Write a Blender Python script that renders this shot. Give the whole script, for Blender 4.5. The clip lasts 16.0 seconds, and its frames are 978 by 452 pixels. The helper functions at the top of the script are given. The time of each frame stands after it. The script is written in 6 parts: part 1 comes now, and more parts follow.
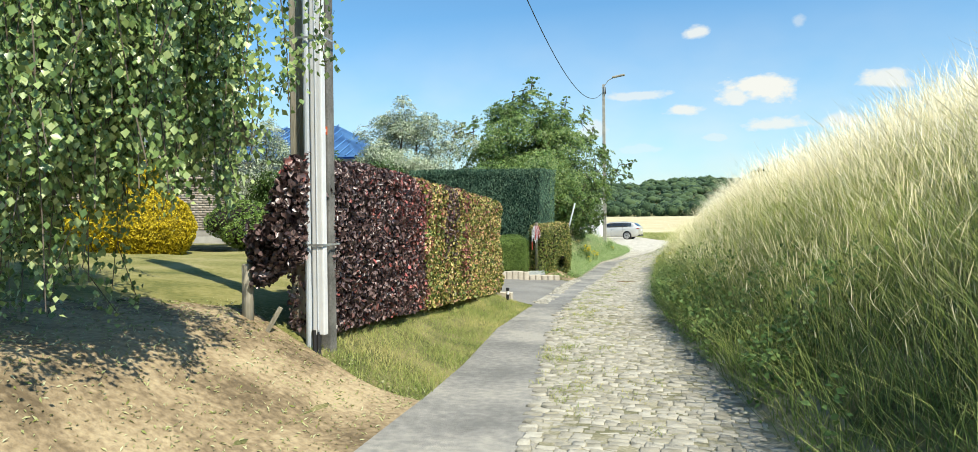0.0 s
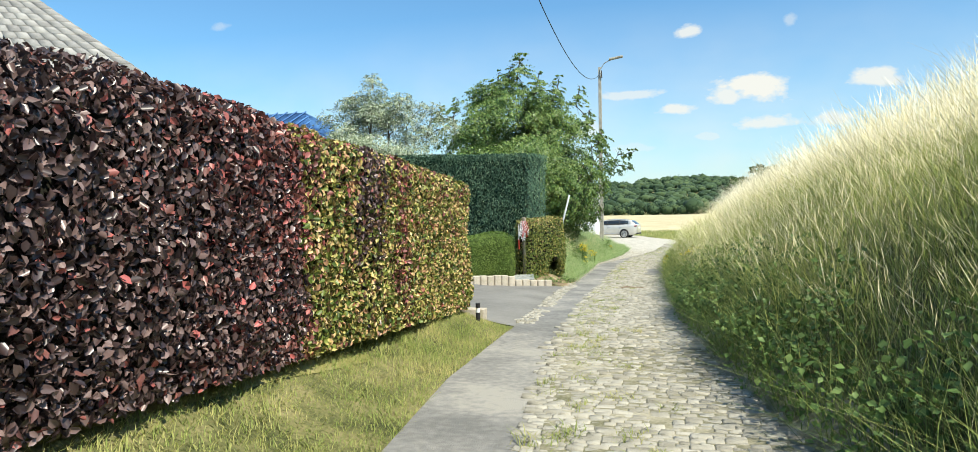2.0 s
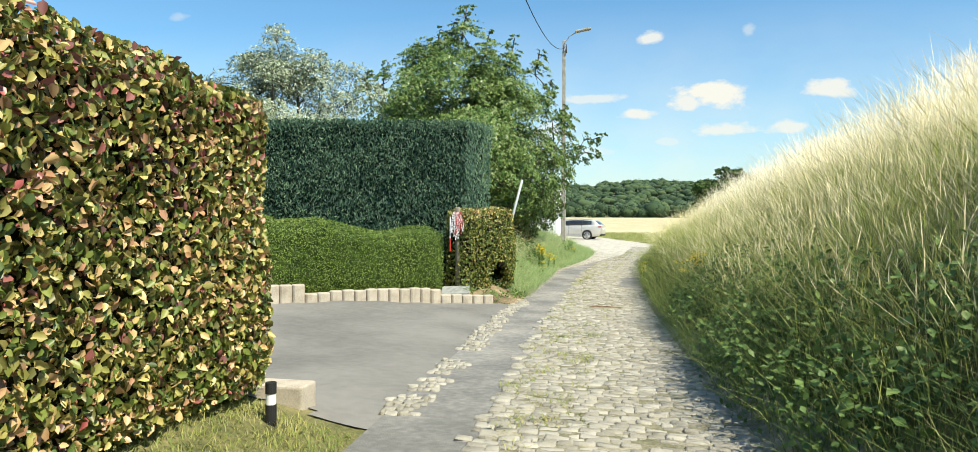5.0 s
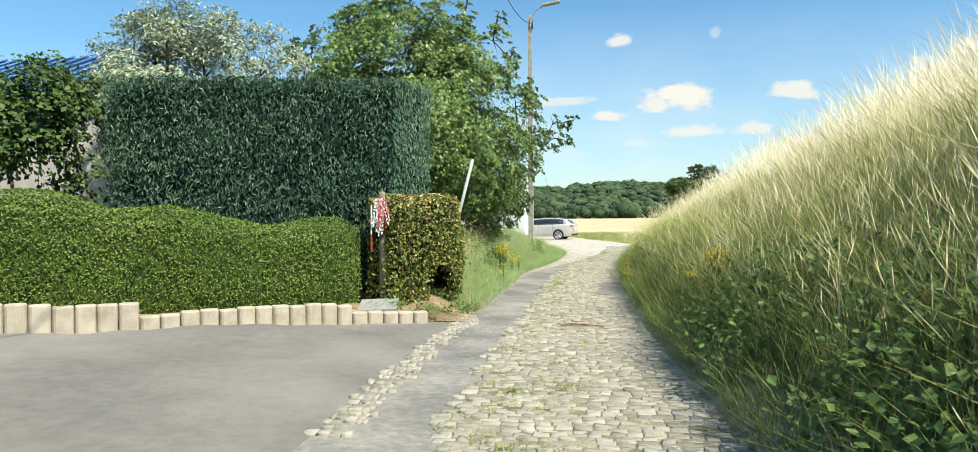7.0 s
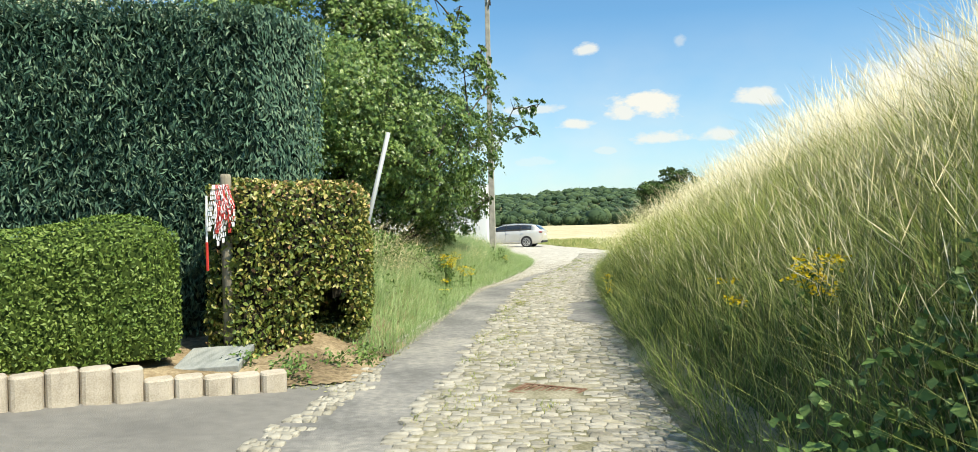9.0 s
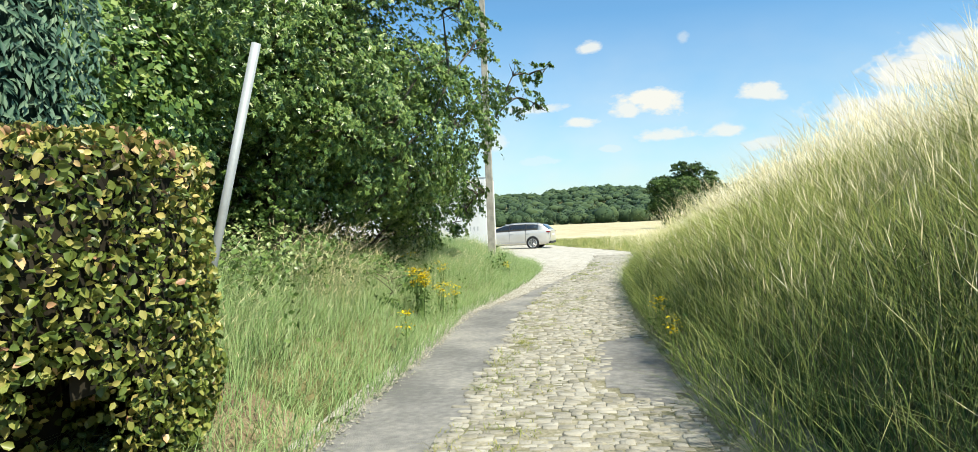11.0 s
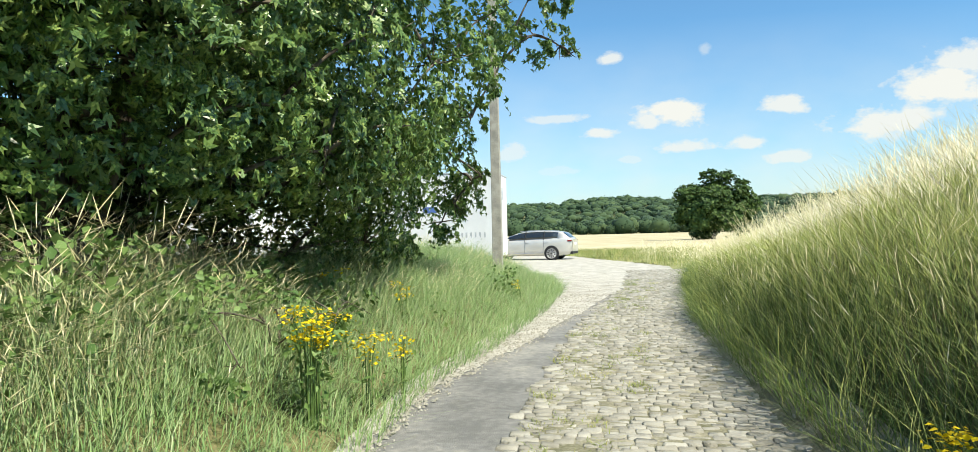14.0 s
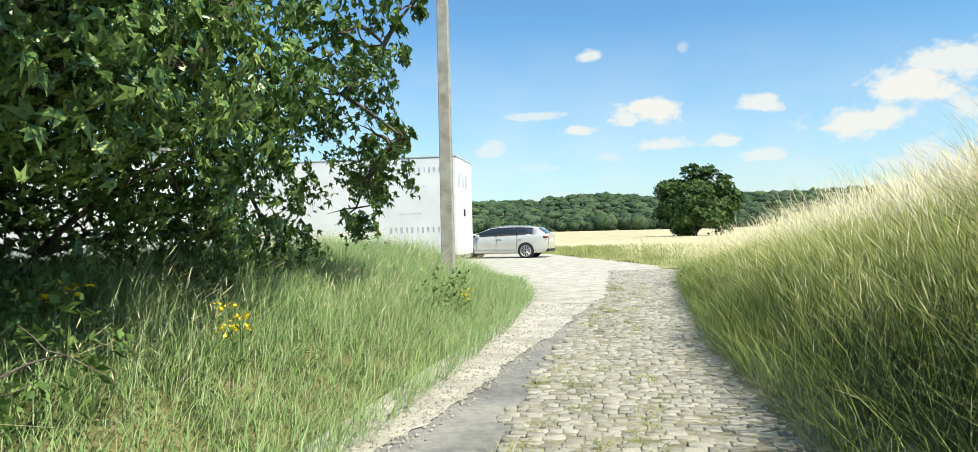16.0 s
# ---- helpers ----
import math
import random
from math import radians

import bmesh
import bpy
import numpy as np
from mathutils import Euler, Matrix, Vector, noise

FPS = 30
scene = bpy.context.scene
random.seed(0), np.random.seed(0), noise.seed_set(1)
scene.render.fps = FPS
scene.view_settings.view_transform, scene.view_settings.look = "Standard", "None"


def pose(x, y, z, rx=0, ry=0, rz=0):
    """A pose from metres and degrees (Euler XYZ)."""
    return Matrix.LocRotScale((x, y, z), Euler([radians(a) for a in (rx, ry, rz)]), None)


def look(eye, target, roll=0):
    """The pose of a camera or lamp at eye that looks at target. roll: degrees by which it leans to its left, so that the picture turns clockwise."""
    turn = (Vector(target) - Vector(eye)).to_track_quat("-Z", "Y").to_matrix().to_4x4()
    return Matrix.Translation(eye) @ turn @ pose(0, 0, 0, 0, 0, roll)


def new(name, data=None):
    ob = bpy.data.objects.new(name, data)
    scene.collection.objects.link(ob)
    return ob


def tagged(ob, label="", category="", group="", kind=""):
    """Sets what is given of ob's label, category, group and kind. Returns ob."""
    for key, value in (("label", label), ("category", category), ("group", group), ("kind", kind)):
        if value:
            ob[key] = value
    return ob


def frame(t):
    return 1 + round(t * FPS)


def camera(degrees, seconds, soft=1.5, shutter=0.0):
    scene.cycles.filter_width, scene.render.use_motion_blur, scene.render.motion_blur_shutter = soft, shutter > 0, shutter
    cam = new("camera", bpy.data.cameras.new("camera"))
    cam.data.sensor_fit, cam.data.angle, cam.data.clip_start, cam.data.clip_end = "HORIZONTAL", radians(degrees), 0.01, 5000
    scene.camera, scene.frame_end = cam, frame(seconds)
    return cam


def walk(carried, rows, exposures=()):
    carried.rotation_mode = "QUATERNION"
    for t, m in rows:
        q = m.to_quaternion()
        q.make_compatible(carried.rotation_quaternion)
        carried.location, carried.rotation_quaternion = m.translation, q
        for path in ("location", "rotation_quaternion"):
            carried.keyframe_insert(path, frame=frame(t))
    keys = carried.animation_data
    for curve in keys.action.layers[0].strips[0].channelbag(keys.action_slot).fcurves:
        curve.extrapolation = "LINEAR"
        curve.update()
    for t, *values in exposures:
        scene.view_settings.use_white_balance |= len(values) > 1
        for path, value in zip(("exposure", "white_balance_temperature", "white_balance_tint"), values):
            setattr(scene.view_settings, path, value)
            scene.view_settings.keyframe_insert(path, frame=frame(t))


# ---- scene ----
cam = camera(70.4, 16.0, soft=0.75)
PATH = [
    (0, (1.404, 0.584, 2.122), (0.886, 2.515, 2.094), -0.6),
    (0.5, (1.249, 1.492, 2.077), (0.73, 3.423, 2.051), -0.9),
    (1, (1.105, 2.383, 2.028), (0.588, 4.315, 2.002), -0.6),
    (1.5, (0.984, 3.322, 1.976), (0.473, 5.255, 1.941), -0.7),
    (2, (0.859, 4.191, 1.95), (0.359, 6.128, 1.921), -0.9),
    (2.5, (0.756, 5.054, 1.9), (0.275, 6.995, 1.878), -0.8),
    (3, (0.671, 5.953, 1.849), (0.21, 7.899, 1.828), -0.7),
    (3.5, (0.561, 6.845, 1.825), (0.125, 8.796, 1.799), -0.4),
    (4, (0.471, 7.688, 1.802), (0.051, 9.643, 1.774), -0.0),
    (6.3, (0.214, 11.802, 1.554), (-0.133, 13.772, 1.531), -0.4),
    (6.5, (0.2, 12.135, 1.527), (-0.139, 14.106, 1.507), -0.5),
    (7, (0.178, 13.038, 1.491), (-0.134, 15.013, 1.47), -0.4),
    (7.5, (0.187, 13.991, 1.463), (-0.098, 15.971, 1.446), -0.6),
    (8, (0.192, 14.884, 1.447), (-0.071, 16.867, 1.436), -0.8),
    (8.5, (0.169, 15.836, 1.392), (-0.071, 17.821, 1.391), -1.0),
    (9, (0.162, 16.818, 1.355), (-0.068, 18.805, 1.358), -1.4),
    (9.2, (0.133, 17.189, 1.32), (-0.09, 19.176, 1.332), -1.4),
    (11.3, (-0.12, 21.642, 1.34), (-0.371, 23.626, 1.344), -2.5),
    (11.5, (-0.141, 22.011, 1.318), (-0.394, 23.995, 1.325), -2.5),
    (12, (-0.218, 22.706, 1.324), (-0.48, 24.689, 1.332), -2.2),
    (12.5, (-0.303, 23.628, 1.301), (-0.578, 25.609, 1.317), -1.8),
    (13, (-0.382, 24.468, 1.273), (-0.667, 26.448, 1.298), -1.3),
    (13.5, (-0.421, 25.329, 1.259), (-0.716, 27.307, 1.29), -1.3),
    (14, (-0.473, 26.192, 1.234), (-0.77, 28.169, 1.266), -1.4),
    (14.5, (-0.495, 27.042, 1.226), (-0.787, 29.021, 1.257), -1.3),
    (15, (-0.48, 27.87, 1.196), (-0.764, 29.85, 1.224), -1.4),
    (15.5, (-0.475, 28.683, 1.176), (-0.741, 30.665, 1.202), -1.5),
    (16, (-0.445, 29.488, 1.168), (-0.683, 31.473, 1.19), -1.4),
]
walk(cam, [(t, look(eye, target, roll)) for t, eye, target, roll in PATH],
     [(0, 0.60, 7150, 4), (2.5, 0.60, 7200, 4), (4, 0.62, 7500, 4), (9, 0.62, 7500, 4), (11.5, 0.61, 7200, 4), (16, 0.58, 7130, 4)])

# ---- light ----
SUN = Vector((0.82, -0.57, 1.36)).normalized()      # towards the sun
SUN_EL = math.asin(SUN.z)
SUN_AZ = math.atan2(SUN.x, SUN.y)

sun_data = bpy.data.lights.new("sun", "SUN")
sun_data.energy, sun_data.angle, sun_data.color = 5.0, radians(0.55), (1.0, 0.955, 0.885)
sun = new("sun", sun_data)
sun.matrix_world = look(SUN * 60, (0, 0, 0))

CLOUDS = [  # sideways and upward tangent, half width, half height, strength
    (0.123, 0.170, 0.056, 0.019, 1.0), (0.080, 0.160, 0.024, 0.011, 0.9), (-0.044, 0.168, 0.050, 0.008, 0.7), (0.013, 0.144, 0.028, 0.009, 0.9),
    (0.130, 0.120, 0.052, 0.012, 0.85), (0.215, 0.121, 0.034, 0.012, 0.85), (0.028, 0.250, 0.016, 0.010, 0.85), (0.160, 0.256, 0.009, 0.009, 0.4),
    (0.262, 0.173, 0.034, 0.017, 0.9), (-0.112, 0.120, 0.027, 0.017, 0.7), (-0.050, 0.092, 0.055, 0.009, 0.5), (0.460, 0.187, 0.060, 0.026, 1.0),
    (0.390, 0.137, 0.075, 0.030, 0.95), (0.264, 0.101, 0.045, 0.011, 0.8), (0.55, 0.22, 0.10, 0.03, 0.9), (-0.713, 0.318, 0.020, 0.008, 0.3), (0.05, 0.105, 0.02, 0.007, 0.6), (0.66, 0.15, 0.15, 0.06, 0.85), (0.50, 0.085, 0.12, 0.035, 0.8),
]


def make_world():
    w = bpy.data.worlds.new("sky")
    scene.world = w
    w.use_nodes = True
    nt = w.node_tree
    nt.nodes.clear()
    N, L = nt.nodes.new, nt.links.new
    out, bg = N("ShaderNodeOutputWorld"), N("ShaderNodeBackground")
    sky = N("ShaderNodeTexSky")
    sky.sky_type, sky.sun_disc = "NISHITA", False
    sky.sun_elevation, sky.sun_rotation = SUN_EL, SUN_AZ
    sky.air_density, sky.dust_density, sky.ozone_density = 1.0, 0.6, 1.6
    bg.inputs[1].default_value = 0.097
    tc = N("ShaderNodeTexCoord")
    sep = N("ShaderNodeSeparateXYZ")
    L(tc.outputs["Generated"], sep.inputs[0])

    def m(op, a, b=None, clamp=False):
        n = N("ShaderNodeMath")
        n.operation, n.use_clamp = op, clamp
        for k, v in enumerate((a, b)):
            if v is None:
                continue
            if isinstance(v, (int, float)):
                n.inputs[k].default_value = v
            else:
                L(v, n.inputs[k])
        return n.outputs[0]

    ahead = m("MAXIMUM", m("ABSOLUTE", sep.outputs[1]), 0.05)
    u, v = m("DIVIDE", sep.outputs[0], ahead), m("DIVIDE", sep.outputs[2], ahead)
    comb = N("ShaderNodeCombineXYZ")
    L(u, comb.inputs[0]), L(m("MULTIPLY", v, 1.7), comb.inputs[1]), L(sep.outputs[1], comb.inputs[2])

    def fbm(scale, detail, rough):
        n = N("ShaderNodeTexNoise")
        n.inputs["Scale"].default_value, n.inputs["Detail"].default_value, n.inputs["Roughness"].default_value = scale, detail, rough
        L(comb.outputs[0], n.inputs["Vector"])
        return n.outputs[0]

    rag, puff = m("SUBTRACT", fbm(26, 7, 0.62), 0.5), m("SUBTRACT", fbm(9, 3, 0.5), 0.5)
    ragged = m("ADD", m("MULTIPLY", rag, 2.3), m("MULTIPLY", puff, 1.0))
    total = None
    for a, e, hw, hh, k in CLOUDS:
        dx, dy = m("DIVIDE", m("SUBTRACT", u, a), hw), m("DIVIDE", m("SUBTRACT", v, e), hh)
        d = m("SQRT", m("ADD", m("MULTIPLY", dx, dx), m("MULTIPLY", dy, dy)))
        c = m("MULTIPLY", m("MULTIPLY", m("ADD", m("SUBTRACT", 1.15, d), ragged), 1.6, True), k)
        total = c if total is None else m("MAXIMUM", total, c)
    # a thin hazy veil low over the land
    veil = m("MULTIPLY", m("SUBTRACT", 1.0, m("DIVIDE", v, 0.30), True), m("ADD", 0.62, puff), True)
    total = m("MAXIMUM", total, m("MULTIPLY", veil, 0.85))
    mix = N("ShaderNodeMix")
    mix.data_type = "RGBA"
    tint = N("ShaderNodeMix")
    tint.data_type, tint.blend_type = "RGBA", "MULTIPLY"
    tint.inputs[0].default_value = 1.0
    tint.inputs[7].default_value = (0.68, 1.11, 1.40, 1)
    L(sky.outputs[0], tint.inputs[6])
    L(total, mix.inputs[0]), L(tint.outputs[2], mix.inputs[6])
    mix.inputs[7].default_value = (6.2, 6.4, 6.7, 1)
    L(mix.outputs[2], bg.inputs[0]), L(bg.outputs[0], out.inputs[0])


make_world()


# ---- materials ----
def mat(name, stops, rough=0.7, scale=6.0, detail=6.0, fine=0.0, bump=0.0, bump_scale=40.0, metal=0.0, island=0.0, leaf=0.0,
        stretch=(1, 1, 1), spec=0.3, coat=0.0, along=None, per_object=0.0):
    """A procedural surface. stops: colours from low to high of a noise; island: how far each loose piece has a colour
    of its own;
    leaf: how much light comes through; along: colours from foot to tip of a blade, its ripening and the shade at its
    foot."""
    ma = bpy.data.materials.new(name)
    ma.use_nodes = True
    nt = ma.node_tree
    N, L = nt.nodes.new, nt.links.new
    b = nt.nodes["Principled BSDF"]
    b.inputs["Roughness"].default_value, b.inputs["Metallic"].default_value = rough, metal
    b.inputs["Specular IOR Level"].default_value = spec
    b.inputs["Coat Weight"].default_value = coat
    geo, tc = N("ShaderNodeNewGeometry"), N("ShaderNodeTexCoord")
    mp = N("ShaderNodeMapping")
    mp.inputs["Scale"].default_value = stretch
    L(geo.outputs["Position"], mp.inputs[0])

    def noise_of(s, d):
        n = N("ShaderNodeTexNoise")
        n.inputs["Scale"].default_value, n.inputs["Detail"].default_value = s, d
        L(mp.outputs[0], n.inputs["Vector"])
        return n.outputs[0]

    def m(op, a, c):
        n = N("ShaderNodeMath")
        n.operation = op
        for k, v in enumerate((a, c)):
            if isinstance(v, (int, float)):
                n.inputs[k].default_value = v
            else:
                L(v, n.inputs[k])
        return n.outputs[0]

    fac = noise_of(scale, detail)
    fac = m("ADD", m("MULTIPLY", m("SUBTRACT", fac, 0.5), 2.0), 0.5)
    if fine:
        fac = m("ADD", fac, m("MULTIPLY", m("SUBTRACT", noise_of(scale * 14, 4), 0.5), fine * 2))
    if island:
        fac = m("ADD", m("MULTIPLY", fac, 1 - island), m("MULTIPLY", geo.outputs["Random Per Island"], island))
    if per_object:
        oi = N("ShaderNodeObjectInfo")
        fac = m("ADD", m("MULTIPLY", fac, 1 - per_object), m("MULTIPLY", oi.outputs["Random"], per_object))
    r = N("ShaderNodeValToRGB")
    while len(r.color_ramp.elements) < len(stops):
        r.color_ramp.elements.new(0.5)
    for k, (e, c) in enumerate(zip(r.color_ramp.elements, stops)):
        e.position, e.color = 0.12 + 0.76 * k / max(1, len(stops) - 1), (*c, 1)
    L(fac, r.inputs[0])
    col = r.outputs[0]
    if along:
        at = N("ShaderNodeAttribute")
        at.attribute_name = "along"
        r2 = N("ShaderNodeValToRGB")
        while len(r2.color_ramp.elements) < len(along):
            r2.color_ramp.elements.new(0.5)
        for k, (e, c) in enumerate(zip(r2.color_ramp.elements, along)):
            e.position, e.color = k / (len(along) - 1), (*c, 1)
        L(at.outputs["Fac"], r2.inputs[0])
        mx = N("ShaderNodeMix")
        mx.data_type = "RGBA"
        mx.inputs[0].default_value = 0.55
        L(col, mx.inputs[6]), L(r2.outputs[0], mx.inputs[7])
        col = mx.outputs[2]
    L(col, b.inputs["Base Color"])
    if bump:
        bp = N("ShaderNodeBump")
        bp.inputs["Strength"].default_value, bp.inputs["Distance"].default_value = bump, 0.02
        L(noise_of(bump_scale, 6), bp.inputs["Height"])
        L(bp.outputs[0], b.inputs["Normal"])
    if leaf:
        tr, ms = N("ShaderNodeBsdfTranslucent"), N("ShaderNodeMixShader")
        ms.inputs[0].default_value = leaf
        L(col, tr.inputs[0]), L(b.outputs[0], ms.inputs[1]), L(tr.outputs[0], ms.inputs[2])
        L(ms.outputs[0], nt.nodes["Material Output"].inputs[0])
    return ma


def plain(name, c, rough=0.5, metal=0.0, spec=0.4, coat=0.0):
    d = tuple(0.82 * v for v in c)
    return mat(name, [d, c], rough=rough, metal=metal, spec=spec, coat=coat, scale=5, fine=0.3)


M = {}
M["sand"] = mat("dry_soil", [(0.115, 0.085, 0.05), (0.25, 0.19, 0.115), (0.38, 0.305, 0.19)], 0.95, 1.6, 8, fine=0.6, bump=0.9, bump_scale=30)
M["lawn"] = mat("lawn_ground", [(0.108, 0.117, 0.0315), (0.198, 0.189, 0.063), (0.27, 0.243, 0.108)], 0.95, 1.2, 8, fine=0.5, bump=0.6, bump_scale=60)
M["earth"] = mat("earth", [(0.06, 0.05, 0.03), (0.13, 0.10, 0.05), (0.20, 0.16, 0.08)], 0.95, 2.0, 8, fine=0.5, bump=0.8)
M["thatch"] = mat("grass_litter", [(0.05, 0.06, 0.02), (0.13, 0.13, 0.05), (0.24, 0.21, 0.10)], 0.95, 2.5, 8, fine=0.5, bump=0.8)
M["asphalt"] = mat("worn_asphalt", [(0.155, 0.155, 0.148), (0.225, 0.222, 0.21), (0.33, 0.318, 0.285)], 0.88, 1.1, 9, fine=0.55, bump=0.5, bump_scale=120)
M["drive"] = mat("old_drive_asphalt", [(0.150, 0.147, 0.138), (0.195, 0.190, 0.176), (0.235, 0.229, 0.212)], 0.9, 0.7, 9, fine=0.4, bump=0.4, bump_scale=140)
M["gravel"] = mat("pale_gravel", [(0.34, 0.32, 0.27), (0.455, 0.43, 0.37), (0.54, 0.515, 0.45)], 0.95, 2.6, 9, fine=0.7, bump=0.8, bump_scale=60)
M["joint"] = mat("joint_sand", [(0.13, 0.13, 0.075), (0.235, 0.22, 0.15), (0.37, 0.345, 0.265)], 0.95, 3.0, 8, fine=0.5, bump=0.7)
M["cobble"] = mat("cobble_stone", [(0.224, 0.212, 0.168), (0.336, 0.32, 0.268), (0.44, 0.42, 0.36)], 0.8, 9, 6, fine=0.3, bump=0.5, bump_scale=90, island=0.5)
M["cobble1"] = mat("cobble_stone_single", [(0.224, 0.212, 0.168), (0.336, 0.32, 0.268), (0.44, 0.42, 0.36)], 0.8, 9, 6, fine=0.3, bump=0.5, bump_scale=90, per_object=0.5)
M["wheat"] = mat("ripe_wheat", [(0.38, 0.32, 0.185), (0.48, 0.42, 0.26), (0.56, 0.50, 0.33)], 0.95, 0.25, 9, fine=0.4, bump=0.8, bump_scale=12)
M["meadow"] = mat("far_meadow", [(0.13, 0.15, 0.045), (0.23, 0.24, 0.09), (0.36, 0.34, 0.16)], 0.95, 0.3, 9, fine=0.5, bump=0.8, bump_scale=12)
M["bark"] = mat("bark", [(0.05, 0.04, 0.03), (0.12, 0.10, 0.075), (0.20, 0.17, 0.13)], 0.95, 9, 7, bump=1.0, bump_scale=25, stretch=(1, 1, 0.25))
M["old_wood"] = mat("weathered_wood", [(0.16, 0.14, 0.10), (0.27, 0.245, 0.19), (0.36, 0.33, 0.26)], 0.9, 8, 7, fine=0.3, bump=0.6, stretch=(1, 1, 0.08))
M["concrete_pole"] = mat("pole_concrete", [(0.0864, 0.0864, 0.0792), (0.144, 0.1404, 0.1296), (0.2016, 0.1944, 0.18)], 0.9, 4, 8, fine=0.5, bump=0.3, bump_scale=200)
M["concrete_pale"] = mat("pale_concrete", [(0.26, 0.25, 0.215), (0.36, 0.34, 0.29), (0.44, 0.42, 0.36)], 0.9, 5, 8, fine=0.5, bump=0.3, bump_scale=220)
M["palisade"] = mat("palisade_concrete", [(0.336, 0.296, 0.232), (0.448, 0.4, 0.328), (0.528, 0.48, 0.4)], 0.92, 7, 8, fine=0.9, bump=0.35, bump_scale=260, per_object=0.3)
M["conduit"] = mat("white_conduit", [(0.561, 0.5695, 0.578), (0.68, 0.6885, 0.697)], 0.45, 3, 5, fine=0.3)
M["conduit_grey"] = mat("grey_conduit", [(0.42, 0.46, 0.50), (0.54, 0.58, 0.62)], 0.5, 3, 5, fine=0.3)
M["black"] = plain("black_rubber", (0.02, 0.02, 0.022), 0.6)
M["steel"] = plain("galvanised_steel", (0.52, 0.54, 0.55), 0.45, 0.7)
M["dull_zinc"] = mat("dull_zinc", [(0.30, 0.33, 0.34), (0.40, 0.43, 0.44)], 0.6, 4, 6, fine=0.3, metal=0.2)
M["white"] = mat("white_lacquer", [(0.74, 0.75, 0.76), (0.84, 0.85, 0.86)], 0.4, 1.5, 6, fine=0.2)
M["red"] = plain("red_plastic", (0.55, 0.05, 0.04), 0.5)
M["orange"] = plain("orange_label", (0.75, 0.14, 0.04), 0.5)
M["silver"] = mat("silver_car_paint", [(0.56, 0.54, 0.49), (0.64, 0.62, 0.57)], 0.32, 2, 4, metal=0.30, spec=0.5, coat=0.8)
M["car_glass"] = plain("dark_car_glass", (0.02, 0.024, 0.028), 0.06, spec=0.7, coat=0.5)
M["tyre"] = plain("tyre_rubber", (0.025, 0.025, 0.025), 0.85)
M["rim"] = plain("alloy", (0.6, 0.6, 0.6), 0.3, 0.8)
M["lamp_red"] = plain("red_lamp", (0.30, 0.03, 0.03), 0.25, coat=0.5)
M["brick"] = mat("grey_brick", [(0.20, 0.16, 0.125), (0.30, 0.25, 0.20), (0.38, 0.33, 0.27)], 0.9, 3, 7, fine=0.5, bump=0.5, island=0.5)
M["mortar"] = mat("mortar", [(0.22, 0.20, 0.17), (0.32, 0.30, 0.26)], 0.95, 3, 7, fine=0.4)
M["slate"] = mat("grey_roof_tiles", [(0.20, 0.195, 0.19), (0.29, 0.285, 0.275), (0.37, 0.36, 0.34)], 0.85, 2.5, 7, fine=0.5, bump=0.4, island=0.5)
M["blue_roof"] = mat("blue_metal_sheet", [(0.05, 0.13, 0.30), (0.07, 0.19, 0.42), (0.10, 0.25, 0.50)], 0.5, 0.7, 6, fine=0.3, spec=0.4)
M["barn_wall"] = mat("barn_render", [(0.45, 0.43, 0.40), (0.58, 0.56, 0.52)], 0.9, 2, 6, fine=0.3)
M["window_dark"] = plain("window_glass", (0.03, 0.035, 0.04), 0.08, spec=0.6)
M["stone_slab"] = mat("grey_stone_slab", [(0.20, 0.22, 0.21), (0.28, 0.30, 0.29), (0.34, 0.36, 0.34)], 0.85, 4, 8, fine=0.4, bump=0.4, stretch=(3, 1, 1))
M["grate"] = mat("rusty_iron", [(0.10, 0.055, 0.035), (0.19, 0.11, 0.07), (0.26, 0.18, 0.13)], 0.85, 14, 6, fine=0.4, metal=0.2)
M["cable"] = plain("cable", (0.03, 0.03, 0.035), 0.6)
M["text_grey"] = plain("faded_lettering", (0.50, 0.53, 0.57), 0.6)
M["text_blue"] = plain("blue_lettering", (0.10, 0.18, 0.48), 0.6)

# foliage
M["purple"] = mat("copper_beech_leaf", [(0.026, 0.018, 0.020), (0.066, 0.042, 0.042), (0.13, 0.082, 0.078), (0.26, 0.185, 0.175)], 0.34, 2.0, 3, island=0.8, leaf=0.15, spec=0.6)
M["redleaf"] = mat("red_beech_leaf", [(0.10, 0.05, 0.045), (0.19, 0.08, 0.07), (0.29, 0.11, 0.095), (0.44, 0.115, 0.11)], 0.4, 2.0, 3, island=0.75, leaf=0.15, spec=0.45)
M["yellowleaf"] = mat("yellow_green_beech_leaf", [(0.09, 0.095, 0.03), (0.26, 0.25, 0.075), (0.56, 0.47, 0.165), (0.68, 0.47, 0.23), (0.45, 0.25, 0.15)], 0.42, 1.5, 3, island=0.88, leaf=0.22, spec=0.45)
M["beech_green"] = mat("green_beech_leaf", [(0.055, 0.09, 0.024), (0.12, 0.175, 0.036), (0.225, 0.265, 0.06), (0.40, 0.36, 0.11)], 0.42, 1.5, 3, island=0.8, leaf=0.22, spec=0.45)
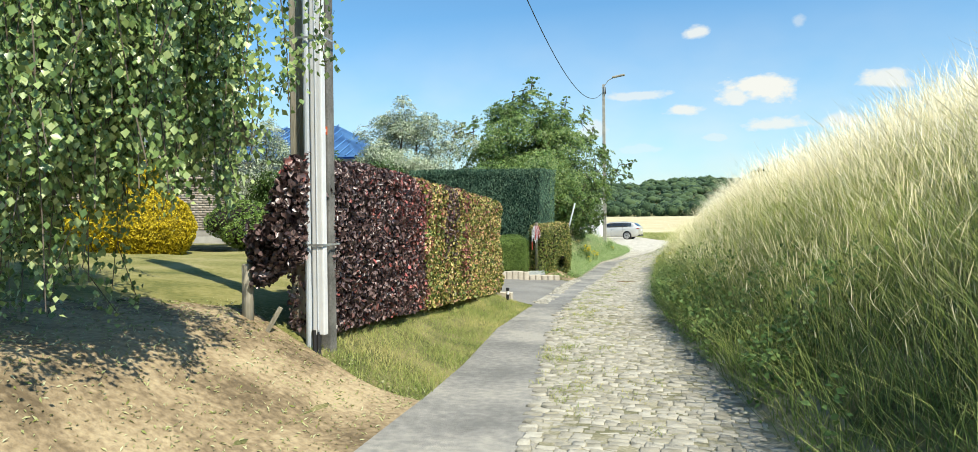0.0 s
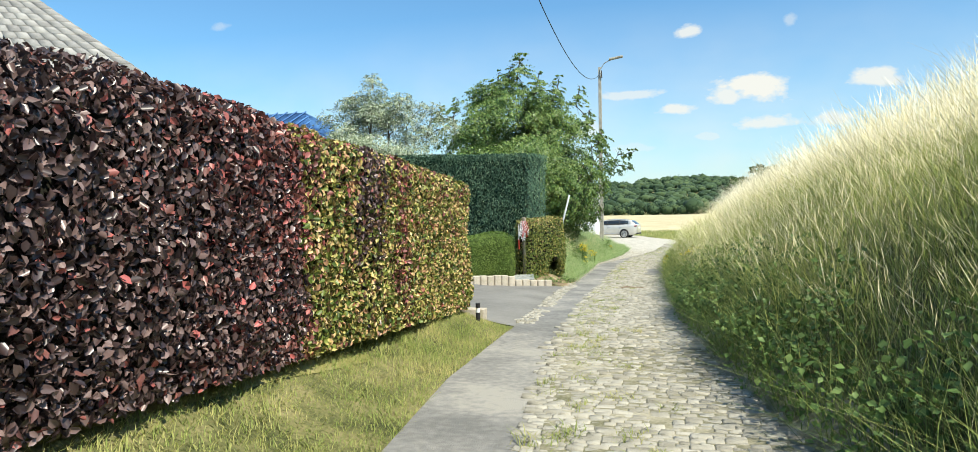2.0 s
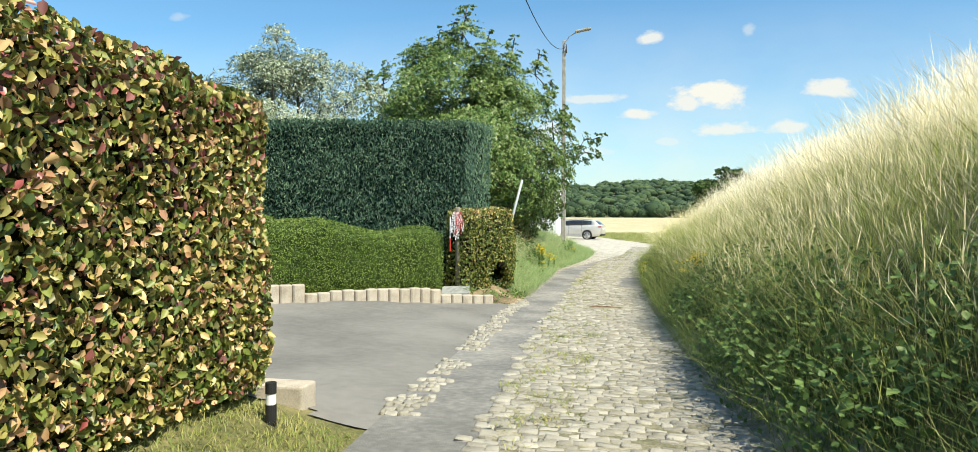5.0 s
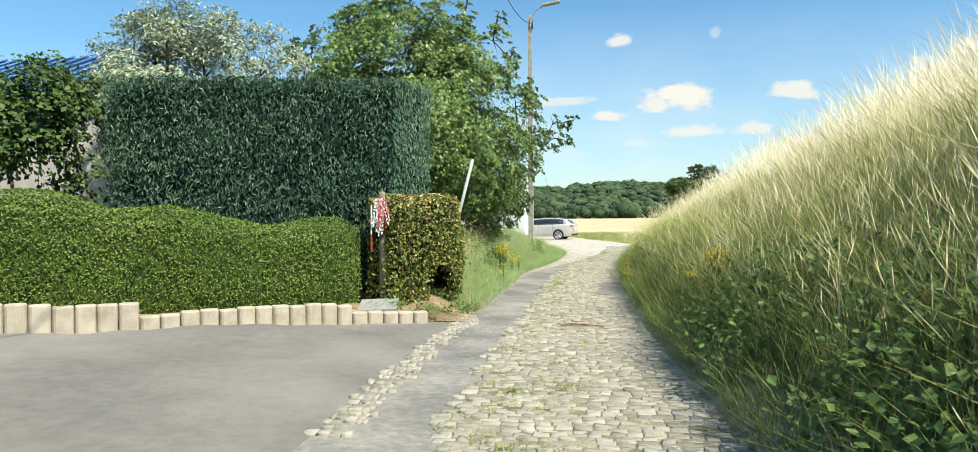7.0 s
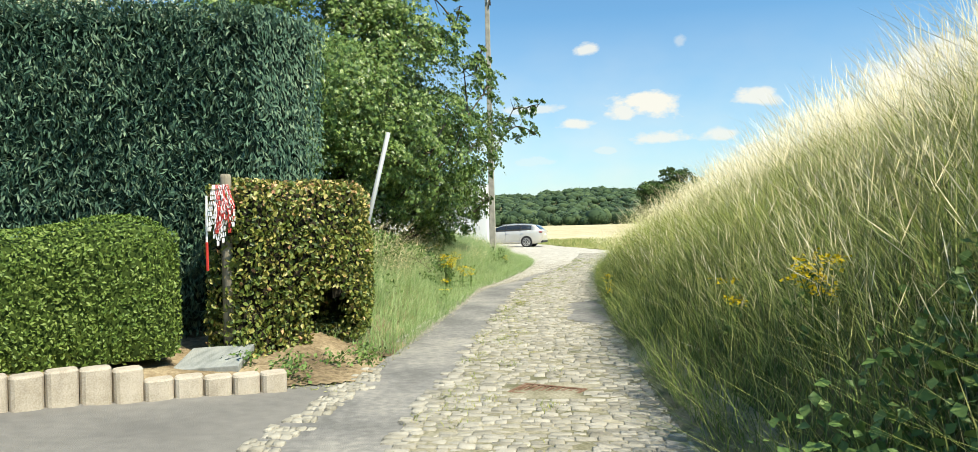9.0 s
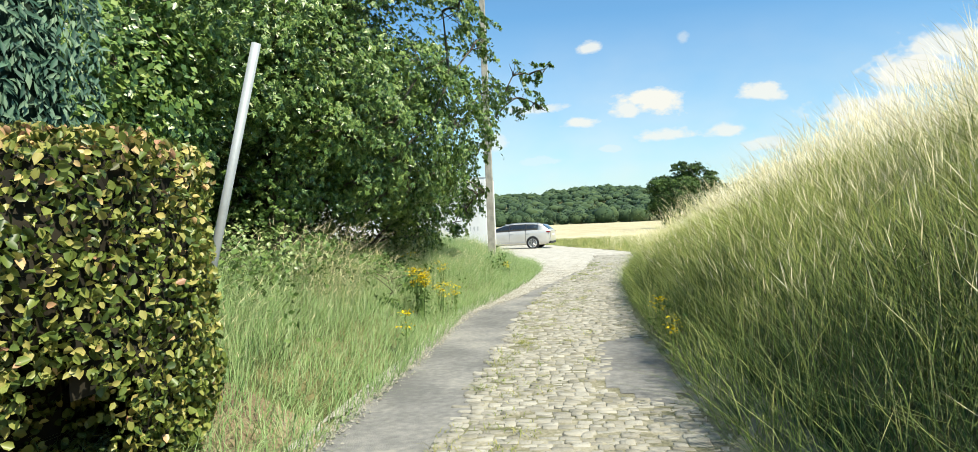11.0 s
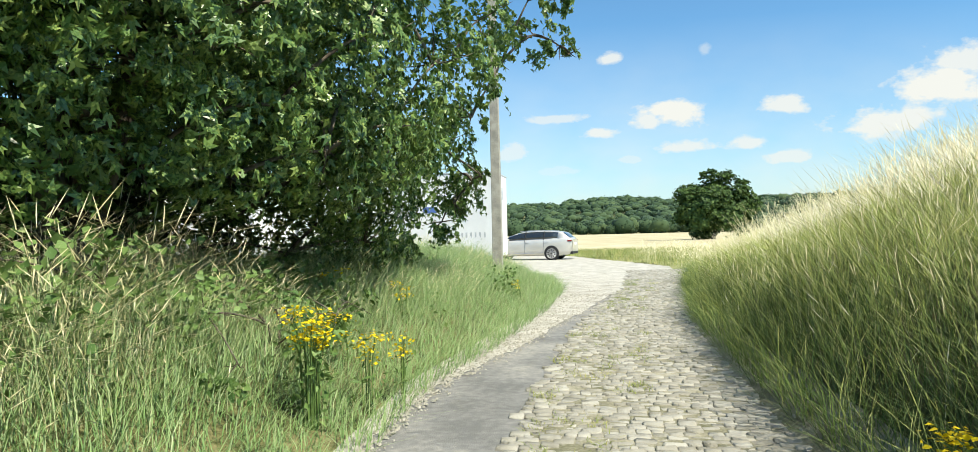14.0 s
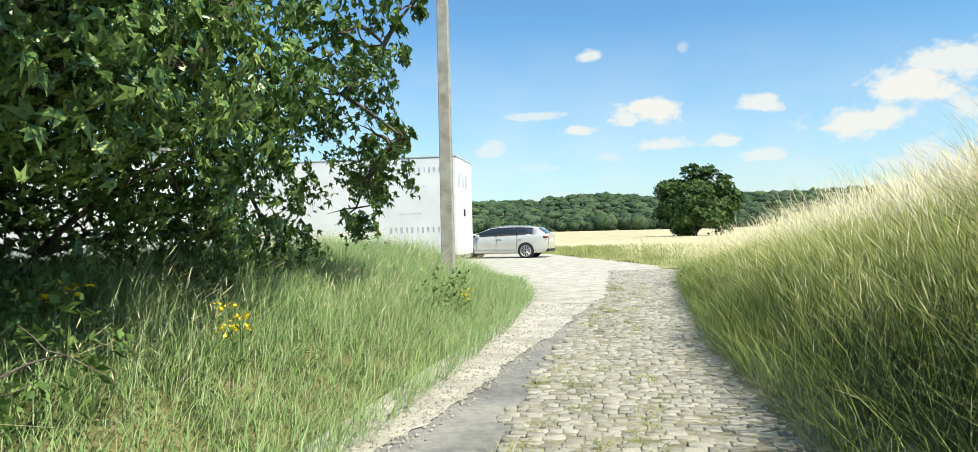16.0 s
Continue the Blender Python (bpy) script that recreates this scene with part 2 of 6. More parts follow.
M["thuja"] = mat("dark_conifer_spray", [(0.022, 0.06, 0.04), (0.045, 0.108, 0.070), (0.09, 0.172, 0.108), (0.18, 0.265, 0.165)], 0.6, 1.5, 3, island=0.7, leaf=0.08, spec=0.3)
M["yew"] = mat("clipped_evergreen_leaf", [(0.055, 0.105, 0.02), (0.10, 0.17, 0.031), (0.15, 0.225, 0.046), (0.22, 0.29, 0.075)], 0.5, 1.5, 3, island=0.5, leaf=0.1)
M["golden"] = mat("golden_conifer_leaf", [(0.2399, 0.1932, 0.008784), (0.4243, 0.325, 0.01049), (0.5534, 0.4216, 0.01757), (0.6088, 0.4919, 0.04392)], 0.6, 3, 3, island=0.7, leaf=0.2)
M["maple"] = mat("maple_leaf", [(0.055, 0.115, 0.032), (0.105, 0.195, 0.048), (0.185, 0.29, 0.07), (0.31, 0.40, 0.115)], 0.36, 1.0, 3, island=0.8, leaf=0.26, spec=0.55)
M["birch"] = mat("birch_leaf", [(0.075, 0.135, 0.042), (0.15, 0.235, 0.07), (0.25, 0.335, 0.115), (0.37, 0.44, 0.19)], 0.36, 1.0, 3, island=0.8, leaf=0.2, spec=0.5)
M["willow"] = mat("silver_willow_leaf", [(0.1523, 0.2094, 0.1142), (0.257, 0.3237, 0.1904), (0.3998, 0.457, 0.3237), (0.5522, 0.5902, 0.476)], 0.5, 1.0, 3, island=0.8, leaf=0.15)
M["oak"] = mat("oak_leaf", [(0.026, 0.0585, 0.0156), (0.0585, 0.1105, 0.026), (0.104, 0.169, 0.039)], 0.6, 0.5, 3, island=0.7, leaf=0.2)
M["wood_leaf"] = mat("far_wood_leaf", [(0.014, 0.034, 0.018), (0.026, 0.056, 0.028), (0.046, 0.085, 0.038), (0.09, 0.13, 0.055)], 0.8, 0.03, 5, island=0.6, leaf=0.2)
# paler and bluer than wood_leaf: the haze over the hills, put into the colour
M["hazed_hill_leaf"] = mat("hazed_hill_wood_leaf", [(0.045, 0.085, 0.058), (0.068, 0.112, 0.075), (0.095, 0.14, 0.09), (0.13, 0.17, 0.105)], 0.85, 0.02, 5, island=0.25, leaf=0.2)
M["wood_far"] = mat("far_wood", [(0.022, 0.045, 0.02), (0.045, 0.08, 0.035), (0.085, 0.125, 0.05)], 0.9, 0.02, 6, fine=0.5, bump=1.0, bump_scale=0.6, island=0.5)
# dark insides of hedges: the shade between the leaves, set as colour
M["yew_in"] = mat("evergreen_inner_shade", [(0.02, 0.04, 0.006), (0.05, 0.085, 0.012)], 0.9, 9, 5)
M["thuja_in"] = mat("conifer_inner_shade", [(0.008, 0.02, 0.012), (0.02, 0.045, 0.028)], 0.9, 9, 5)
M["golden_in"] = mat("golden_inner_shade", [(0.10, 0.075, 0.005), (0.22, 0.17, 0.01)], 0.9, 9, 5)
M["core"] = mat("hedge_inner_shade", [(0.012, 0.012, 0.008), (0.03, 0.025, 0.015)], 0.95, 5, 5)
# along darkens the blade feet: shade deep in the grass, besides the ripening
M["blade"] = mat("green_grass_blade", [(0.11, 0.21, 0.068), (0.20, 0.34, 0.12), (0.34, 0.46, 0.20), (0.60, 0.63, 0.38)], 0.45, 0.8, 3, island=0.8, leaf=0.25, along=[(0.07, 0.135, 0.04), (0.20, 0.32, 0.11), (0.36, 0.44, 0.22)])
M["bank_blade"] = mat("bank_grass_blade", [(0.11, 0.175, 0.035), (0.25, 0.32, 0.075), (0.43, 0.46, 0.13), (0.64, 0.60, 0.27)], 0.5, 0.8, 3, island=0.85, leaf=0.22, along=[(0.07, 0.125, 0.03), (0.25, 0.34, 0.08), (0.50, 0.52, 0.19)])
# darker kinds of grass plus the shade at the bank's foot, in one colour
M["foot_blade"] = mat("shade_toned_grass_blade", [(0.05, 0.095, 0.022), (0.10, 0.165, 0.038), (0.17, 0.23, 0.06), (0.30, 0.33, 0.12)], 0.5, 0.8, 3, island=0.85, leaf=0.25, along=[(0.04, 0.075, 0.02), (0.10, 0.165, 0.04), (0.20, 0.26, 0.08)])
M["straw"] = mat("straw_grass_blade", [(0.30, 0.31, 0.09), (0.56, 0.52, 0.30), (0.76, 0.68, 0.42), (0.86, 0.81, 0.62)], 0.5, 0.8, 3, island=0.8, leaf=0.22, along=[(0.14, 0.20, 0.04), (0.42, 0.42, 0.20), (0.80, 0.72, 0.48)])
# paler than straw: the glare along the crest is put into the stems' colour
M["pale_straw"] = mat("glare_pale_grass_stem", [(0.60, 0.56, 0.36), (0.80, 0.75, 0.56), (0.88, 0.85, 0.72)], 0.5, 0.8, 3, island=0.8, leaf=0.25, along=[(0.34, 0.36, 0.13), (0.72, 0.67, 0.42), (0.88, 0.85, 0.74)])
M["short"] = mat("mown_grass_blade", [(0.13, 0.16, 0.04), (0.22, 0.25, 0.07), (0.34, 0.32, 0.13), (0.44, 0.39, 0.20)], 0.6, 0.9, 4, island=0.55, leaf=0.25)
M["verge_short"] = mat("roadside_short_blade", [(0.12, 0.17, 0.04), (0.21, 0.27, 0.07), (0.34, 0.35, 0.12), (0.50, 0.44, 0.20)], 0.6, 1.3, 4, island=0.45, leaf=0.3)
M["weed"] = mat("weed_leaf", [(0.075, 0.15, 0.04), (0.14, 0.235, 0.065), (0.22, 0.32, 0.10)], 0.5, 2, 3, island=0.7, leaf=0.25)
M["yellow_flower"] = mat("yellow_petal", [(0.65, 0.48, 0.01), (0.80, 0.64, 0.02)], 0.6, 5, 3, island=0.6, leaf=0.2)


# ---- building helpers ----
rng = np.random.default_rng(7)


def np_mesh(name, verts, faces, material, smooth=False, along=None, normals=None):
    """A mesh from an array of corners and one or several arrays of faces (quads or triangles)."""
    me = bpy.data.meshes.new(name)
    groups = [f for f in (faces if isinstance(faces, (list, tuple)) else [faces]) if len(f)]
    me.vertices.add(len(verts))
    me.vertices.foreach_set("co", np.asarray(verts, np.float32).ravel())
    loops = np.concatenate([np.asarray(f, np.int32).ravel() for f in groups])
    sizes = np.concatenate([np.full(len(f), np.asarray(f).shape[1], np.int32) for f in groups])
    me.loops.add(len(loops))
    me.loops.foreach_set("vertex_index", loops)
    me.polygons.add(len(sizes))
    me.polygons.foreach_set("loop_start", np.concatenate([[0], np.cumsum(sizes)[:-1]]).astype(np.int32))
    if smooth or normals is not None:
        me.polygons.foreach_set("use_smooth", np.ones(len(sizes), bool))
    if along is not None:
        a = me.attributes.new("along", "FLOAT", "POINT")
        a.data.foreach_set("value", np.asarray(along, np.float32))
    me.update(calc_edges=True)
    if normals is not None:
        me.normals_split_custom_set_from_vertices(np.asarray(normals, np.float32))
    me.materials.append(material)
    return me


def thing(name, at, label, category, group="", kind=""):
    ob = new(name)
    ob.location = at
    ob.empty_display_size = 0.2
    return tagged(ob, label, category, group, kind)


def hang(ob, parent):
    """Makes ob a part of parent, its mesh being given in the world."""
    ob.parent = parent
    at = parent.location.copy()
    top = parent.parent
    while top:
        at += top.location
        top = top.parent
    ob.location = -at
    return ob


def part(name, data, material, parent, label="", smooth=False):
    """One mesh object, given in the world (a bmesh or a mesh), under a thing or a part."""
    if isinstance(data, bmesh.types.BMesh):
        me = bpy.data.meshes.new(name)
        bmesh.ops.recalc_face_normals(data, faces=data.faces)
        data.to_mesh(me)
        data.free()
        me.materials.append(material)
        if smooth:
            me.polygons.foreach_set("use_smooth", np.ones(len(me.polygons), bool))
    else:
        me = data
    ob = new(name, me)
    if parent is not None:
        hang(ob, parent)
    return tagged(ob, label)


def box(bm, lo, hi, bevel=0.0, turn=None):
    g = bmesh.ops.create_cube(bm, size=1.0)["verts"]
    lo, hi = Vector(lo), Vector(hi)
    bmesh.ops.scale(bm, vec=hi - lo, verts=g)
    if bevel:
        es = list({e for v in g for e in v.link_edges})
        g = list({v for f in bmesh.ops.bevel(bm, geom=es, offset=bevel, segments=2, affect="EDGES", profile=0.6)["faces"] for v in f.verts} | {v for v in g if v.is_valid})
    if turn is not None:
        bmesh.ops.rotate(bm, verts=g, cent=(0, 0, 0), matrix=Matrix.Rotation(turn, 3, "Z"))
    bmesh.ops.translate(bm, vec=(lo + hi) / 2, verts=g)
    return g


def tube(bm, pts, radii, sides=8, cap=True):
    """A round bar through points, with a radius at each."""
    pts = [Vector(p) for p in pts]
    rings = []
    for k, p in enumerate(pts):
        d = (pts[min(k + 1, len(pts) - 1)] - pts[max(k - 1, 0)]).normalized()
        a = d.orthogonal().normalized() if abs(d.z) > 0.9 else d.cross(Vector((0, 0, 1))).normalized()
        if abs(d.z) > 0.9:
            a = (Vector((1, 0, 0)) - d * d.x).normalized()
        b = d.cross(a)
        r = radii[k] if isinstance(radii, (list, tuple)) else radii
        rings.append([bm.verts.new(p + r * (math.cos(t) * a + math.sin(t) * b)) for t in (2 * math.pi * n / sides for n in range(sides))])
    for q, w in zip(rings, rings[1:]):
        for n in range(sides):
            bm.faces.new((q[n], q[(n + 1) % sides], w[(n + 1) % sides], w[n]))
    if cap:
        bm.faces.new(rings[0][::-1])
        bm.faces.new(rings[-1])


def bent(p, q, sag, n=10):
    p, q = Vector(p), Vector(q)
    return [p.lerp(q, k / n) - Vector((0, 0, sag * 4 * (k / n) * (1 - k / n))) for k in range(n + 1)]


def unit(v):
    return v / np.maximum(np.linalg.norm(v, axis=1, keepdims=True), 1e-9)


def leaf_mesh(name, pos, nor, size, material, tilt=0.7, slim=0.55, droop=0.3, fold=0.18, fine=False):
    """Small folded leaves of four corners at pos, facing about nor; fine: six corners, for what is seen close."""
    n = len(pos)
    nor = unit(nor + tilt * rng.normal(size=(n, 3)))
    t = rng.normal(size=(n, 3)) + np.array([0, 0, -droop * 3])
    t = unit(t - nor * (t * nor).sum(1, keepdims=True))
    s = np.cross(nor, t)
    L = (size * rng.uniform(0.6, 1.25, n))[:, None]
    base, tip = pos - t * L * 0.45, pos + t * L * 0.55
    lo, hi = pos - t * L * 0.18, pos + t * L * 0.20
    up = nor * L * fold
    f = np.arange(n)[:, None]
    if fine == "lobed":
        v, q = [], []
        for k, (turn, lng) in enumerate(((0.0, 1.0), (0.95, 0.74), (-0.95, 0.74))):
            d = t * math.cos(turn) + s * math.sin(turn)
            e = np.cross(nor, d)
            v += [base - d * L * 0.06 + e * L * 0.27 + up, base - d * L * 0.06 - e * L * 0.27 + up, base + d * L * lng - up * 0.6]
            q.append(f * 9 + 3 * k + [0, 1, 2])
        return np_mesh(name, np.stack(v, 1).reshape(-1, 3), [np.concatenate(q)], material)
    if fine:
        a, b = s * L * slim * 0.46, s * L * slim * 0.40
        v = np.stack([base - up, lo + a, hi + b, tip - up * rng.uniform(0.2, 2.2, (n, 1)), hi - b, lo - a], 1)
        return np_mesh(name, v.reshape(-1, 3), [np.concatenate([f * 6 + [0, 3, 2, 1], f * 6 + [0, 5, 4, 3]])], material)
    v = np.stack([base - up * 0.6, pos + s * L * slim * 0.5, tip - up * 0.6, pos - s * L * slim * 0.5], 1)
    return np_mesh(name, v.reshape(-1, 3), [np.concatenate([f * 4 + [0, 2, 1], f * 4 + [0, 3, 2]])], material)


def blade_mesh(name, pos, height, width, material, lean=0.35, bend=0.5, push=None, head=False):
    """Grass blades of three joints; push: a common direction in which they lean."""
    n = len(pos)
    a = rng.uniform(0, 2 * math.pi, n)
    d = np.stack([np.cos(a), np.sin(a), 0 * a], 1) * (lean * rng.uniform(0.2, 1.3, n))[:, None]
    if push is not None:
        d = d + np.asarray(push)
    h = height[:, None]
    up = np.array([0, 0, 1.0])
    side = unit(np.cross(d + 1e-3, up) + 0.5 * np.stack([np.sin(a), -np.cos(a), 0 * a], 1)) * (width if np.ndim(width) == 0 else width[:, None])
    # one side of every blade faces the open lane; normals tipped up brighten the grass
    flat = np.cross(side, up + 0.6 * d)
    turn = np.where(flat @ np.array([-0.2, -1.0, 0.3]) < 0, -1.0, 1.0)[:, None]
    side, flat = side * turn, unit(flat * turn)
    soft = unit(0.62 * flat + 0.60 * up)
    b = bend * rng.uniform(0.3, 1.4, n)[:, None]
    p0 = pos
    p1 = pos + h * (0.40 * up + 0.30 * d)
    p2 = p1 + h * (0.35 * up + (0.34 + 0.35 * b) * d)
    p3 = p2 + h * ((0.27 - 0.18 * b) * up + (0.30 + 0.8 * b) * d)
    if head:
        m = p2 + 0.45 * (p3 - p2)
        v = np.stack([p0 - side * .5, p0 + side * .5, p2, m + side * 1.25, p3, m - side * 1.25], 1)
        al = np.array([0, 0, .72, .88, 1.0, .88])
        f = np.arange(n)[:, None] * 6
        q = f + [2, 3, 4, 5]
        tr = f + [0, 1, 2]
    else:
        v = np.stack([p0 - side * .5, p0 + side * .5, (p1 + p2) / 2 - side * .55, (p1 + p2) / 2 + side * .55, p3], 1)
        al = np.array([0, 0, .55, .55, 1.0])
        f = np.arange(n)[:, None] * 5
        q = f + [0, 1, 3, 2]
        tr = f + [2, 3, 4]
    return np_mesh(name, v.reshape(-1, 3), [q, tr], material, along=np.tile(al, n), normals=np.repeat(soft, len(al), 0))


def lump(a, b, c, k=1.0, seed=0.0):
    """Smooth cheap unevenness for arrays, about -1..1."""
    return (np.sin(a * 1.7 * k + 1.3 + seed) * np.cos(b * 1.3 * k + 0.7 - seed) + 0.6 * np.sin(a * 3.1 * k + c * 2.3 * k + seed * 2)
            + 0.5 * np.cos(b * 4.1 * k - c * 3.3 * k + 1.1 + seed) + 0.35 * np.sin((a + b + c) * 6.7 * k + seed * 3)) / 2.0


# ---- the lie of the land ----
def zroad(y):
    return np.interp(y, [-30, 0, 7, 12.5, 16, 22.5, 31, 38, 48, 58, 68, 120, 350, 500, 640, 900, 1100, 2400],
                     [1.8, 0.88, 0.66, 0.48, 0.28, 0.02, -0.03, -0.1, -0.1, -0.02, -0.03, -0.1, 0.9, 5.0, 14, 33, 42, 30])


def xleft(y):
    return np.interp(y, [-15, 0, 5.7, 7, 9.7, 12.9, 14.2, 17.6, 21, 28.9, 32, 35, 38.5, 41.7, 44, 47, 50, 54, 60, 70],
                     [0.6, -0.12, -0.45, -0.56, -0.91, -1.09, -1.22, -1.46, -1.7, -1.8, -1.95, -1.68, -1.4, -1.24, -1.4, -1.9, -2.9, -5.5, -12, -25])


def xmid(y):
    return np.interp(y, [-15, 0, 5.9, 8.3, 11.3, 17, 22, 31, 35, 37.5, 43, 48.8, 60], [3.0, 1.2, 0.45, 0.11, -0.27, -0.65, -0.85, -0.88, -0.72, -0.5, 0.27, 0.67, 1.2])


def xright(y):
    return np.interp(y, [-15, 0, 5.8, 7.9, 10.9, 14.8, 20.4, 26, 31, 35, 37, 44.2, 51.4, 60, 80], [4.0, 2.5, 1.96, 1.68, 1.33, 1.05, 0.88, 0.75, 0.74, 0.86, 0.95, 1.75, 2.8, 4.2, 8])


def step(a, b, v):
    t = np.clip((v - a) / (b - a), 0, 1)
    return t * t * (3 - 2 * t)


def bed(x):
    """The line of the driveway's edging."""
    return np.interp(x, [-9, -6.2, -5.1, -4.2, -3.05, -2.12, -1.75], [17.0, 18.75, 19.75, 20.45, 21.55, 22.15, 22.5])


def land(x, y):
    x, y = np.asarray(x, float), np.asarray(y, float)
    z = zroad(y)
    s, r = np.maximum(xleft(y) - x, 0), np.maximum(x - xright(y), 0)
    bank1 = np.interp(s, [0, .25, .5, .9, 1.45, 2.5, 4, 7, 12, 30], [0, .05, .13, .34, .66, .80, .93, 1.03, 1.2, 1.5])
    drive = np.interp(s, [0, 0.6, 9], [0, 0.055, 0.42])
    verge = np.interp(s, [0, .25, .7, 1.3, 2.2, 4, 8], [0, .06, .28, .55, .80, .95, .95])
    w1, w2 = 1 - step(12.4, 14.0, y), step(23.0, 25.4, y) * (1 - step(40, 56, y))
    left = bank1 * w1 + verge * w2 + drive * (1 - w1) * (1 - step(23.0, 25.4, y))
    taper = np.interp(y, [28, 32, 35, 38, 42, 46, 52, 58], [1, .94, .80, .64, .52, .34, .12, 0])
    bank = np.interp(r, [0, .15, .5, 1.0, 1.7, 2.6, 4.0, 8, 30, 60], [0, .10, .52, 1.02, 1.46, 1.80, 2.05, 2.3, 2.4, 2.4]) * taper
    bank = bank + np.interp(r, [0, .8, 1.7, 2.6, 4, 8, 30], [0, 0, .16, .25, .28, .22, .2]) * (1 - step(21, 28, y))
    bumpy = 0.05 * lump(x, y, 0 * x, 0.9) * np.minimum(1, (s + r) * 0.7) * (1 - step(60, 90, y))
    raised = 0.10 * step(0.22, 0.5, y - bed(x)) * (1 - step(-2.5, -2.0, x)) * step(-9.0, -8.6, x) * (1 - step(23.5, 25.0, y))
    hills = step(420, 900, y) * (7 * lump(x * 0.011, y * 0.004, 0 * x, 1.0) + 3)
    return z + left + bank + bumpy + raised + hills


def grid_sheet(name, xs, ys, material, lift=0.0, inside=None, wob=0.0):
    """A sheet over the land; inside(x, y) says which cells it keeps."""
    X, Y = np.meshgrid(xs, ys, indexing="ij")
    Z = land(X, Y) + (lift(X, Y) if callable(lift) else lift)
    n, k = len(xs), len(ys)
    v = np.stack([X, Y, Z], -1).reshape(-1, 3)
    I = np.arange(n * k).reshape(n, k)
    f = np.stack([I[:-1, :-1], I[1:, :-1], I[1:, 1:], I[:-1, 1:]], -1).reshape(-1, 4)
    if inside is not None:
        cx, cy = ((X[:-1, :-1] + X[1:, 1:]) / 2).ravel(), ((Y[:-1, :-1] + Y[1:, 1:]) / 2).ravel()
        f = f[inside(cx, cy)]
    return np_mesh(name, v, [f], material, smooth=True)


def strip_sheet(name, x0, x1, ys, material, lift, across=7):
    """A strip between two edge lines, laid over the land."""
    Y = np.repeat(ys[:, None], across, 1)
    a, b = x0(ys), x1(ys)
    X = a[:, None] + (b - a)[:, None] * np.linspace(0, 1, across)[None]
    Z = land(X, Y) + lift
    I = np.arange(len(ys) * across).reshape(len(ys), across)
    f = np.stack([I[:-1, :-1], I[:-1, 1:], I[1:, 1:], I[1:, :-1]], -1).reshape(-1, 4)
    return np_mesh(name, np.stack([X, Y, Z], -1).reshape(-1, 3), [f], material, smooth=True)


def steps(*ranges):
    out = []
    for a, b, d in ranges:
        out += list(np.arange(a, b, d))
    return np.array(out + [ranges[-1][1]])


ground = tagged(new("ground", grid_sheet("ground", steps((-1400, -200, 150), (-200, -40, 16), (-40, -10, 2), (-10, 7, 0.25), (7, 40, 2), (40, 200, 16), (200, 1400, 150)),
                                         steps((-60, -8, 4), (-8, 60, 0.3), (60, 130, 4), (130, 500, 20), (500, 2400, 80)), M["thatch"])),
                "grassy earth with dry litter, rising to a bank", "ground", kind="structure")


# ---- surfaces of the setting ----
def surface(name, me, label, category):
    return tagged(new(name, me), label, category, kind="structure")


surface("soil_bank", grid_sheet("soil_bank", np.arange(-7, 0.6, 0.12), np.arange(-6, 5.6, 0.12), M["sand"], 0.012,
        lambda x, y: (x < xleft(y) - 0.02) & (x > -2.6 - 0.45 * (5.4 - y) - 0.25 * lump(x, y, 0 * x, 2)) & (y < 5.75 + 0.2 * lump(x, y, 0 * x, 1.7) + 0.15 * (x + 1.3))),
        "bare dry sandy soil sloping up to the lawn", "soil")
surface("lawn", grid_sheet("lawn", np.arange(-26, -1.4, 0.25), np.arange(-2, 22, 0.25), M["lawn"], 0.008,
        lambda x, y: (x < xleft(y) - 0.75) & (y < 13.3 + (x < -9) * 9) & ~((x > -2.6 - 0.45 * (5.4 - y)) & (y < 5.5))),
        "mown, partly dried lawn", "lawn")
surface("driveway", grid_sheet("driveway", np.arange(-14, -0.9, 0.15), np.arange(12.6, 24, 0.15), M["drive"], 0.014,
        lambda x, y: (x < xleft(y) + 0.05) & (y > 13.35 - 0.25 * (x + 1.2) * (x > -1.9) + 0.0 * x) & (y < np.interp(x, [-9, -6.1, -5, -2.9, -2.2, -1.6], [16.5, 18.9, 19.9, 21.6, 22.3, 22.6]) + 0.1)),
        "old grey asphalt driveway", "driveway")
ys = np.arange(-12, 52, 0.125)
surface("road", strip_sheet("road", lambda y: xleft(y) - 0.03, lambda y: xmid(y) + 0.05 * lump(y, y * 0.7, y * 0.3, 1.3), ys, M["asphalt"], 0.020),
        "worn grey asphalt strip beside the cobbles", "road")
surface("cobble_bed", strip_sheet("cobble_bed", xmid, lambda y: xright(y) + 0.25, ys, M["joint"], 0.030), "sandy bed between old cobblestones", "road bed")
surface("gravel_edge", strip_sheet("gravel_edge", lambda y: xleft(y) - 0.12, lambda y: xleft(y) + np.interp(y, [24.6, 26.5, 31, 34, 37, 40, 43], [-0.10, 0.0, 0.02, 0.40, 0.62, 0.95, 1.3]) + 0.05 * lump(y, y * 0.6, y * 0.4, 2.0) + 0.03 * lump(y, y, y, 6.0),
        np.arange(24.6, 43.2, 0.06), M["gravel"], 0.029), "pale sandy gravel along the edge of the lane", "gravel")
yard_edge = lambda x: np.interp(x, [-30, -8, -4, -1.5, 0, 3, 5], [80, 76, 72, 66, 60, 51, 47])
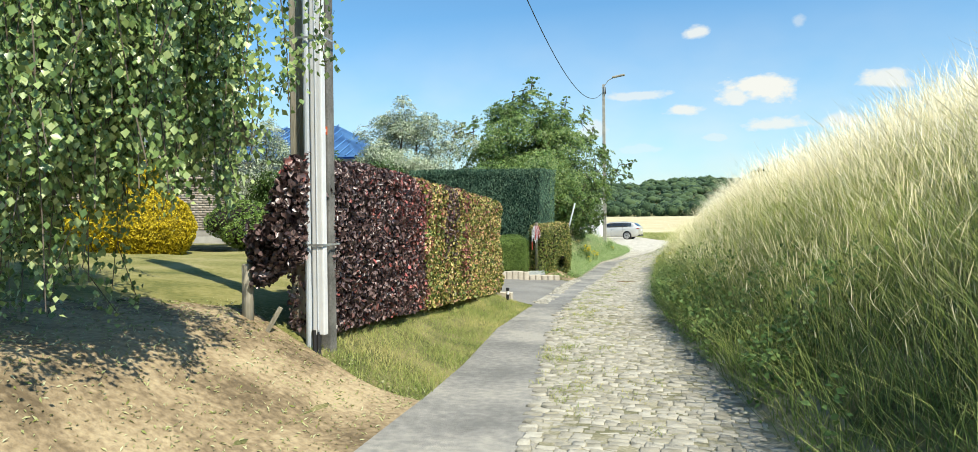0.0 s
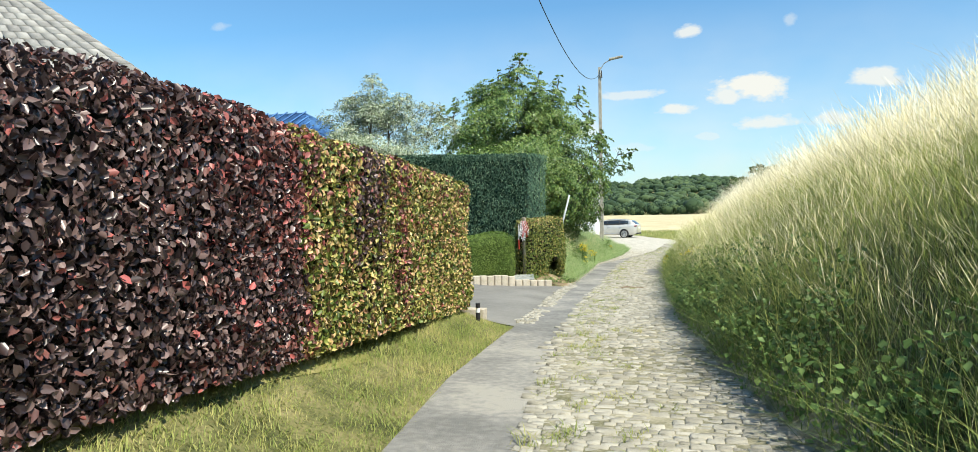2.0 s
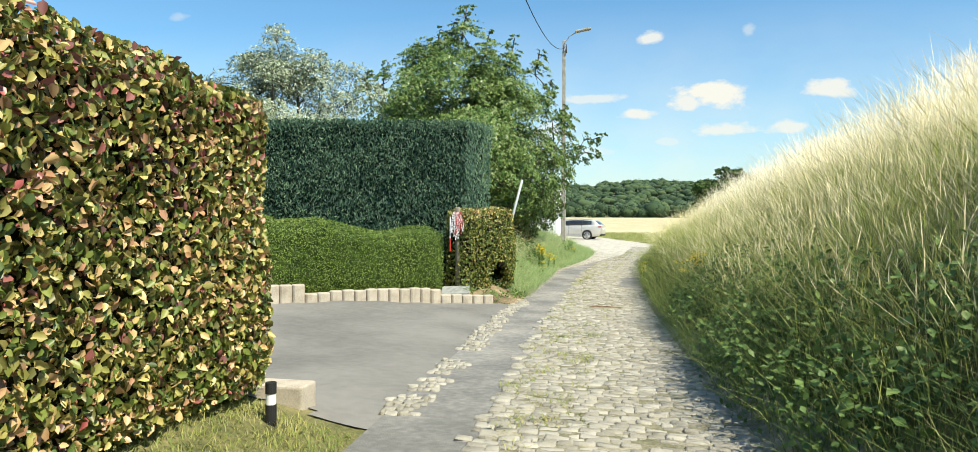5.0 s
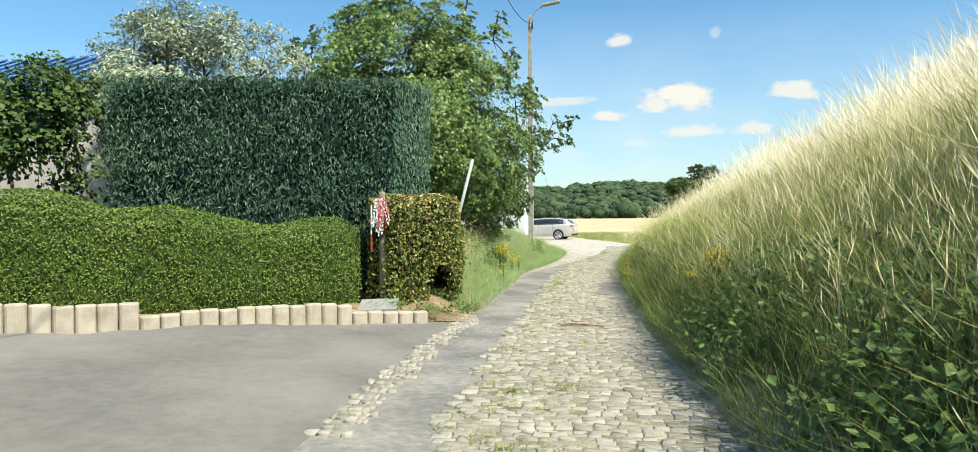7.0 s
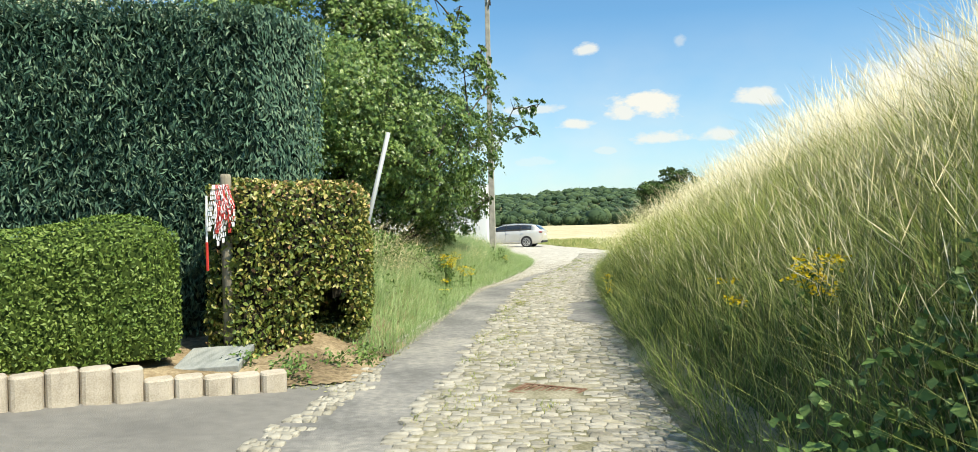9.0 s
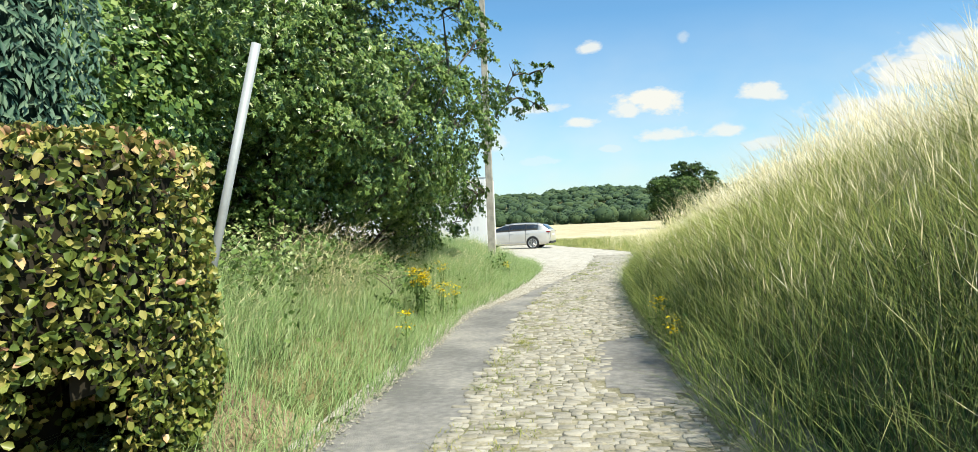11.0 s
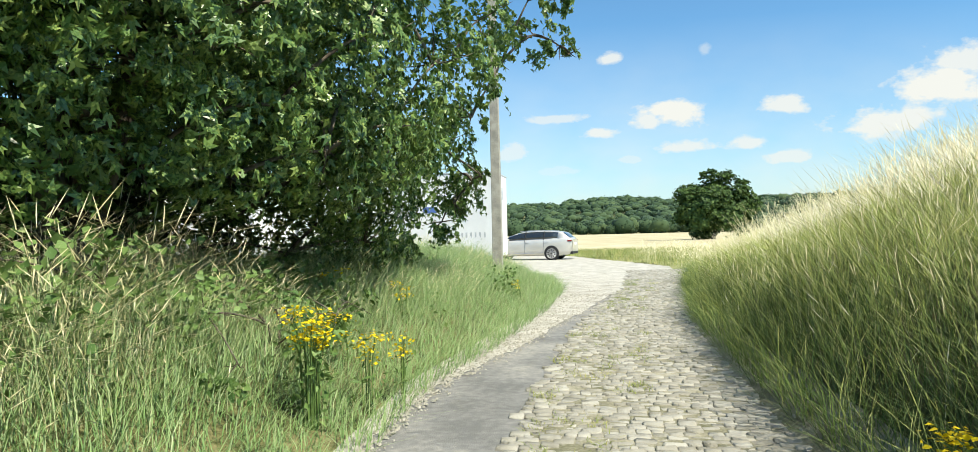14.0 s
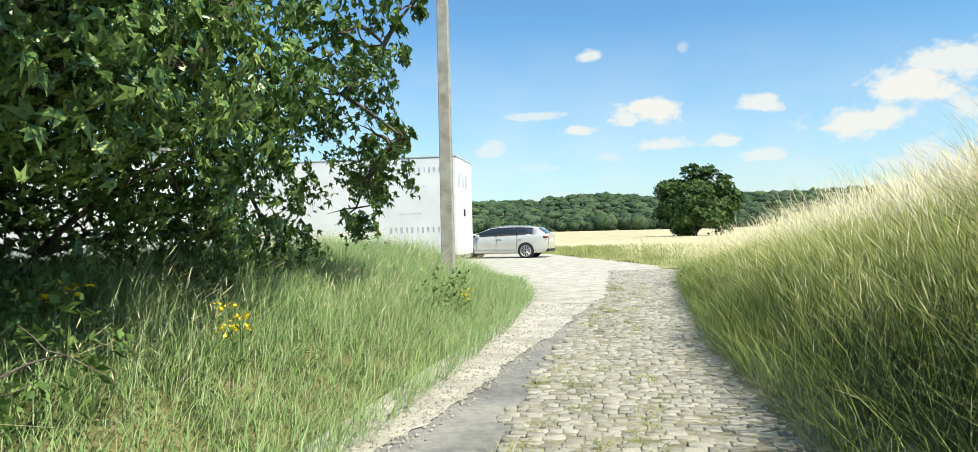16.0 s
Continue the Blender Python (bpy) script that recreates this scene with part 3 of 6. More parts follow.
surface("gravel_yard", grid_sheet("gravel_yard", steps((-30, -6, 0.6), (-6, 5, 0.12)), steps((41.5, 56, 0.15), (56, 80, 0.5)), M["gravel"], 0.034,
        lambda x, y: (x > xleft(y) - 0.1) & (y < yard_edge(x)) & (x < np.maximum(xmid(y) - 0.1, (y > 50.5) * 9))), "pale gravel where the lane opens out", "gravel")
surface("wheat_field", grid_sheet("wheat_field", steps((-300, -60, 20), (-60, 60, 4), (60, 320, 20)), steps((82, 90, 1), (90, 130, 4), (130, 340, 15)), M["wheat"], lambda x, y: 0.02 + 0.35 * step(82, 88, y)), "ripe golden wheat field", "field")
surface("meadow_strip", grid_sheet("meadow_strip", steps((-60, 60, 2)), steps((50, 82, 1)), M["meadow"], 0.02,
        lambda x, y: (y > yard_edge(x)) & (x > -20)), "rough grass strip before the field", "meadow")


# ---- cobbles ----
def cobble_shape(w, l, h=0.04):
    """A low worn stone with a flattish top, seated at the origin."""
    v = [(-w, -l, -h), (w, -l, -h), (w, l, -h), (-w, l, -h), (-w, -l, 0), (w, -l, 0), (w, l, 0), (-w, l, 0)]
    k = 0.84
    v += [(-w * k, -l * k, 0.006), (w * k, -l * k, 0.006), (w * k, l * k, 0.006), (-w * k, l * k, 0.006)]
    f = [(0, 1, 5, 4), (1, 2, 6, 5), (2, 3, 7, 6), (3, 0, 4, 7), (4, 5, 9, 8), (5, 6, 10, 9), (6, 7, 11, 10), (7, 4, 8, 11), (8, 9, 10, 11)]
    return np.array(v, float), np.array(f)


def cobble_places():
    out = []
    y = 4.0
    while y < 51:
        rowd = 0.064 + 0.016 * rng.random()
        spans = [(float(xmid(y)) - 0.14 * rng.random(), float(xright(y)) + 0.05)]
        if 13.7 < y < 23.2 and rng.random() < 0.5:
            spans.append((float(xleft(y)) - 0.06 * rng.random(), float(xleft(y)) + 0.08 + 0.12 * rng.random()))
        for edge, (x, end) in enumerate(spans):
            x -= 0.08 * rng.random()
            while x < end:
                w = rng.uniform(0.03, 0.085) if edge else rng.uniform(0.075, 0.145)
                if not (-0.36 < x + w / 2 < 0.28 and 21.97 < y < 22.57) and rng.random() > 0.05:
                    if not (0.1 < x < 0.7 and 26.2 < y < 29.0):
                        out.append((x + w / 2, y + 0.022 * math.sin(x * 4.2 + y * 0.8) + 0.012 * math.sin(x * 11 + y * 2.3) + rng.normal() * 0.005, w / 2 - 0.002, rowd / 2 - 0.004))
                x += w
        y += rowd
    return out


cobbles = cobble_places()
single = [c for c in cobbles if 10.2 < c[1] < 13.0 and c[0] > -0.6][:290]
lane = thing("cobbled_lane", (0.5, 12, float(zroad(12))), "lane of worn pale cobblestones with grass in the joints", "cobbles", kind="structure")
shapes = []
for k in range(8):
    v, f = cobble_shape(rng.uniform(0.034, 0.060), rng.uniform(0.027, 0.033))
    v[8:] += rng.normal(size=(4, 3)) * 0.003
    shapes.append(np_mesh("cobble", v, [f], M["cobble1"]))
V, F4, off = [], [], 0
chosen = set(single)
for c in cobbles:
    x, y, w, l = c
    z = float(land(x, y)) + 0.029 + rng.normal() * 0.005
    if c in chosen:
        ob = hang(new("cobble", shapes[int(rng.integers(8))]), lane)
        ob.location += Vector((x, y, z))
        ob.rotation_euler = (rng.normal() * 0.10, rng.normal() * 0.04, rng.normal() * 0.05)
        continue
    v, f = cobble_shape(w, l)
    v[8:] += rng.normal(size=(4, 3)) * 0.003
    v[:, 2] += v[:, 0] * rng.normal() * 0.05 + v[:, 1] * (0.06 + rng.normal() * 0.08)
    V.append(v + (x, y, z)), F4.append(f + off)
    off += len(v)
tagged(hang(new("cobbles", np_mesh("cobbles", np.concatenate(V), [np.concatenate(F4)], M["cobble"])), lane), kind="stuff")
surface("asphalt_patch", grid_sheet("asphalt_patch", np.arange(0.0, 0.8, 0.1), np.arange(26.0, 29.3, 0.1), M["asphalt"], 0.034,
        lambda x, y: np.hypot((x - 0.42) / 0.36, (y - 27.6) / 1.5) < 1 + 0.15 * lump(x, y, x, 3)), "grey asphalt patch among the cobbles", "road patch")


def loose_stones():
    """Small angular stones strewn over the gravel and its edges."""
    g = np.random.default_rng(17)
    y = np.concatenate([g.uniform(24.6, 44, 5200), g.uniform(41, 54, 2600)])
    x = np.concatenate([xleft(y[:5200]) + np.interp(y[:5200], [24.6, 31, 34, 37, 40, 44], [0.0, 0.1, 0.5, 0.75, 1.05, 1.5]) * g.random(5200) + g.normal(size=5200) * 0.05, xleft(y[5200:]) + g.random(2600) * (xmid(y[5200:]) - xleft(y[5200:]) + 0.2)])
    r = g.uniform(0.006, 0.022, len(x)) * (0.6 + 0.4 * g.random(len(x)))
    base = np.array([(1, 0, 0), (-0.4, 0.9, 0), (-0.6, -0.8, 0), (0.5, 0.3, 0.7), (-0.3, -0.1, 0.85)])
    v = base[None] * r[:, None, None] * g.uniform(0.7, 1.3, (len(x), 5, 1))
    a = g.uniform(0, 6.28, len(x))
    c, t = np.cos(a)[:, None], np.sin(a)[:, None]
    v = np.stack([v[..., 0] * c - v[..., 1] * t, v[..., 0] * t + v[..., 1] * c, v[..., 2]], -1) + np.stack([x, y, land(x, y) + 0.030], -1)[:, None]
    f = np.array([(0, 1, 3), (1, 4, 3), (1, 2, 4), (2, 0, 3), (2, 3, 4)])
    me = np_mesh("loose_stones", v.reshape(-1, 3), [(np.arange(len(x))[:, None, None] * 5 + f).reshape(-1, 3)], M["cobble"])
    tagged(new("loose_stones", me), "small pale stones strewn over the gravel", "stones", kind="stuff")


loose_stones()


# ---- hedges ----
def shell(bm_fn, n, seed):
    """Random points with normals on a closed mesh made by bm_fn."""
    bm = bm_fn()
    bmesh.ops.triangulate(bm, faces=bm.faces)
    bm.normal_update()
    T = np.array([[v.co[:] for v in f.verts] for f in bm.faces])
    nn = np.array([f.normal[:] for f in bm.faces])
    bm.free()
    area = np.linalg.norm(np.cross(T[:, 1] - T[:, 0], T[:, 2] - T[:, 0]), axis=1)
    k = rng.choice(len(T), n, p=area / area.sum())
    a, b = rng.random((n, 1)), rng.random((n, 1))
    flip = (a + b) > 1
    a, b = np.where(flip, 1 - a, a), np.where(flip, 1 - b, b)
    return T[k, 0] + a * (T[k, 1] - T[k, 0]) + b * (T[k, 2] - T[k, 0]), nn[k]


def block_form(path, half, foot, top, cell=0.25, rough=0.06, seed=0.0, round_=0.16, wave=None):
    """A clipped hedge along a path of (x, y): its outline as a bmesh. foot and top are functions of the way along, 0..1."""
    path = [Vector(p) for p in path]
    lens = [0.0]
    for p, q in zip(path, path[1:]):
        lens.append(lens[-1] + (q - p).length)
    n = max(4, int(lens[-1] / cell))
    bm = bmesh.new()
    rings = []
    for k in range(n + 1):
        d = lens[-1] * k / n
        j = max(i for i in range(len(path) - 1) if lens[i] <= d + 1e-9)
        u = (path[j + 1] - path[j]).normalized()
        c = path[j] + u * (d - lens[j])
        s = Vector((u.y, -u.x))
        t = k / n
        zf, zt = foot(t), top(t)
        e = min(d, lens[-1] - d)
        inset = round_ * max(0, 1 - e / round_) ** 2 * 0.7 if round_ else 0
        h = half - inset
        prof = [(-h * 0.9, zf), (-h, zf + 0.2), (-h, zt - round_), (-h + round_ * 0.3, zt - round_ * 0.3), (-h + round_, zt), (0, zt), (h - round_, zt), (h - round_ * 0.3, zt - round_ * 0.3), (h, zt - round_)]
        m = 5
        prof += [(h, zt - round_ + (zf + 0.2 - zt + round_) * i / m) for i in range(1, m + 1)] + [(h * 0.9, zf)]
        ring = []
        for o, z in prof:
            p = Vector((c.x + s.x * o, c.y + s.y * o, z - (inset if z > zt - 0.01 else 0)))
            w = rough * float(lump(p.x, p.y, p.z, 1.6, seed))
            ring.append(bm.verts.new((p.x + s.x * w, p.y + s.y * w, p.z + 0.5 * w)))
        rings.append(ring)
    for a, b in zip(rings, rings[1:]):
        for i in range(len(a)):
            bm.faces.new((a[i], a[(i + 1) % len(a)], b[(i + 1) % len(a)], b[i]))
    bm.faces.new(rings[0])
    bm.faces.new(rings[-1][::-1])
    bmesh.ops.recalc_face_normals(bm, faces=bm.faces)
    return bm


def quad_form(corners, foot, top, cell=0.25, rough=0.05, seed=0.0, batter=0.06):
    """A square-clipped hedge over a plan of four corners; it narrows a little towards the foot."""
    def make():
        bm = bmesh.new()
        mid = sum((Vector(c) for c in corners), Vector((0, 0))) / 4

        def at(p, z):
            q = mid + (p - mid) * (1 + batter * ((z - foot) / (top - foot) - 1) / max(0.5, (p - mid).length))
            w = rough * float(lump(q.x, q.y, z, 1.6, seed))
            return bm.verts.new((q.x + w, q.y - w, z + 0.4 * w))

        for a, b in zip(corners, corners[1:] + corners[:1]):
            a, b = Vector(a), Vector(b)
            n, k = max(2, int((b - a).length / cell)), max(2, int((top - foot) / cell))
            g = [[at(a.lerp(b, i / n), foot + (top - foot) * j / k) for j in range(k + 1)] for i in range(n + 1)]
            for i in range(n):
                for j in range(k):
                    bm.faces.new((g[i][j], g[i + 1][j], g[i + 1][j + 1], g[i][j + 1]))
        c = [Vector(p) for p in corners]
        n, k = max(2, int((c[1] - c[0]).length / cell)), 4
        g = [[at(c[0].lerp(c[1], i / n).lerp(c[3].lerp(c[2], i / n), j / k), top) for j in range(k + 1)] for i in range(n + 1)]
        for i in range(n):
            for j in range(k):
                bm.faces.new((g[i][j], g[i + 1][j], g[i + 1][j + 1], g[i][j + 1]))
        bmesh.ops.remove_doubles(bm, verts=bm.verts, dist=0.004)
        bmesh.ops.recalc_face_normals(bm, faces=bm.faces)
        return bm
    return make


def shrunk(bm, d):
    bm.normal_update()
    for v in bm.verts:
        v.co -= v.normal * d
    return bm


def hedge(name, form, n, size, sorts, label, category, core=0.09, depth=0.10, tilt=0.8, slim=0.6, droop=0.3, fine=False, inside=None, face=None, hollow=None, cut=None):
    """sorts: (part name, material, chooser of points or None)."""
    bm = form()
    c = sum((v.co for v in bm.verts), Vector()) / len(bm.verts)
    base = min(v.co.z for v in bm.verts)
    bm.free()
    top = thing(name, (c.x, c.y, base), label, category)
    mass = shrunk(form(), core)
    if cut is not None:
        mids = np.array([f.calc_center_median()[:] for f in mass.faces])
        bmesh.ops.delete(mass, geom=[f for f, k in zip(mass.faces[:], cut(mids)) if k], context="FACES")
    # closed core for the inner twigs, its dark colour the shade among them
    part("inner_wood", mass, inside or M["core"], top)
    p, nn = shell(form, n, 0)
    keep = p[:, 2] > base + 0.05
    if face is not None:
        keep &= (nn @ np.array(face) > -0.35) | (rng.random(len(p)) < 0.25)
    if hollow is not None:
        keep &= ~hollow(p)
    p, nn = p[keep], nn[keep]
    p = p - nn * (rng.random((len(p), 1)) ** 1.6 * depth - 0.02)
    left = np.ones(len(p), bool)
    for pname, material, pick in sorts:
        k = left & (pick(p) if pick else True)
        left &= ~k
        tagged(part(pname, leaf_mesh(pname, p[k], nn[k], size, material, tilt, slim, droop, fine=fine), material, top), kind="stuff")
    return top


beech_line = lambda: block_form([(-1.50, 5.62), (-1.99, 13.40)], 0.23, lambda t: 1.22 - 0.52 * t, lambda t: 2.64 - 0.24 * t, 0.22, 0.07, 0.3, 0.14)
mixed = lambda p: rng.random(len(p))
hedge("beech_hedge", beech_line, 90000, 0.050, [
    ("red_leaves", M["redleaf"], lambda p: ((p[:, 1] < 8.45) & (mixed(p) < 0.06 + 0.34 * step(6.2, 8.2, p[:, 1]) * step(1.4, 2.3, p[:, 2]) + 0.22 * step(6.4, 8.3, p[:, 1])))
        | ((np.abs(p[:, 1] - 10.35 - 0.25 * lump(p[:, 2], p[:, 0], p[:, 1], 1)) < 0.22) & (mixed(p) < 0.45)) | ((p[:, 1] > 8.4) & (mixed(p) < 0.03 + 0.09 * step(1.5, 2.4, p[:, 2])))),
    ("purple_leaves", M["purple"], lambda p: (p[:, 1] < 8.3 + 0.3 * lump(p[:, 2], p[:, 1], p[:, 0], 1.5)) | ((np.abs(p[:, 1] - 9.55 - 0.12 * lump(p[:, 2], p[:, 0], p[:, 1], 2)) < 0.28) & (mixed(p) < 0.10 + 0.65 * step(1.4, 2.1, p[:, 2])))),
    ("yellow_green_leaves", M["yellowleaf"], lambda p: mixed(p) < 0.55),
    ("green_leaves", M["beech_green"], None)],
    "clipped beech hedge, copper-purple passing into yellow-green", "hedge", tilt=0.7, slim=0.66, depth=0.15, core=0.12, fine=True, face=(1, -0.2, 0))
hedge("copper_beech_bush", lambda: block_form([(-1.84, 5.36), (-1.40, 5.44)], 0.10, lambda t: 1.58 + 0.22 * t, lambda t: 2.02 + 0.60 * step(0.48, 0.70, t), 0.08, 0.13, 1.0, 0.08), 2600, 0.062,
      [("red_leaves", M["redleaf"], lambda p: (mixed(p) < 0.15) & (p[:, 2] > 2.4)), ("purple_leaves", M["purple"], None)], "straggling copper beech bush beside the pole", "bush", core=0.06, depth=0.12, tilt=1.0, slim=0.75, fine=True)
conifer_plan = [(-7.28, 22.60), (-2.94, 23.53), (-2.62, 24.62), (-7.45, 23.75)]
conifer = hedge("conifer_hedge", quad_form(conifer_plan, 0.30, 3.70, 0.28, 0.05, 0.7, 0.09), 80000, 0.085,
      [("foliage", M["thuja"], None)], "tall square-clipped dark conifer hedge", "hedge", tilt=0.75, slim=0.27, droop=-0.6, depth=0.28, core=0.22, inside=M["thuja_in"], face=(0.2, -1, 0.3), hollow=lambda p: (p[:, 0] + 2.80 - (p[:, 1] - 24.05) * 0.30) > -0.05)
# end sprays lie flat and face the sun, so this side looks lighter
ep, en = shell(quad_form(conifer_plan, 0.30, 3.70, 0.28, 0.05, 0.7, 0.09), 52000, 0)
keep = (en @ np.array((0.96, -0.28, 0.0)) > 0.7) & (ep[:, 2] > 0.4)
ep, en = ep[keep], en[keep]
tagged(part("end_foliage", leaf_mesh("end_foliage", ep - en * (rng.random((len(ep), 1)) * 0.05), en + (0.15, -0.1, 0.3), 0.085, M["thuja"], 0.30, 0.30, -0.6), None, conifer, "tightly clipped end face, its sprays turned to the sun to look lighter"), kind="stuff")
low_line = lambda: block_form([(-9.5, 18.9), (-6.6, 20.0), (-5.4, 20.95), (-3.34, 22.60)], 0.52, lambda t: 0.42 - 0.12 * t,
                              lambda t: float(np.interp(t, [0, .36, .50, .58, .67, .84, .94, 1], [1.80, 1.85, 1.84, 1.64, 1.66, 1.40, 1.52, 1.46])), 0.2, 0.04, 0.9, 0.24)
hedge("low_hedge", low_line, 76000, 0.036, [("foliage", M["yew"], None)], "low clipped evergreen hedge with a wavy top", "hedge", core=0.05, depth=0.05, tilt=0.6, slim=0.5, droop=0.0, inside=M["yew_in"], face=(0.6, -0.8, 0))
hedge("small_beech_hedge", lambda: block_form([(-3.03, 22.87), (-2.34, 24.25), (-2.60, 24.95)], 0.32, lambda t: 0.06 + 0.25 * t, lambda t: 1.84 + 0.06 * t, 0.16, 0.11, 1.5, 0.14), 24000, 0.052,
      [("yellow_leaves", M["yellowleaf"], lambda p: mixed(p) < 0.03 + 0.30 * step(1.4, 1.85, p[:, 2])), ("green_leaves", M["beech_green"], None)], "small clipped green beech hedge", "hedge", slim=0.72, fine=True, depth=0.20, tilt=1.0, hollow=lambda p: np.hypot((p[:, 1] - 23.72) / 0.22, (p[:, 2] - 0.15) / 0.62) < 1, cut=lambda p: np.hypot((p[:, 1] - 23.72) / 0.36, (p[:, 2] - 0.1) / 0.75) < 1)


# ---- clipped bushes ----
def round_form(c, r, zs, seed=0.0):
    def make():
        bm = bmesh.new()
        bmesh.ops.create_icosphere(bm, subdivisions=3, radius=1.0)
        for v in bm.verts:
            p = v.co.copy()
            k = 1 + 0.05 * float(lump(p.x * 3, p.y * 3, p.z * 3, 1.0, seed))
            v.co = Vector((c[0] + p.x * r[0] * k, c[1] + p.y * r[1] * k, c[2] + p.z * r[2] * k * (1 if p.z > 0 else zs)))
        return bm
    return make


def two_tier():
    bm = bmesh.new()
    c = Vector((-7.6, 10.5))
    prof = [(0.78, 1.46), (0.98, 1.80), (1.02, 2.02), (0.88, 2.36), (0.62, 2.56), (0.50, 2.62), (0.53, 2.74), (0.44, 2.98), (0.25, 3.18), (0.02, 3.24)]
    rings = [[bm.verts.new((c.x + r * (1 + 0.03 * math.sin(5 * a)) * math.cos(a), c.y + r * math.sin(a), z)) for a in (2 * math.pi * k / 28 for k in range(28))] for r, z in prof]
    for a, b in zip(rings, rings[1:]):
        for i in range(28):
            bm.faces.new((a[i], a[(i + 1) % 28], b[(i + 1) % 28], b[i]))
    bm.faces.new(rings[0][::-1]), bm.faces.new(rings[-1])
    return bm


hedge("golden_bush", two_tier, 22000, 0.055, [("foliage", M["golden"], None)], "golden conifer clipped in two round tiers", "bush", core=0.05, depth=0.06, slim=0.4, droop=0.0, inside=M["golden_in"])
for at, r in (((-6.2, 12.2, 1.80), (0.75, 0.6, 0.42)), ((-7.5, 13.6, 2.0), (0.9, 0.7, 0.5)), ((-9.6, 10.6, 1.9), (0.8, 0.7, 0.5))):
    hedge("round_bush", round_form(at, r, 0.7), 3500, 0.06, [("foliage", M["yew"], None)], "low rounded green garden bush", "bush", core=0.05, depth=0.07, droop=0.0)


# ---- trees ----
def limb(bm, p, d, length, r0, r1, n=5, wander=0.12, rise=0.0):
    p, d = Vector(p), Vector(d).normalized()
    pts, rad = [p], [r0]
    for k in range(n):
        d = (d + Vector(rng.normal(size=3)) * wander + Vector((0, 0, rise))).normalized()
        p = p + d * length / n
        pts.append(p), rad.append(r0 + (r1 - r0) * (k + 1) / n)
    tube(bm, pts, rad, 7)
    return pts


def tree(name, base, height, trunk_r, clumps, per, leaf, material, label, spread=0.42, tilt=0.42, slim=0.6, droop=0.3, lean=(0, 0), stems=1, bark=None, fine=False, spray=14, flat=0.65):
    """clumps: (x, y, z, radius) of leafy masses round which the leaves gather."""
    top = thing(name, base, label, "tree")
    bm = bmesh.new()
    b = Vector(base)
    ends = []
    for s in range(stems):
        off = Vector((rng.normal() * 0.12, rng.normal() * 0.12, -0.1)) * (stems > 1)
        ends += limb(bm, b + off, (lean[0] + rng.normal() * 0.12 * (stems > 1), lean[1], 1), height * 0.72, trunk_r, trunk_r * 0.25, 8, 0.05)[2:]
    # each clump hangs on the nearest limb or inner clump
    axis = Vector((b.x, b.y, b.z + 0.4 * height))
    nodes = list(ends)
    for x, y, z, r in sorted(clumps, key=lambda c: (Vector(c[:3]) - axis).length):
        q = min(nodes, key=lambda e: (e - Vector((x, y, z - 0.4 * r))).length + 0.8 * max(0, e.z - z))
        thick = trunk_r * (0.30 if q in ends else 0.12)
        tube(bm, bent(q, (x, y, z), -0.12 * r, 5), [thick * (1 - 0.14 * k) + 0.004 for k in range(6)], 6)
        nodes.append(Vector((x, y, z)))
        for _ in range(3):
            d = rng.normal(size=3)
            limb(bm, (x, y, z), d, r * 0.9, trunk_r * 0.05 + 0.003, 0.002, 3, 0.2)
    part("trunk", bm, bark or M["bark"], top, smooth=True)
    P, Nn = [], []
    heart = np.array(clumps)[:, :3].mean(0) - (0, 0, 0.1 * height)
    for x, y, z, r in clumps:
        n = int(per * r * r)
        # flat sprays of leaves round the clump, thicker towards its outside and the outside of the crown
        m = max(3, n // spray)
        d = unit(rng.normal(size=(m, 3)))
        q = d * (r * rng.uniform(0.35, 1.12, m) ** 0.6)[:, None] * (1, 1, 0.82)
        out = unit(q + (x, y, z) - heart)
        keep = rng.random(m) < 0.30 + 0.70 * step(-0.5, 0.4, (d * out).sum(1))
        d, q, out = d[keep], q[keep], out[keep]
        face = unit(0.45 * d + 0.55 * out + (0.1, -0.1, 0.55))
        off = rng.normal(size=(len(q) * spray, 3)) * (spread * r * 0.42)
        fr = np.repeat(face, spray, 0)
        off -= flat * fr * (off * fr).sum(1, keepdims=True)
        P.append(np.repeat(q, spray, 0) + off + (x, y, z)), Nn.append(fr)
    P, Nn = np.concatenate(P), np.concatenate(Nn)
    tagged(part("crown", leaf_mesh("crown", P, Nn, leaf, material, tilt, slim, droop, fine=fine), material, top), kind="stuff")
    return top


def clump_cloud(c, r, n, size, low=-1.0, seed=1):
    g = np.random.default_rng(seed)
    out = []
    while len(out) < n:
        p = g.normal(size=3)
        p /= np.linalg.norm(p)
        if p[2] < low:
            continue
        k = g.uniform(0.45, 0.95)
        out.append((c[0] + r[0] * p[0] * k, c[1] + r[1] * p[1] * k, c[2] + r[2] * p[2] * k, size * g.uniform(0.7, 1.25)))
    return out


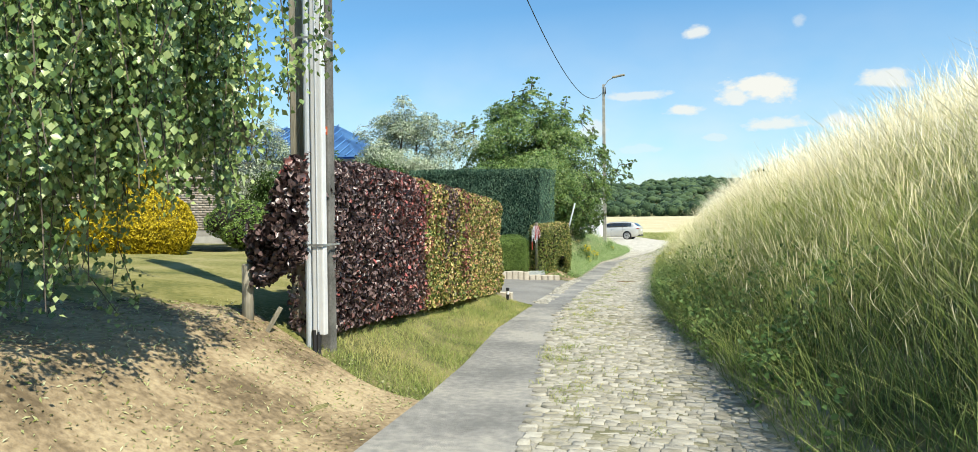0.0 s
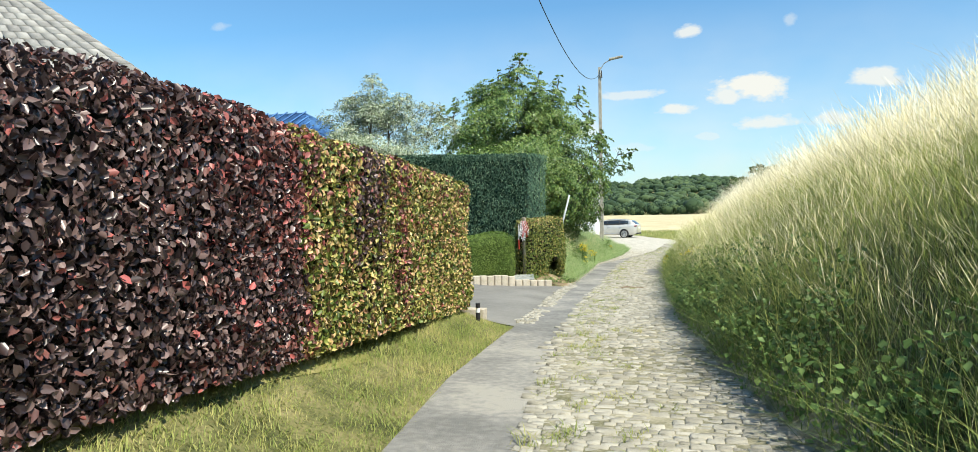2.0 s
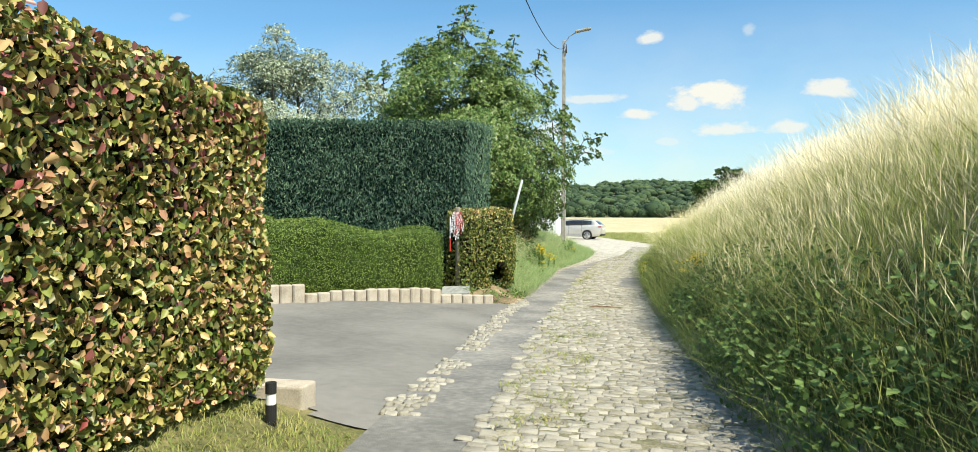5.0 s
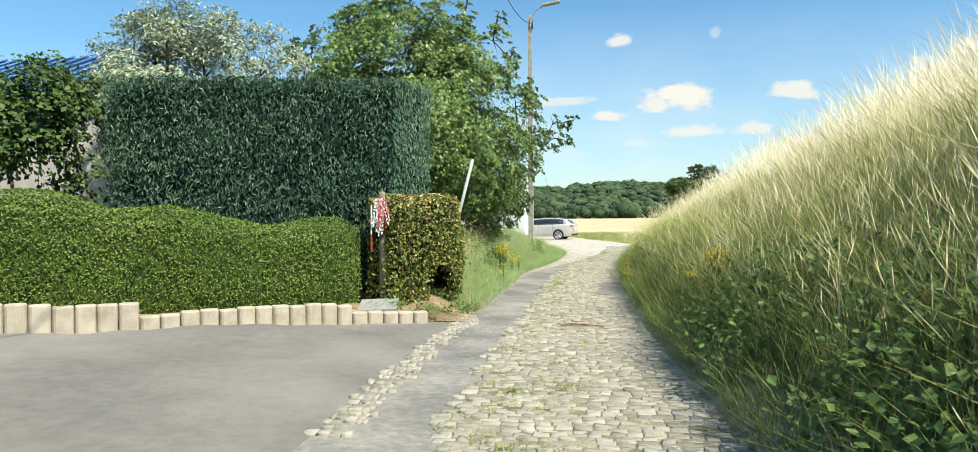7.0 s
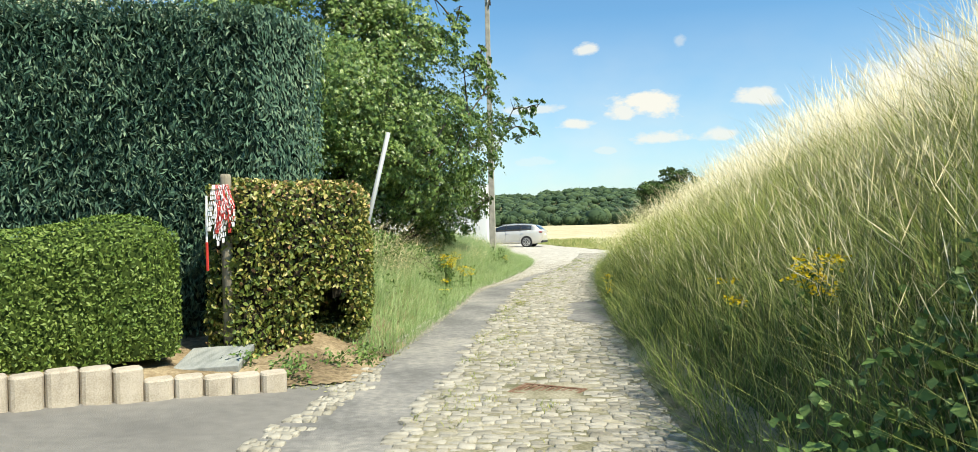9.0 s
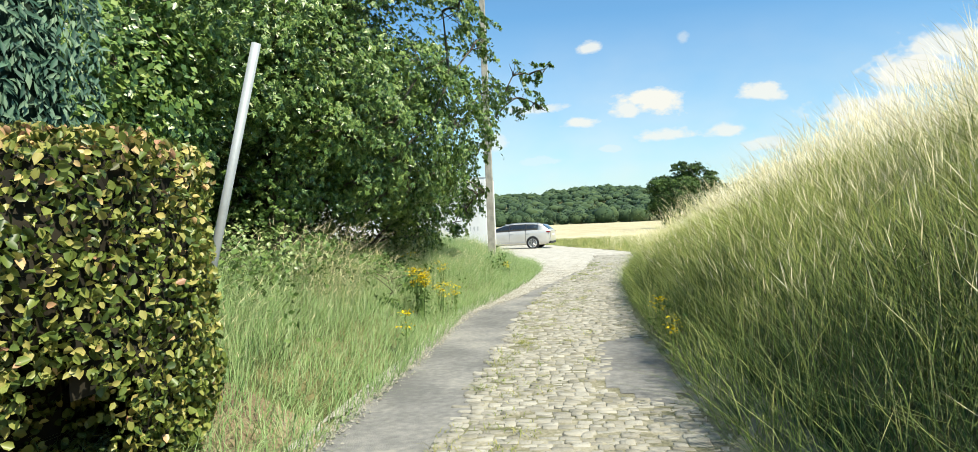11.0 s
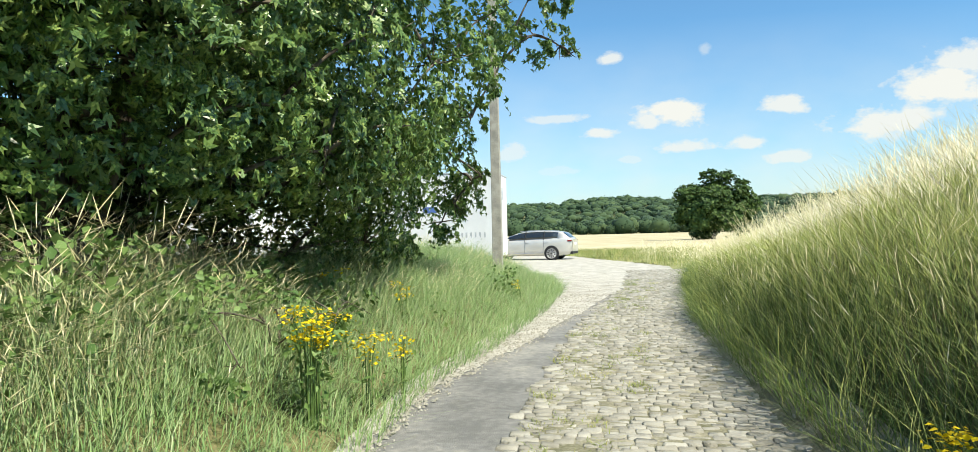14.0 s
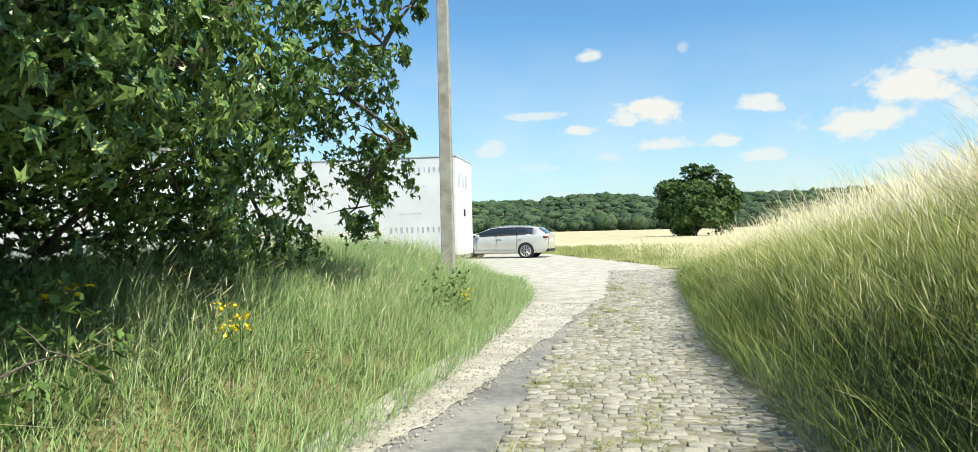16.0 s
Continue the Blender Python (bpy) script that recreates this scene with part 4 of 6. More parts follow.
# the maple: low skirts towards the lane, pointed top
maple = clump_cloud((-5.0, 32.2, 3.2), (2.7, 4.3, 2.0), 62, 0.95, -0.75, 3) + clump_cloud((-5.0, 30.7, 5.3), (2.7, 2.2, 1.6), 30, 0.8, -0.6, 4) \
    + [(-4.5, 29.9, 7.1, 0.6), (-4.45, 29.9, 7.75, 0.42), (-1.9, 35.2, 4.1, 0.6), (-1.25, 36.2, 4.15, 0.45), (-2.3, 34.2, 3.3, 0.8), (-2.7, 33.4, 2.2, 0.8), (-3.2, 35.5, 2.6, 0.9), (-3.0, 34.6, 4.4, 0.8), (-0.9, 36.7, 4.1, 0.24),
       (-7.3, 30.6, 4.8, 0.8), (-7.6, 31.0, 3.8, 0.9), (-7.9, 31.6, 2.9, 0.9), (-3.6, 29.9, 6.6, 0.5), (-5.6, 30.0, 6.7, 0.6), (-2.6, 31.6, 5.2, 0.6), (-3.2, 31.0, 2.3, 0.8), (-3.0, 32.6, 2.0, 0.7), (-3.2, 34.0, 1.7, 0.7), (-3.5, 35.8, 1.6, 0.7), (-4.4, 28.4, 3.6, 0.7)]
maple = [c for c in maple if not (c[0] > -4.3 and c[1] < 31.2 and c[2] < 3.3)] + [(-4.8, 27.3, 2.3, 0.7), (-4.8, 28.3, 2.6, 0.8), (-4.5, 29.3, 3.1, 0.7), (-4.6, 26.6, 3.2, 0.7), (-4.0, 28.0, 4.0, 0.8), (-3.7, 29.2, 4.3, 0.8), (-4.1, 30.2, 2.4, 0.7), (-3.4, 30.6, 3.6, 0.8), (-3.2, 29.8, 2.75, 0.5), (-3.0, 30.6, 2.7, 0.5), (-3.2, 30.7, 2.1, 0.45), (-3.5, 30.5, 2.5, 0.5), (-2.9, 31.3, 2.3, 0.5), (-3.3, 31.3, 1.75, 0.45), (-3.7, 30.8, 1.8, 0.45), (-3.0, 30.9, 3.1, 0.5), (-3.8, 30.0, 3.0, 0.5),
     (-2.6, 37.0, 1.9, 0.5), (-2.7, 36.2, 2.6, 0.55), (-2.5, 36.8, 3.0, 0.42), (-2.9, 37.2, 1.5, 0.45), (-2.4, 36.4, 2.2, 0.32), (-2.25, 35.3, 3.0, 0.32), (-2.2, 35.0, 3.6, 0.36)]
for sx, sy, sz, tall in ((-4.66, 30.2, 7.45, 0.95), (-5.5, 30.2, 7.0, 0.75), (-4.0, 30.4, 6.9, 0.7), (-6.35, 30.4, 6.6, 0.65), (-3.25, 30.6, 6.7, 0.75), (-7.3, 30.5, 6.2, 0.65), (-8.0, 30.6, 6.0, 0.6),
                         (-2.5, 30.9, 6.4, 0.75), (-2.15, 31.2, 5.7, 0.6), (-1.75, 31.6, 5.0, 0.5), (-5.0, 30.0, 7.2, 0.7)):
    maple += [(sx + 0.05 * k, sy, sz - 0.3 + tall * k / 3, 0.42 - 0.085 * k) for k in range(4)]
maple += [(-1.9, 35.9, 3.35, 0.22), (-2.1, 35.6, 2.9, 0.25), (-1.72, 36.1, 3.75, 0.2), (-2.2, 36.2, 2.05, 0.2), (-2.5, 36.3, 1.75, 0.28), (-2.05, 36.1, 2.12, 0.12), (-0.62, 36.3, 4.75, 0.2), (-0.95, 36.2, 4.65, 0.26), (-1.3, 36.0, 4.6, 0.34),
          (-0.75, 36.8, 4.0, 0.2), (-1.8, 33.2, 4.5, 0.4), (-2.2, 32.6, 3.7, 0.5), (-1.7, 34.0, 4.9, 0.4), (-2.1, 32.2, 4.9, 0.5), (-3.4, 34.8, 1.2, 0.6), (-3.9, 33.6, 1.1, 0.6), (-4.6, 33.0, 1.2, 0.7), (-3.6, 36.4, 1.1, 0.5), (-4.3, 35.4, 1.2, 0.7)]
maple += [(-2.3, 31.6, 2.9, 0.55), (-2.0, 32.0, 3.7, 0.5), (-2.7, 31.8, 2.0, 0.45), (-2.2, 31.0, 3.7, 0.5), (-2.6, 30.7, 2.9, 0.45), (-2.3, 32.4, 2.3, 0.4)]
tree("maple_tree", (-4.6, 31.0, float(land(-4.6, 31.0))), 7.4, 0.17, maple, 2000, 0.080, M["maple"], "broad green maple tree beside the lane", stems=3, slim=0.9, fine="lobed", spray=26, flat=0.85)
shrub = clump_cloud((-5.4, 27.4, 2.7), (1.5, 1.5, 1.4), 22, 0.75, -0.9, 13)
tree("hawthorn_tree", (-5.3, 27.4, float(land(-5.3, 27.4))), 3.6, 0.10, shrub, 1700, 0.085, M["maple"], "dense bushy green tree behind the small hedge", slim=0.75, stems=3, spray=22, flat=0.8)
under = clump_cloud((-6.6, 32.0, 1.3), (1.7, 4.2, 0.8), 34, 0.8, -0.3, 31)
tree("elder_bush", (-6.6, 32.0, float(land(-6.6, 32.0))), 1.8, 0.06, under, 1500, 0.11, M["oak"], "dark leafy undergrowth beneath the maple", slim=0.75, stems=3)
bramble = [(-3.6, 28.9, 1.10, 0.38), (-3.9, 29.5, 1.20, 0.40), (-3.4, 30.0, 1.0, 0.34), (-4.1, 28.6, 1.2, 0.38), (-3.8, 28.2, 1.0, 0.34), (-4.2, 29.2, 1.4, 0.36)]
tree("bramble_bush", (-3.9, 29.0, float(land(-3.9, 29.0))), 0.7, 0.03, bramble, 2200, 0.06, M["birch"], "tangled green bramble bush on the verge", slim=0.75, stems=3)
dock = [(-2.9, 31.2, 0.72, 0.30), (-2.6, 31.7, 0.62, 0.26), (-3.2, 31.0, 0.85, 0.34), (-2.55, 30.9, 0.58, 0.24), (-3.0, 30.4, 0.78, 0.30), (-2.75, 32.4, 0.66, 0.28), (-3.3, 32.0, 0.85, 0.34), (-2.5, 29.9, 0.55, 0.22)]
tree("bramble_bush", (-2.9, 31.2, float(land(-2.9, 31.2))), 0.5, 0.02, dock, 2400, 0.062, M["weed"], "low leafy bramble among the verge grass", slim=0.7, stems=3)
will = clump_cloud((-9.7, 28.5, 4.5), (2.6, 2.0, 2.0), 52, 0.62, -0.8, 5) + [(-9.6, 27.9, 6.7, 0.5), (-8.6, 28.2, 6.2, 0.5), (-10.7, 28.2, 6.2, 0.5), (-8.0, 28.4, 5.9, 0.4), (-7.5, 28.5, 5.7, 0.5), (-6.9, 28.3, 5.2, 0.5), (-8.8, 28.5, 6.1, 0.45), (-7.7, 28.4, 4.9, 0.6), (-11.6, 28.5, 5.7, 0.5), (-9.8, 28.2, 7.1, 0.35)]
tree("silver_willow", (-9.7, 28.5, 0.8), 6.0, 0.12, will, 3000, 0.11, M["willow"], "silver-leaved willow tree behind the hedges", slim=0.34, stems=2)
will2 = clump_cloud((-13.0, 22.8, 3.7), (1.9, 1.6, 1.8), 22, 0.7, -0.8, 6) + [(-14.2, 21.6, 4.7, 0.5), (-12.5, 22.5, 5.3, 0.45)]
tree("silver_willow", (-13.0, 22.8, 0.9), 4.6, 0.10, will2, 2400, 0.10, M["willow"], "silver-leaved shrub tree behind the low hedge", slim=0.34, stems=2)
fruit = clump_cloud((-8.6, 22.5, 3.0), (1.3, 0.8, 0.9), 22, 0.5, -0.9, 8) + clump_cloud((-10.6, 21.6, 2.8), (2.4, 0.9, 1.3), 44, 0.6, -0.9, 9) + [(-8.2, 22.6, 3.5, 0.5), (-7.6, 22.7, 3.0, 0.5), (-7.8, 22.6, 3.5, 0.45), (-8.4, 22.6, 2.4, 0.6), (-9.1, 22.4, 2.6, 0.6), (-7.5, 22.8, 2.3, 0.42), (-8.0, 22.9, 1.8, 0.5)]
tree("garden_tree", (-8.4, 22.25, 0.35), 3.0, 0.06, fruit, 1700, 0.095, M["oak"], "small green garden tree before the clipped hedge", slim=0.7)
oak = clump_cloud((15.0, 117, 4.2), (4.7, 3.6, 3.7), 66, 1.3, -1.0, 10) + [(14.2, 117, 8.2, 1.2), (16.2, 117, 7.9, 1.2), (18.2, 117, 6.8, 1.2), (19.3, 117, 4.2, 1.1), (11.4, 117, 5.0, 1.3), (18.3, 117, 5.0, 1.1), (10.6, 117, 3.2, 1.2)]
tree("field_oak", (14.5, 117, -0.4), 6.5, 0.35, oak, 520, 0.38, M["oak"], "round dark oak standing in the field", slim=0.8)


def birch_tree():
    base = (-3.85, 4.15, float(land(-3.85, 4.15)))
    top = thing("weeping_birch", base, "weeping birch with long hanging leafy twigs", "tree")
    bm, tw = bmesh.new(), bmesh.new()
    spine = limb(bm, (base[0], base[1], base[2] - 0.1), (0.0, 0.1, 1), 6.0, 0.15, 0.05, 8, 0.04)
    P, Nn = [], []
    g = np.random.default_rng(21)
    for k in range(300):
        a = g.uniform(0, 2 * math.pi)
        reach = 2.5 * math.sqrt(g.uniform(0.02, 1.0))
        h = g.uniform(1.6, 5.6) * (1 - 0.07 * reach)
        s = min(spine, key=lambda q: abs(q.z - base[2] - h * 0.85))
        e = Vector((base[0] + reach * math.cos(a), base[1] + 0.25 + reach * math.sin(a) * 0.42, base[2] + h + 0.3))
        if k % 5 == 1:
            e = Vector((g.uniform(-2.7, -0.75), g.uniform(3.1, 4.1), g.uniform(3.1, 4.5)))
        elif e.x > -2.4 and e.y > 4.2:
            continue
        if k % 4 == 0 or k % 5 == 1:
            tube(bm, bent(s, e, -0.25, 5), [0.028, 0.024, 0.018, 0.013, 0.009, 0.006], 5)
        for j in range(3):
            st = e + Vector((g.normal() * 0.25, g.normal() * 0.25, g.normal() * 0.1))
            over = k % 5 == 1
            near_ground = st.y < 4.0 and st.x < -1.7
            if over:
                low = max(2.15, 2.15 + 1.9 * (st.x + 0.95)) + abs(g.normal()) * 0.25
            else:
                low = (1.35 if near_ground else 2.25) + abs(g.normal()) * (0.6 if near_ground else 0.35)
            ln = min(st.z - low, g.uniform(0.9, 2.6))
            if ln < 0.25:
                continue
            q = [st + Vector((0.12 * math.cos(a) * u + g.normal() * 0.03, 0.12 * math.sin(a) * u + g.normal() * 0.03, -ln * u)) for u in np.linspace(0, 1, 6)]
            tube(tw, q, 0.0035, 3, False)
            m = int(ln * (190 if over else 105))
            u = g.random(m)
            pts = np.array([q[0][:]]) + np.stack([np.interp(u, np.linspace(0, 1, 6), [c[i] - q[0][i] for c in q]) for i in range(3)], 1)
            P.append(pts + g.normal(size=(m, 3)) * 0.05)
            Nn.append(g.normal(size=(m, 3)) * (1, 1, 0.4) + (0.5, -0.5, 0.35))
    for k in range(40):
        u = g.random() ** 0.8
        st = Vector((-1.45 - 1.15 * u + g.normal() * 0.14, 3.15 + 0.95 * u + g.normal() * 0.14, g.uniform(2.9, 3.6)))
        if k % 3 == 0:
            tube(bm, bent(min(spine, key=lambda q: abs(q.z - 3.8)), st, -0.3, 5), [0.024, 0.02, 0.016, 0.012, 0.009, 0.006], 5)
        ln = st.z - 1.55 - abs(g.normal()) * 0.5
        if ln < 0.4:
            continue
        sway = Vector((g.normal() * 0.22, g.normal() * 0.15, 0))
        q = [st + sway * w + Vector((0.05 * g.normal(), 0.05 * g.normal(), -ln * w)) for w in np.linspace(0, 1, 6)]
        tube(tw, q, 0.003, 3, False)
        m = int(ln * g.uniform(50, 120))
        w = g.random(m)
        pts = np.stack([np.interp(w, np.linspace(0, 1, 6), [c[i] for c in q]) for i in range(3)], 1)
        P.append(pts + g.normal(size=(m, 3)) * 0.045)
        Nn.append(g.normal(size=(m, 3)) * (1, 1, 0.4) + (0.5, -0.5, 0.35))
    part("trunk", bm, M["bark"], top, smooth=True)
    tagged(part("twig_wood", tw, M["bark"], top), kind="stuff")
    tagged(part("crown", leaf_mesh("crown", np.concatenate(P), np.concatenate(Nn), 0.040, M["birch"], 0.4, 0.85, 1.2), M["birch"], top), kind="stuff")


birch_tree()


# ---- far woods ----
def woods(rows, scale, wide):
    """Dark cores and, in the open sector ahead, a skin of leafy sprays; rows: distance, spacing, height, number of rows."""
    g = np.random.default_rng(5)
    ico = bmesh.new()
    bmesh.ops.create_icosphere(ico, subdivisions=1, radius=1.0)
    fv = np.array([v.co[:] for v in ico.verts])
    ff = np.array([[v.index for v in f.verts] for f in ico.faces])
    ico.free()
    V, Fs, P, Nn, off = [], [], [], [], 0
    for y0, dx, h, n, per in rows:
        for k in range(n):
            for x in np.arange(-0.75 * y0, 0.75 * y0, dx):
                x, y = x + g.normal() * 4, y0 + 22 * k + g.normal() * (6 if y0 < 400 else 16)
                hh = h * g.uniform(0.55, 1.3) * (1 + 0.25 * float(lump(np.float64(x * 0.05), np.float64(y * 0.05), 0.0)))
                w = hh * g.uniform(0.45, 0.75) * (1 if y0 < 400 else 1.5)
                c, r = np.array((x, y, float(land(x, y)) + hh * 0.42)), np.array((w, w, hh * 0.55))
                V.append(fv * r * 0.86 * (1 + 0.15 * g.normal(size=(len(fv), 1))) + c), Fs.append(ff + off)
                off += len(fv)
                if -0.42 < x / y < 0.46:
                    d = unit(g.normal(size=(per, 3)))
                    d[:, 1] = -np.abs(d[:, 1])
                    P.append(c + d * r * g.uniform(0.75, 1.15, (per, 1))), Nn.append(d)
    core = np_mesh("woods", np.concatenate(V), [np.concatenate(Fs)], M["wood_far"])
    P, Nn = np.concatenate(P), np.concatenate(Nn)
    return core, leaf_mesh("leaf_cover", P, Nn, np.full(len(P), scale), M[wide], 0.7, 0.8, 0.0)


for nm, rows, scale, leaf, label in (
        ("field_wood", ((345, 5, 7.0, 3, 90),), 0.9, "wood_leaf", "belt of dark trees along the far edge of the field"),
        ("hill_woods", ((425, 6, 6, 3, 22), (495, 6, 6, 3, 20), (565, 7, 6, 4, 16), (650, 7, 6.5, 4, 14), (740, 7, 6.5, 4, 14), (830, 8, 7, 4, 14), (920, 8, 7, 4, 14), (1020, 8, 7, 4, 14)), 1.6, "hazed_hill_leaf", "wooded hillside rolling along the horizon, haze in its leaf colour")):
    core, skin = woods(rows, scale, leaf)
    mass = tagged(new(nm, core), label, "woods", kind="stuff")
    tagged(part("leaf_cover", skin, None, mass), kind="stuff")


# ---- grasses ----
def scatter(n, x0, x1, y0, y1):
    y = rng.uniform(y0, y1, n)
    a, b = x0(y) if callable(x0) else x0, x1(y) if callable(x1) else x1
    x = a + (b - a) * rng.random(n)
    return np.stack([x, y, land(x, y)], 1)


def grass(name, pts, hmin, hmax, width, material, label, lean=0.35, bend=0.5, push=None, head=False, cat="grass"):
    h = rng.uniform(hmin, hmax, len(pts)) * (0.8 + 0.3 * lump(pts[:, 0], pts[:, 1], pts[:, 2], 1.1))
    me = blade_mesh(name, pts - (0, 0, 0.02), h, width, material, lean, bend, push, head)
    return tagged(new(name, me), label, cat, kind="stuff")


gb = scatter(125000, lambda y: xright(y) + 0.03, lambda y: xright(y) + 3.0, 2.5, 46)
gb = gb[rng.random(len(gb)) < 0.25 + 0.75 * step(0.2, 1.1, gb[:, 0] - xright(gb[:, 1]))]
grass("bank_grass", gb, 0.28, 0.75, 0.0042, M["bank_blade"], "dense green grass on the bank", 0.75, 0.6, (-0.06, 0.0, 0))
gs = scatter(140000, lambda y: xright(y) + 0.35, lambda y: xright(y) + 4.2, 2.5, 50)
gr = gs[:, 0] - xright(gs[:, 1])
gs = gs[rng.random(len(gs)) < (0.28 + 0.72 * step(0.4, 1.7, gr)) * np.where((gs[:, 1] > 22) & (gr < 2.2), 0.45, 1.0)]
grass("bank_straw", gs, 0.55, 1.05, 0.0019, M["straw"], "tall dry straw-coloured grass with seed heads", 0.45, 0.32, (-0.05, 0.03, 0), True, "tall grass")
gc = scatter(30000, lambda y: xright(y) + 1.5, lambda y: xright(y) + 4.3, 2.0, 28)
grass("crest_straw", gc, 0.80, 1.22, 0.0020, M["pale_straw"], "dry feathery grass stems on the crest of the bank, glare in their pale colour", 0.30, 0.35, (-0.06, 0.04, 0), True, "tall grass")
gc = scatter(10000, lambda y: xright(y) + 1.3, lambda y: xright(y) + 3.6, 28, 50)
grass("crest_straw", gc, 0.55, 0.9, 0.0032, M["pale_straw"], "dry grass stems on the falling end of the bank, glare in their pale colour", 0.30, 0.35, (-0.06, 0.04, 0), True, "tall grass")
gl = scatter(260, lambda y: xright(y) + 0.2, lambda y: xright(y) + 1.2, 4, 36)
grass("stray_straw", gl, 0.45, 0.75, 0.0020, M["pale_straw"], "pale stems leaning out over the lane", 0.6, 0.5, (-0.2, -0.05, 0), True, "tall grass")
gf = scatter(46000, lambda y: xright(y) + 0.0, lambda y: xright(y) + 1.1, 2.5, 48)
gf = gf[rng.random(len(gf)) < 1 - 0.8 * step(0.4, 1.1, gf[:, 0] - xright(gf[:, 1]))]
grass("bank_foot_grass", gf, 0.22, 0.55, 0.0045, M["foot_blade"], "dark green grass at the foot of the bank, some shade in its colour", 0.8, 0.8, (-0.08, 0, 0))
grass("verge_grass", scatter(26000, lambda y: xleft(y) - 0.95, lambda y: xleft(y) - 0.03, 5.5, 13.2), 0.04, 0.12, 0.0042, M["verge_short"], "short dry roadside grass before the hedge", 0.6, 0.8)
g0 = scatter(19000, -9.0, -1.6, 4.2, 13.0)
g0 = g0[~((g0[:, 0] > -2.7 - 0.45 * (5.4 - g0[:, 1])) & (g0[:, 1] < 5.5)) & (g0[:, 0] < xleft(g0[:, 1]) - 1.3)]
grass("lawn_grass", g0, 0.025, 0.05, 0.006, M["short"], "short mown lawn grass", 0.6, 0.8)
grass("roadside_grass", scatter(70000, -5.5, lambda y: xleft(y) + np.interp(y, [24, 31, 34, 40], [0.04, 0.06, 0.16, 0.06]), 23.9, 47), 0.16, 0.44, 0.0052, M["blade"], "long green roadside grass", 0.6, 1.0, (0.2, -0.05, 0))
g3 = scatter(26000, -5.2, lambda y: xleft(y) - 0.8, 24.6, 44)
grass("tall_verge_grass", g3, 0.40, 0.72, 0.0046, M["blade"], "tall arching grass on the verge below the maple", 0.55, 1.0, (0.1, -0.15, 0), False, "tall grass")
g1 = scatter(17000, -6.0, lambda y: xleft(y) - 0.55, 24.6, 46)
g1 = g1[(lump(g1[:, 0], g1[:, 1], 0 * g1[:, 0], 1.3) > 0.15) & (g1[:, 0] < xleft(g1[:, 1]) - 0.9) | (rng.random(len(g1)) < 0.1)]
grass("roadside_straw", g1, 0.4, 0.8, 0.0026, M["straw"], "dry flowering grass in patches among the green", 0.45, 1.0, (0.15, -0.05, 0), True, "tall grass")
gt = scatter(5000, -4.6, -2.8, 28.2, 32.6)
gt = gt[(np.hypot((gt[:, 0] + 3.45) / 0.8, (gt[:, 1] - 30.0) / 1.9) < 1) & (lump(gt[:, 0], gt[:, 1], 0 * gt[:, 0], 1.9, 0.6) > -0.05)]
grass("straw_tussocks", gt, 0.5, 1.05, 0.0026, M["straw"], "tall bleached grass tussocks on the verge", 0.42, 1.1, (0.12, -0.12, 0), True, "tall grass")
gm = scatter(16000, -3.5, 9.0, 48, 84)
gm = gm[(gm[:, 1] > yard_edge(gm[:, 0]) - 0.25) & (gm[:, 0] > -3)]
grass("meadow_grass", gm, 0.12, 0.40, 0.02, M["verge_short"], "rough grass between the gravel and the wheat", 0.6, 0.9)
gm = scatter(5000, 0.5, 9.0, 50, 70)
gm = gm[(gm[:, 1] > yard_edge(gm[:, 0]) - 0.1) & (gm[:, 0] > 1.6) & (lump(gm[:, 0], gm[:, 1], 0 * gm[:, 0], 0.6) > -0.1)]
grass("meadow_straw", gm, 0.6, 1.1, 0.010, M["straw"], "tall dry grass at the end of the bank", 0.4, 0.5, None, True, "tall grass")
tuft = scatter(420, lambda y: xmid(y) - 0.08, lambda y: xmid(y) + 0.95, 5, 46)
tuft = tuft[rng.random(len(tuft)) < 1.1 - 1.1 * (tuft[:, 0] - xmid(tuft[:, 1]))]
g2 = np.repeat(tuft, 60, 0) + rng.normal(size=(len(tuft) * 60, 3)) * (0.05, 0.09, 0)
g2[:, 2] = land(g2[:, 0], g2[:, 1])
grass("joint_grass", g2 + (0, 0, 0.03), 0.03, 0.09, 0.005, M["verge_short"], "small grass tufts between the cobbles", 0.8, 0.9)


def weeds(name, pts, size, label, lift=0.3):
    p = pts + np.stack([rng.normal(size=len(pts)) * 0.05, rng.normal(size=len(pts)) * 0.05, rng.uniform(0.03, lift, len(pts))], 1)
    me = leaf_mesh(name, p, np.tile([-0.3, -0.3, 0.9], (len(p), 1)), size, M["weed"], 0.6, 0.75, 0.4)
    tagged(new(name, me), label, "weeds", kind="stuff")


w0 = scatter(15000, lambda y: xright(y) - 0.04, lambda y: xright(y) + 0.75, 1.5, 19.5)
weeds("bramble_leaves", w0[lump(w0[:, 0], w0[:, 1], 0 * w0[:, 0], 0.9, 2.0) > 0.0], 0.052, "broad bramble and nettle leaves at the bank's foot", 0.5)
w1 = scatter(16000, -4.8, lambda y: xleft(y) - 0.5, 25.0, 40)
weeds("verge_weeds", w1[lump(w1[:, 0], w1[:, 1], 0 * w1[:, 0], 1.2, 1.0) > 0.35], 0.065, "leafy weeds among the roadside grass", 0.5)

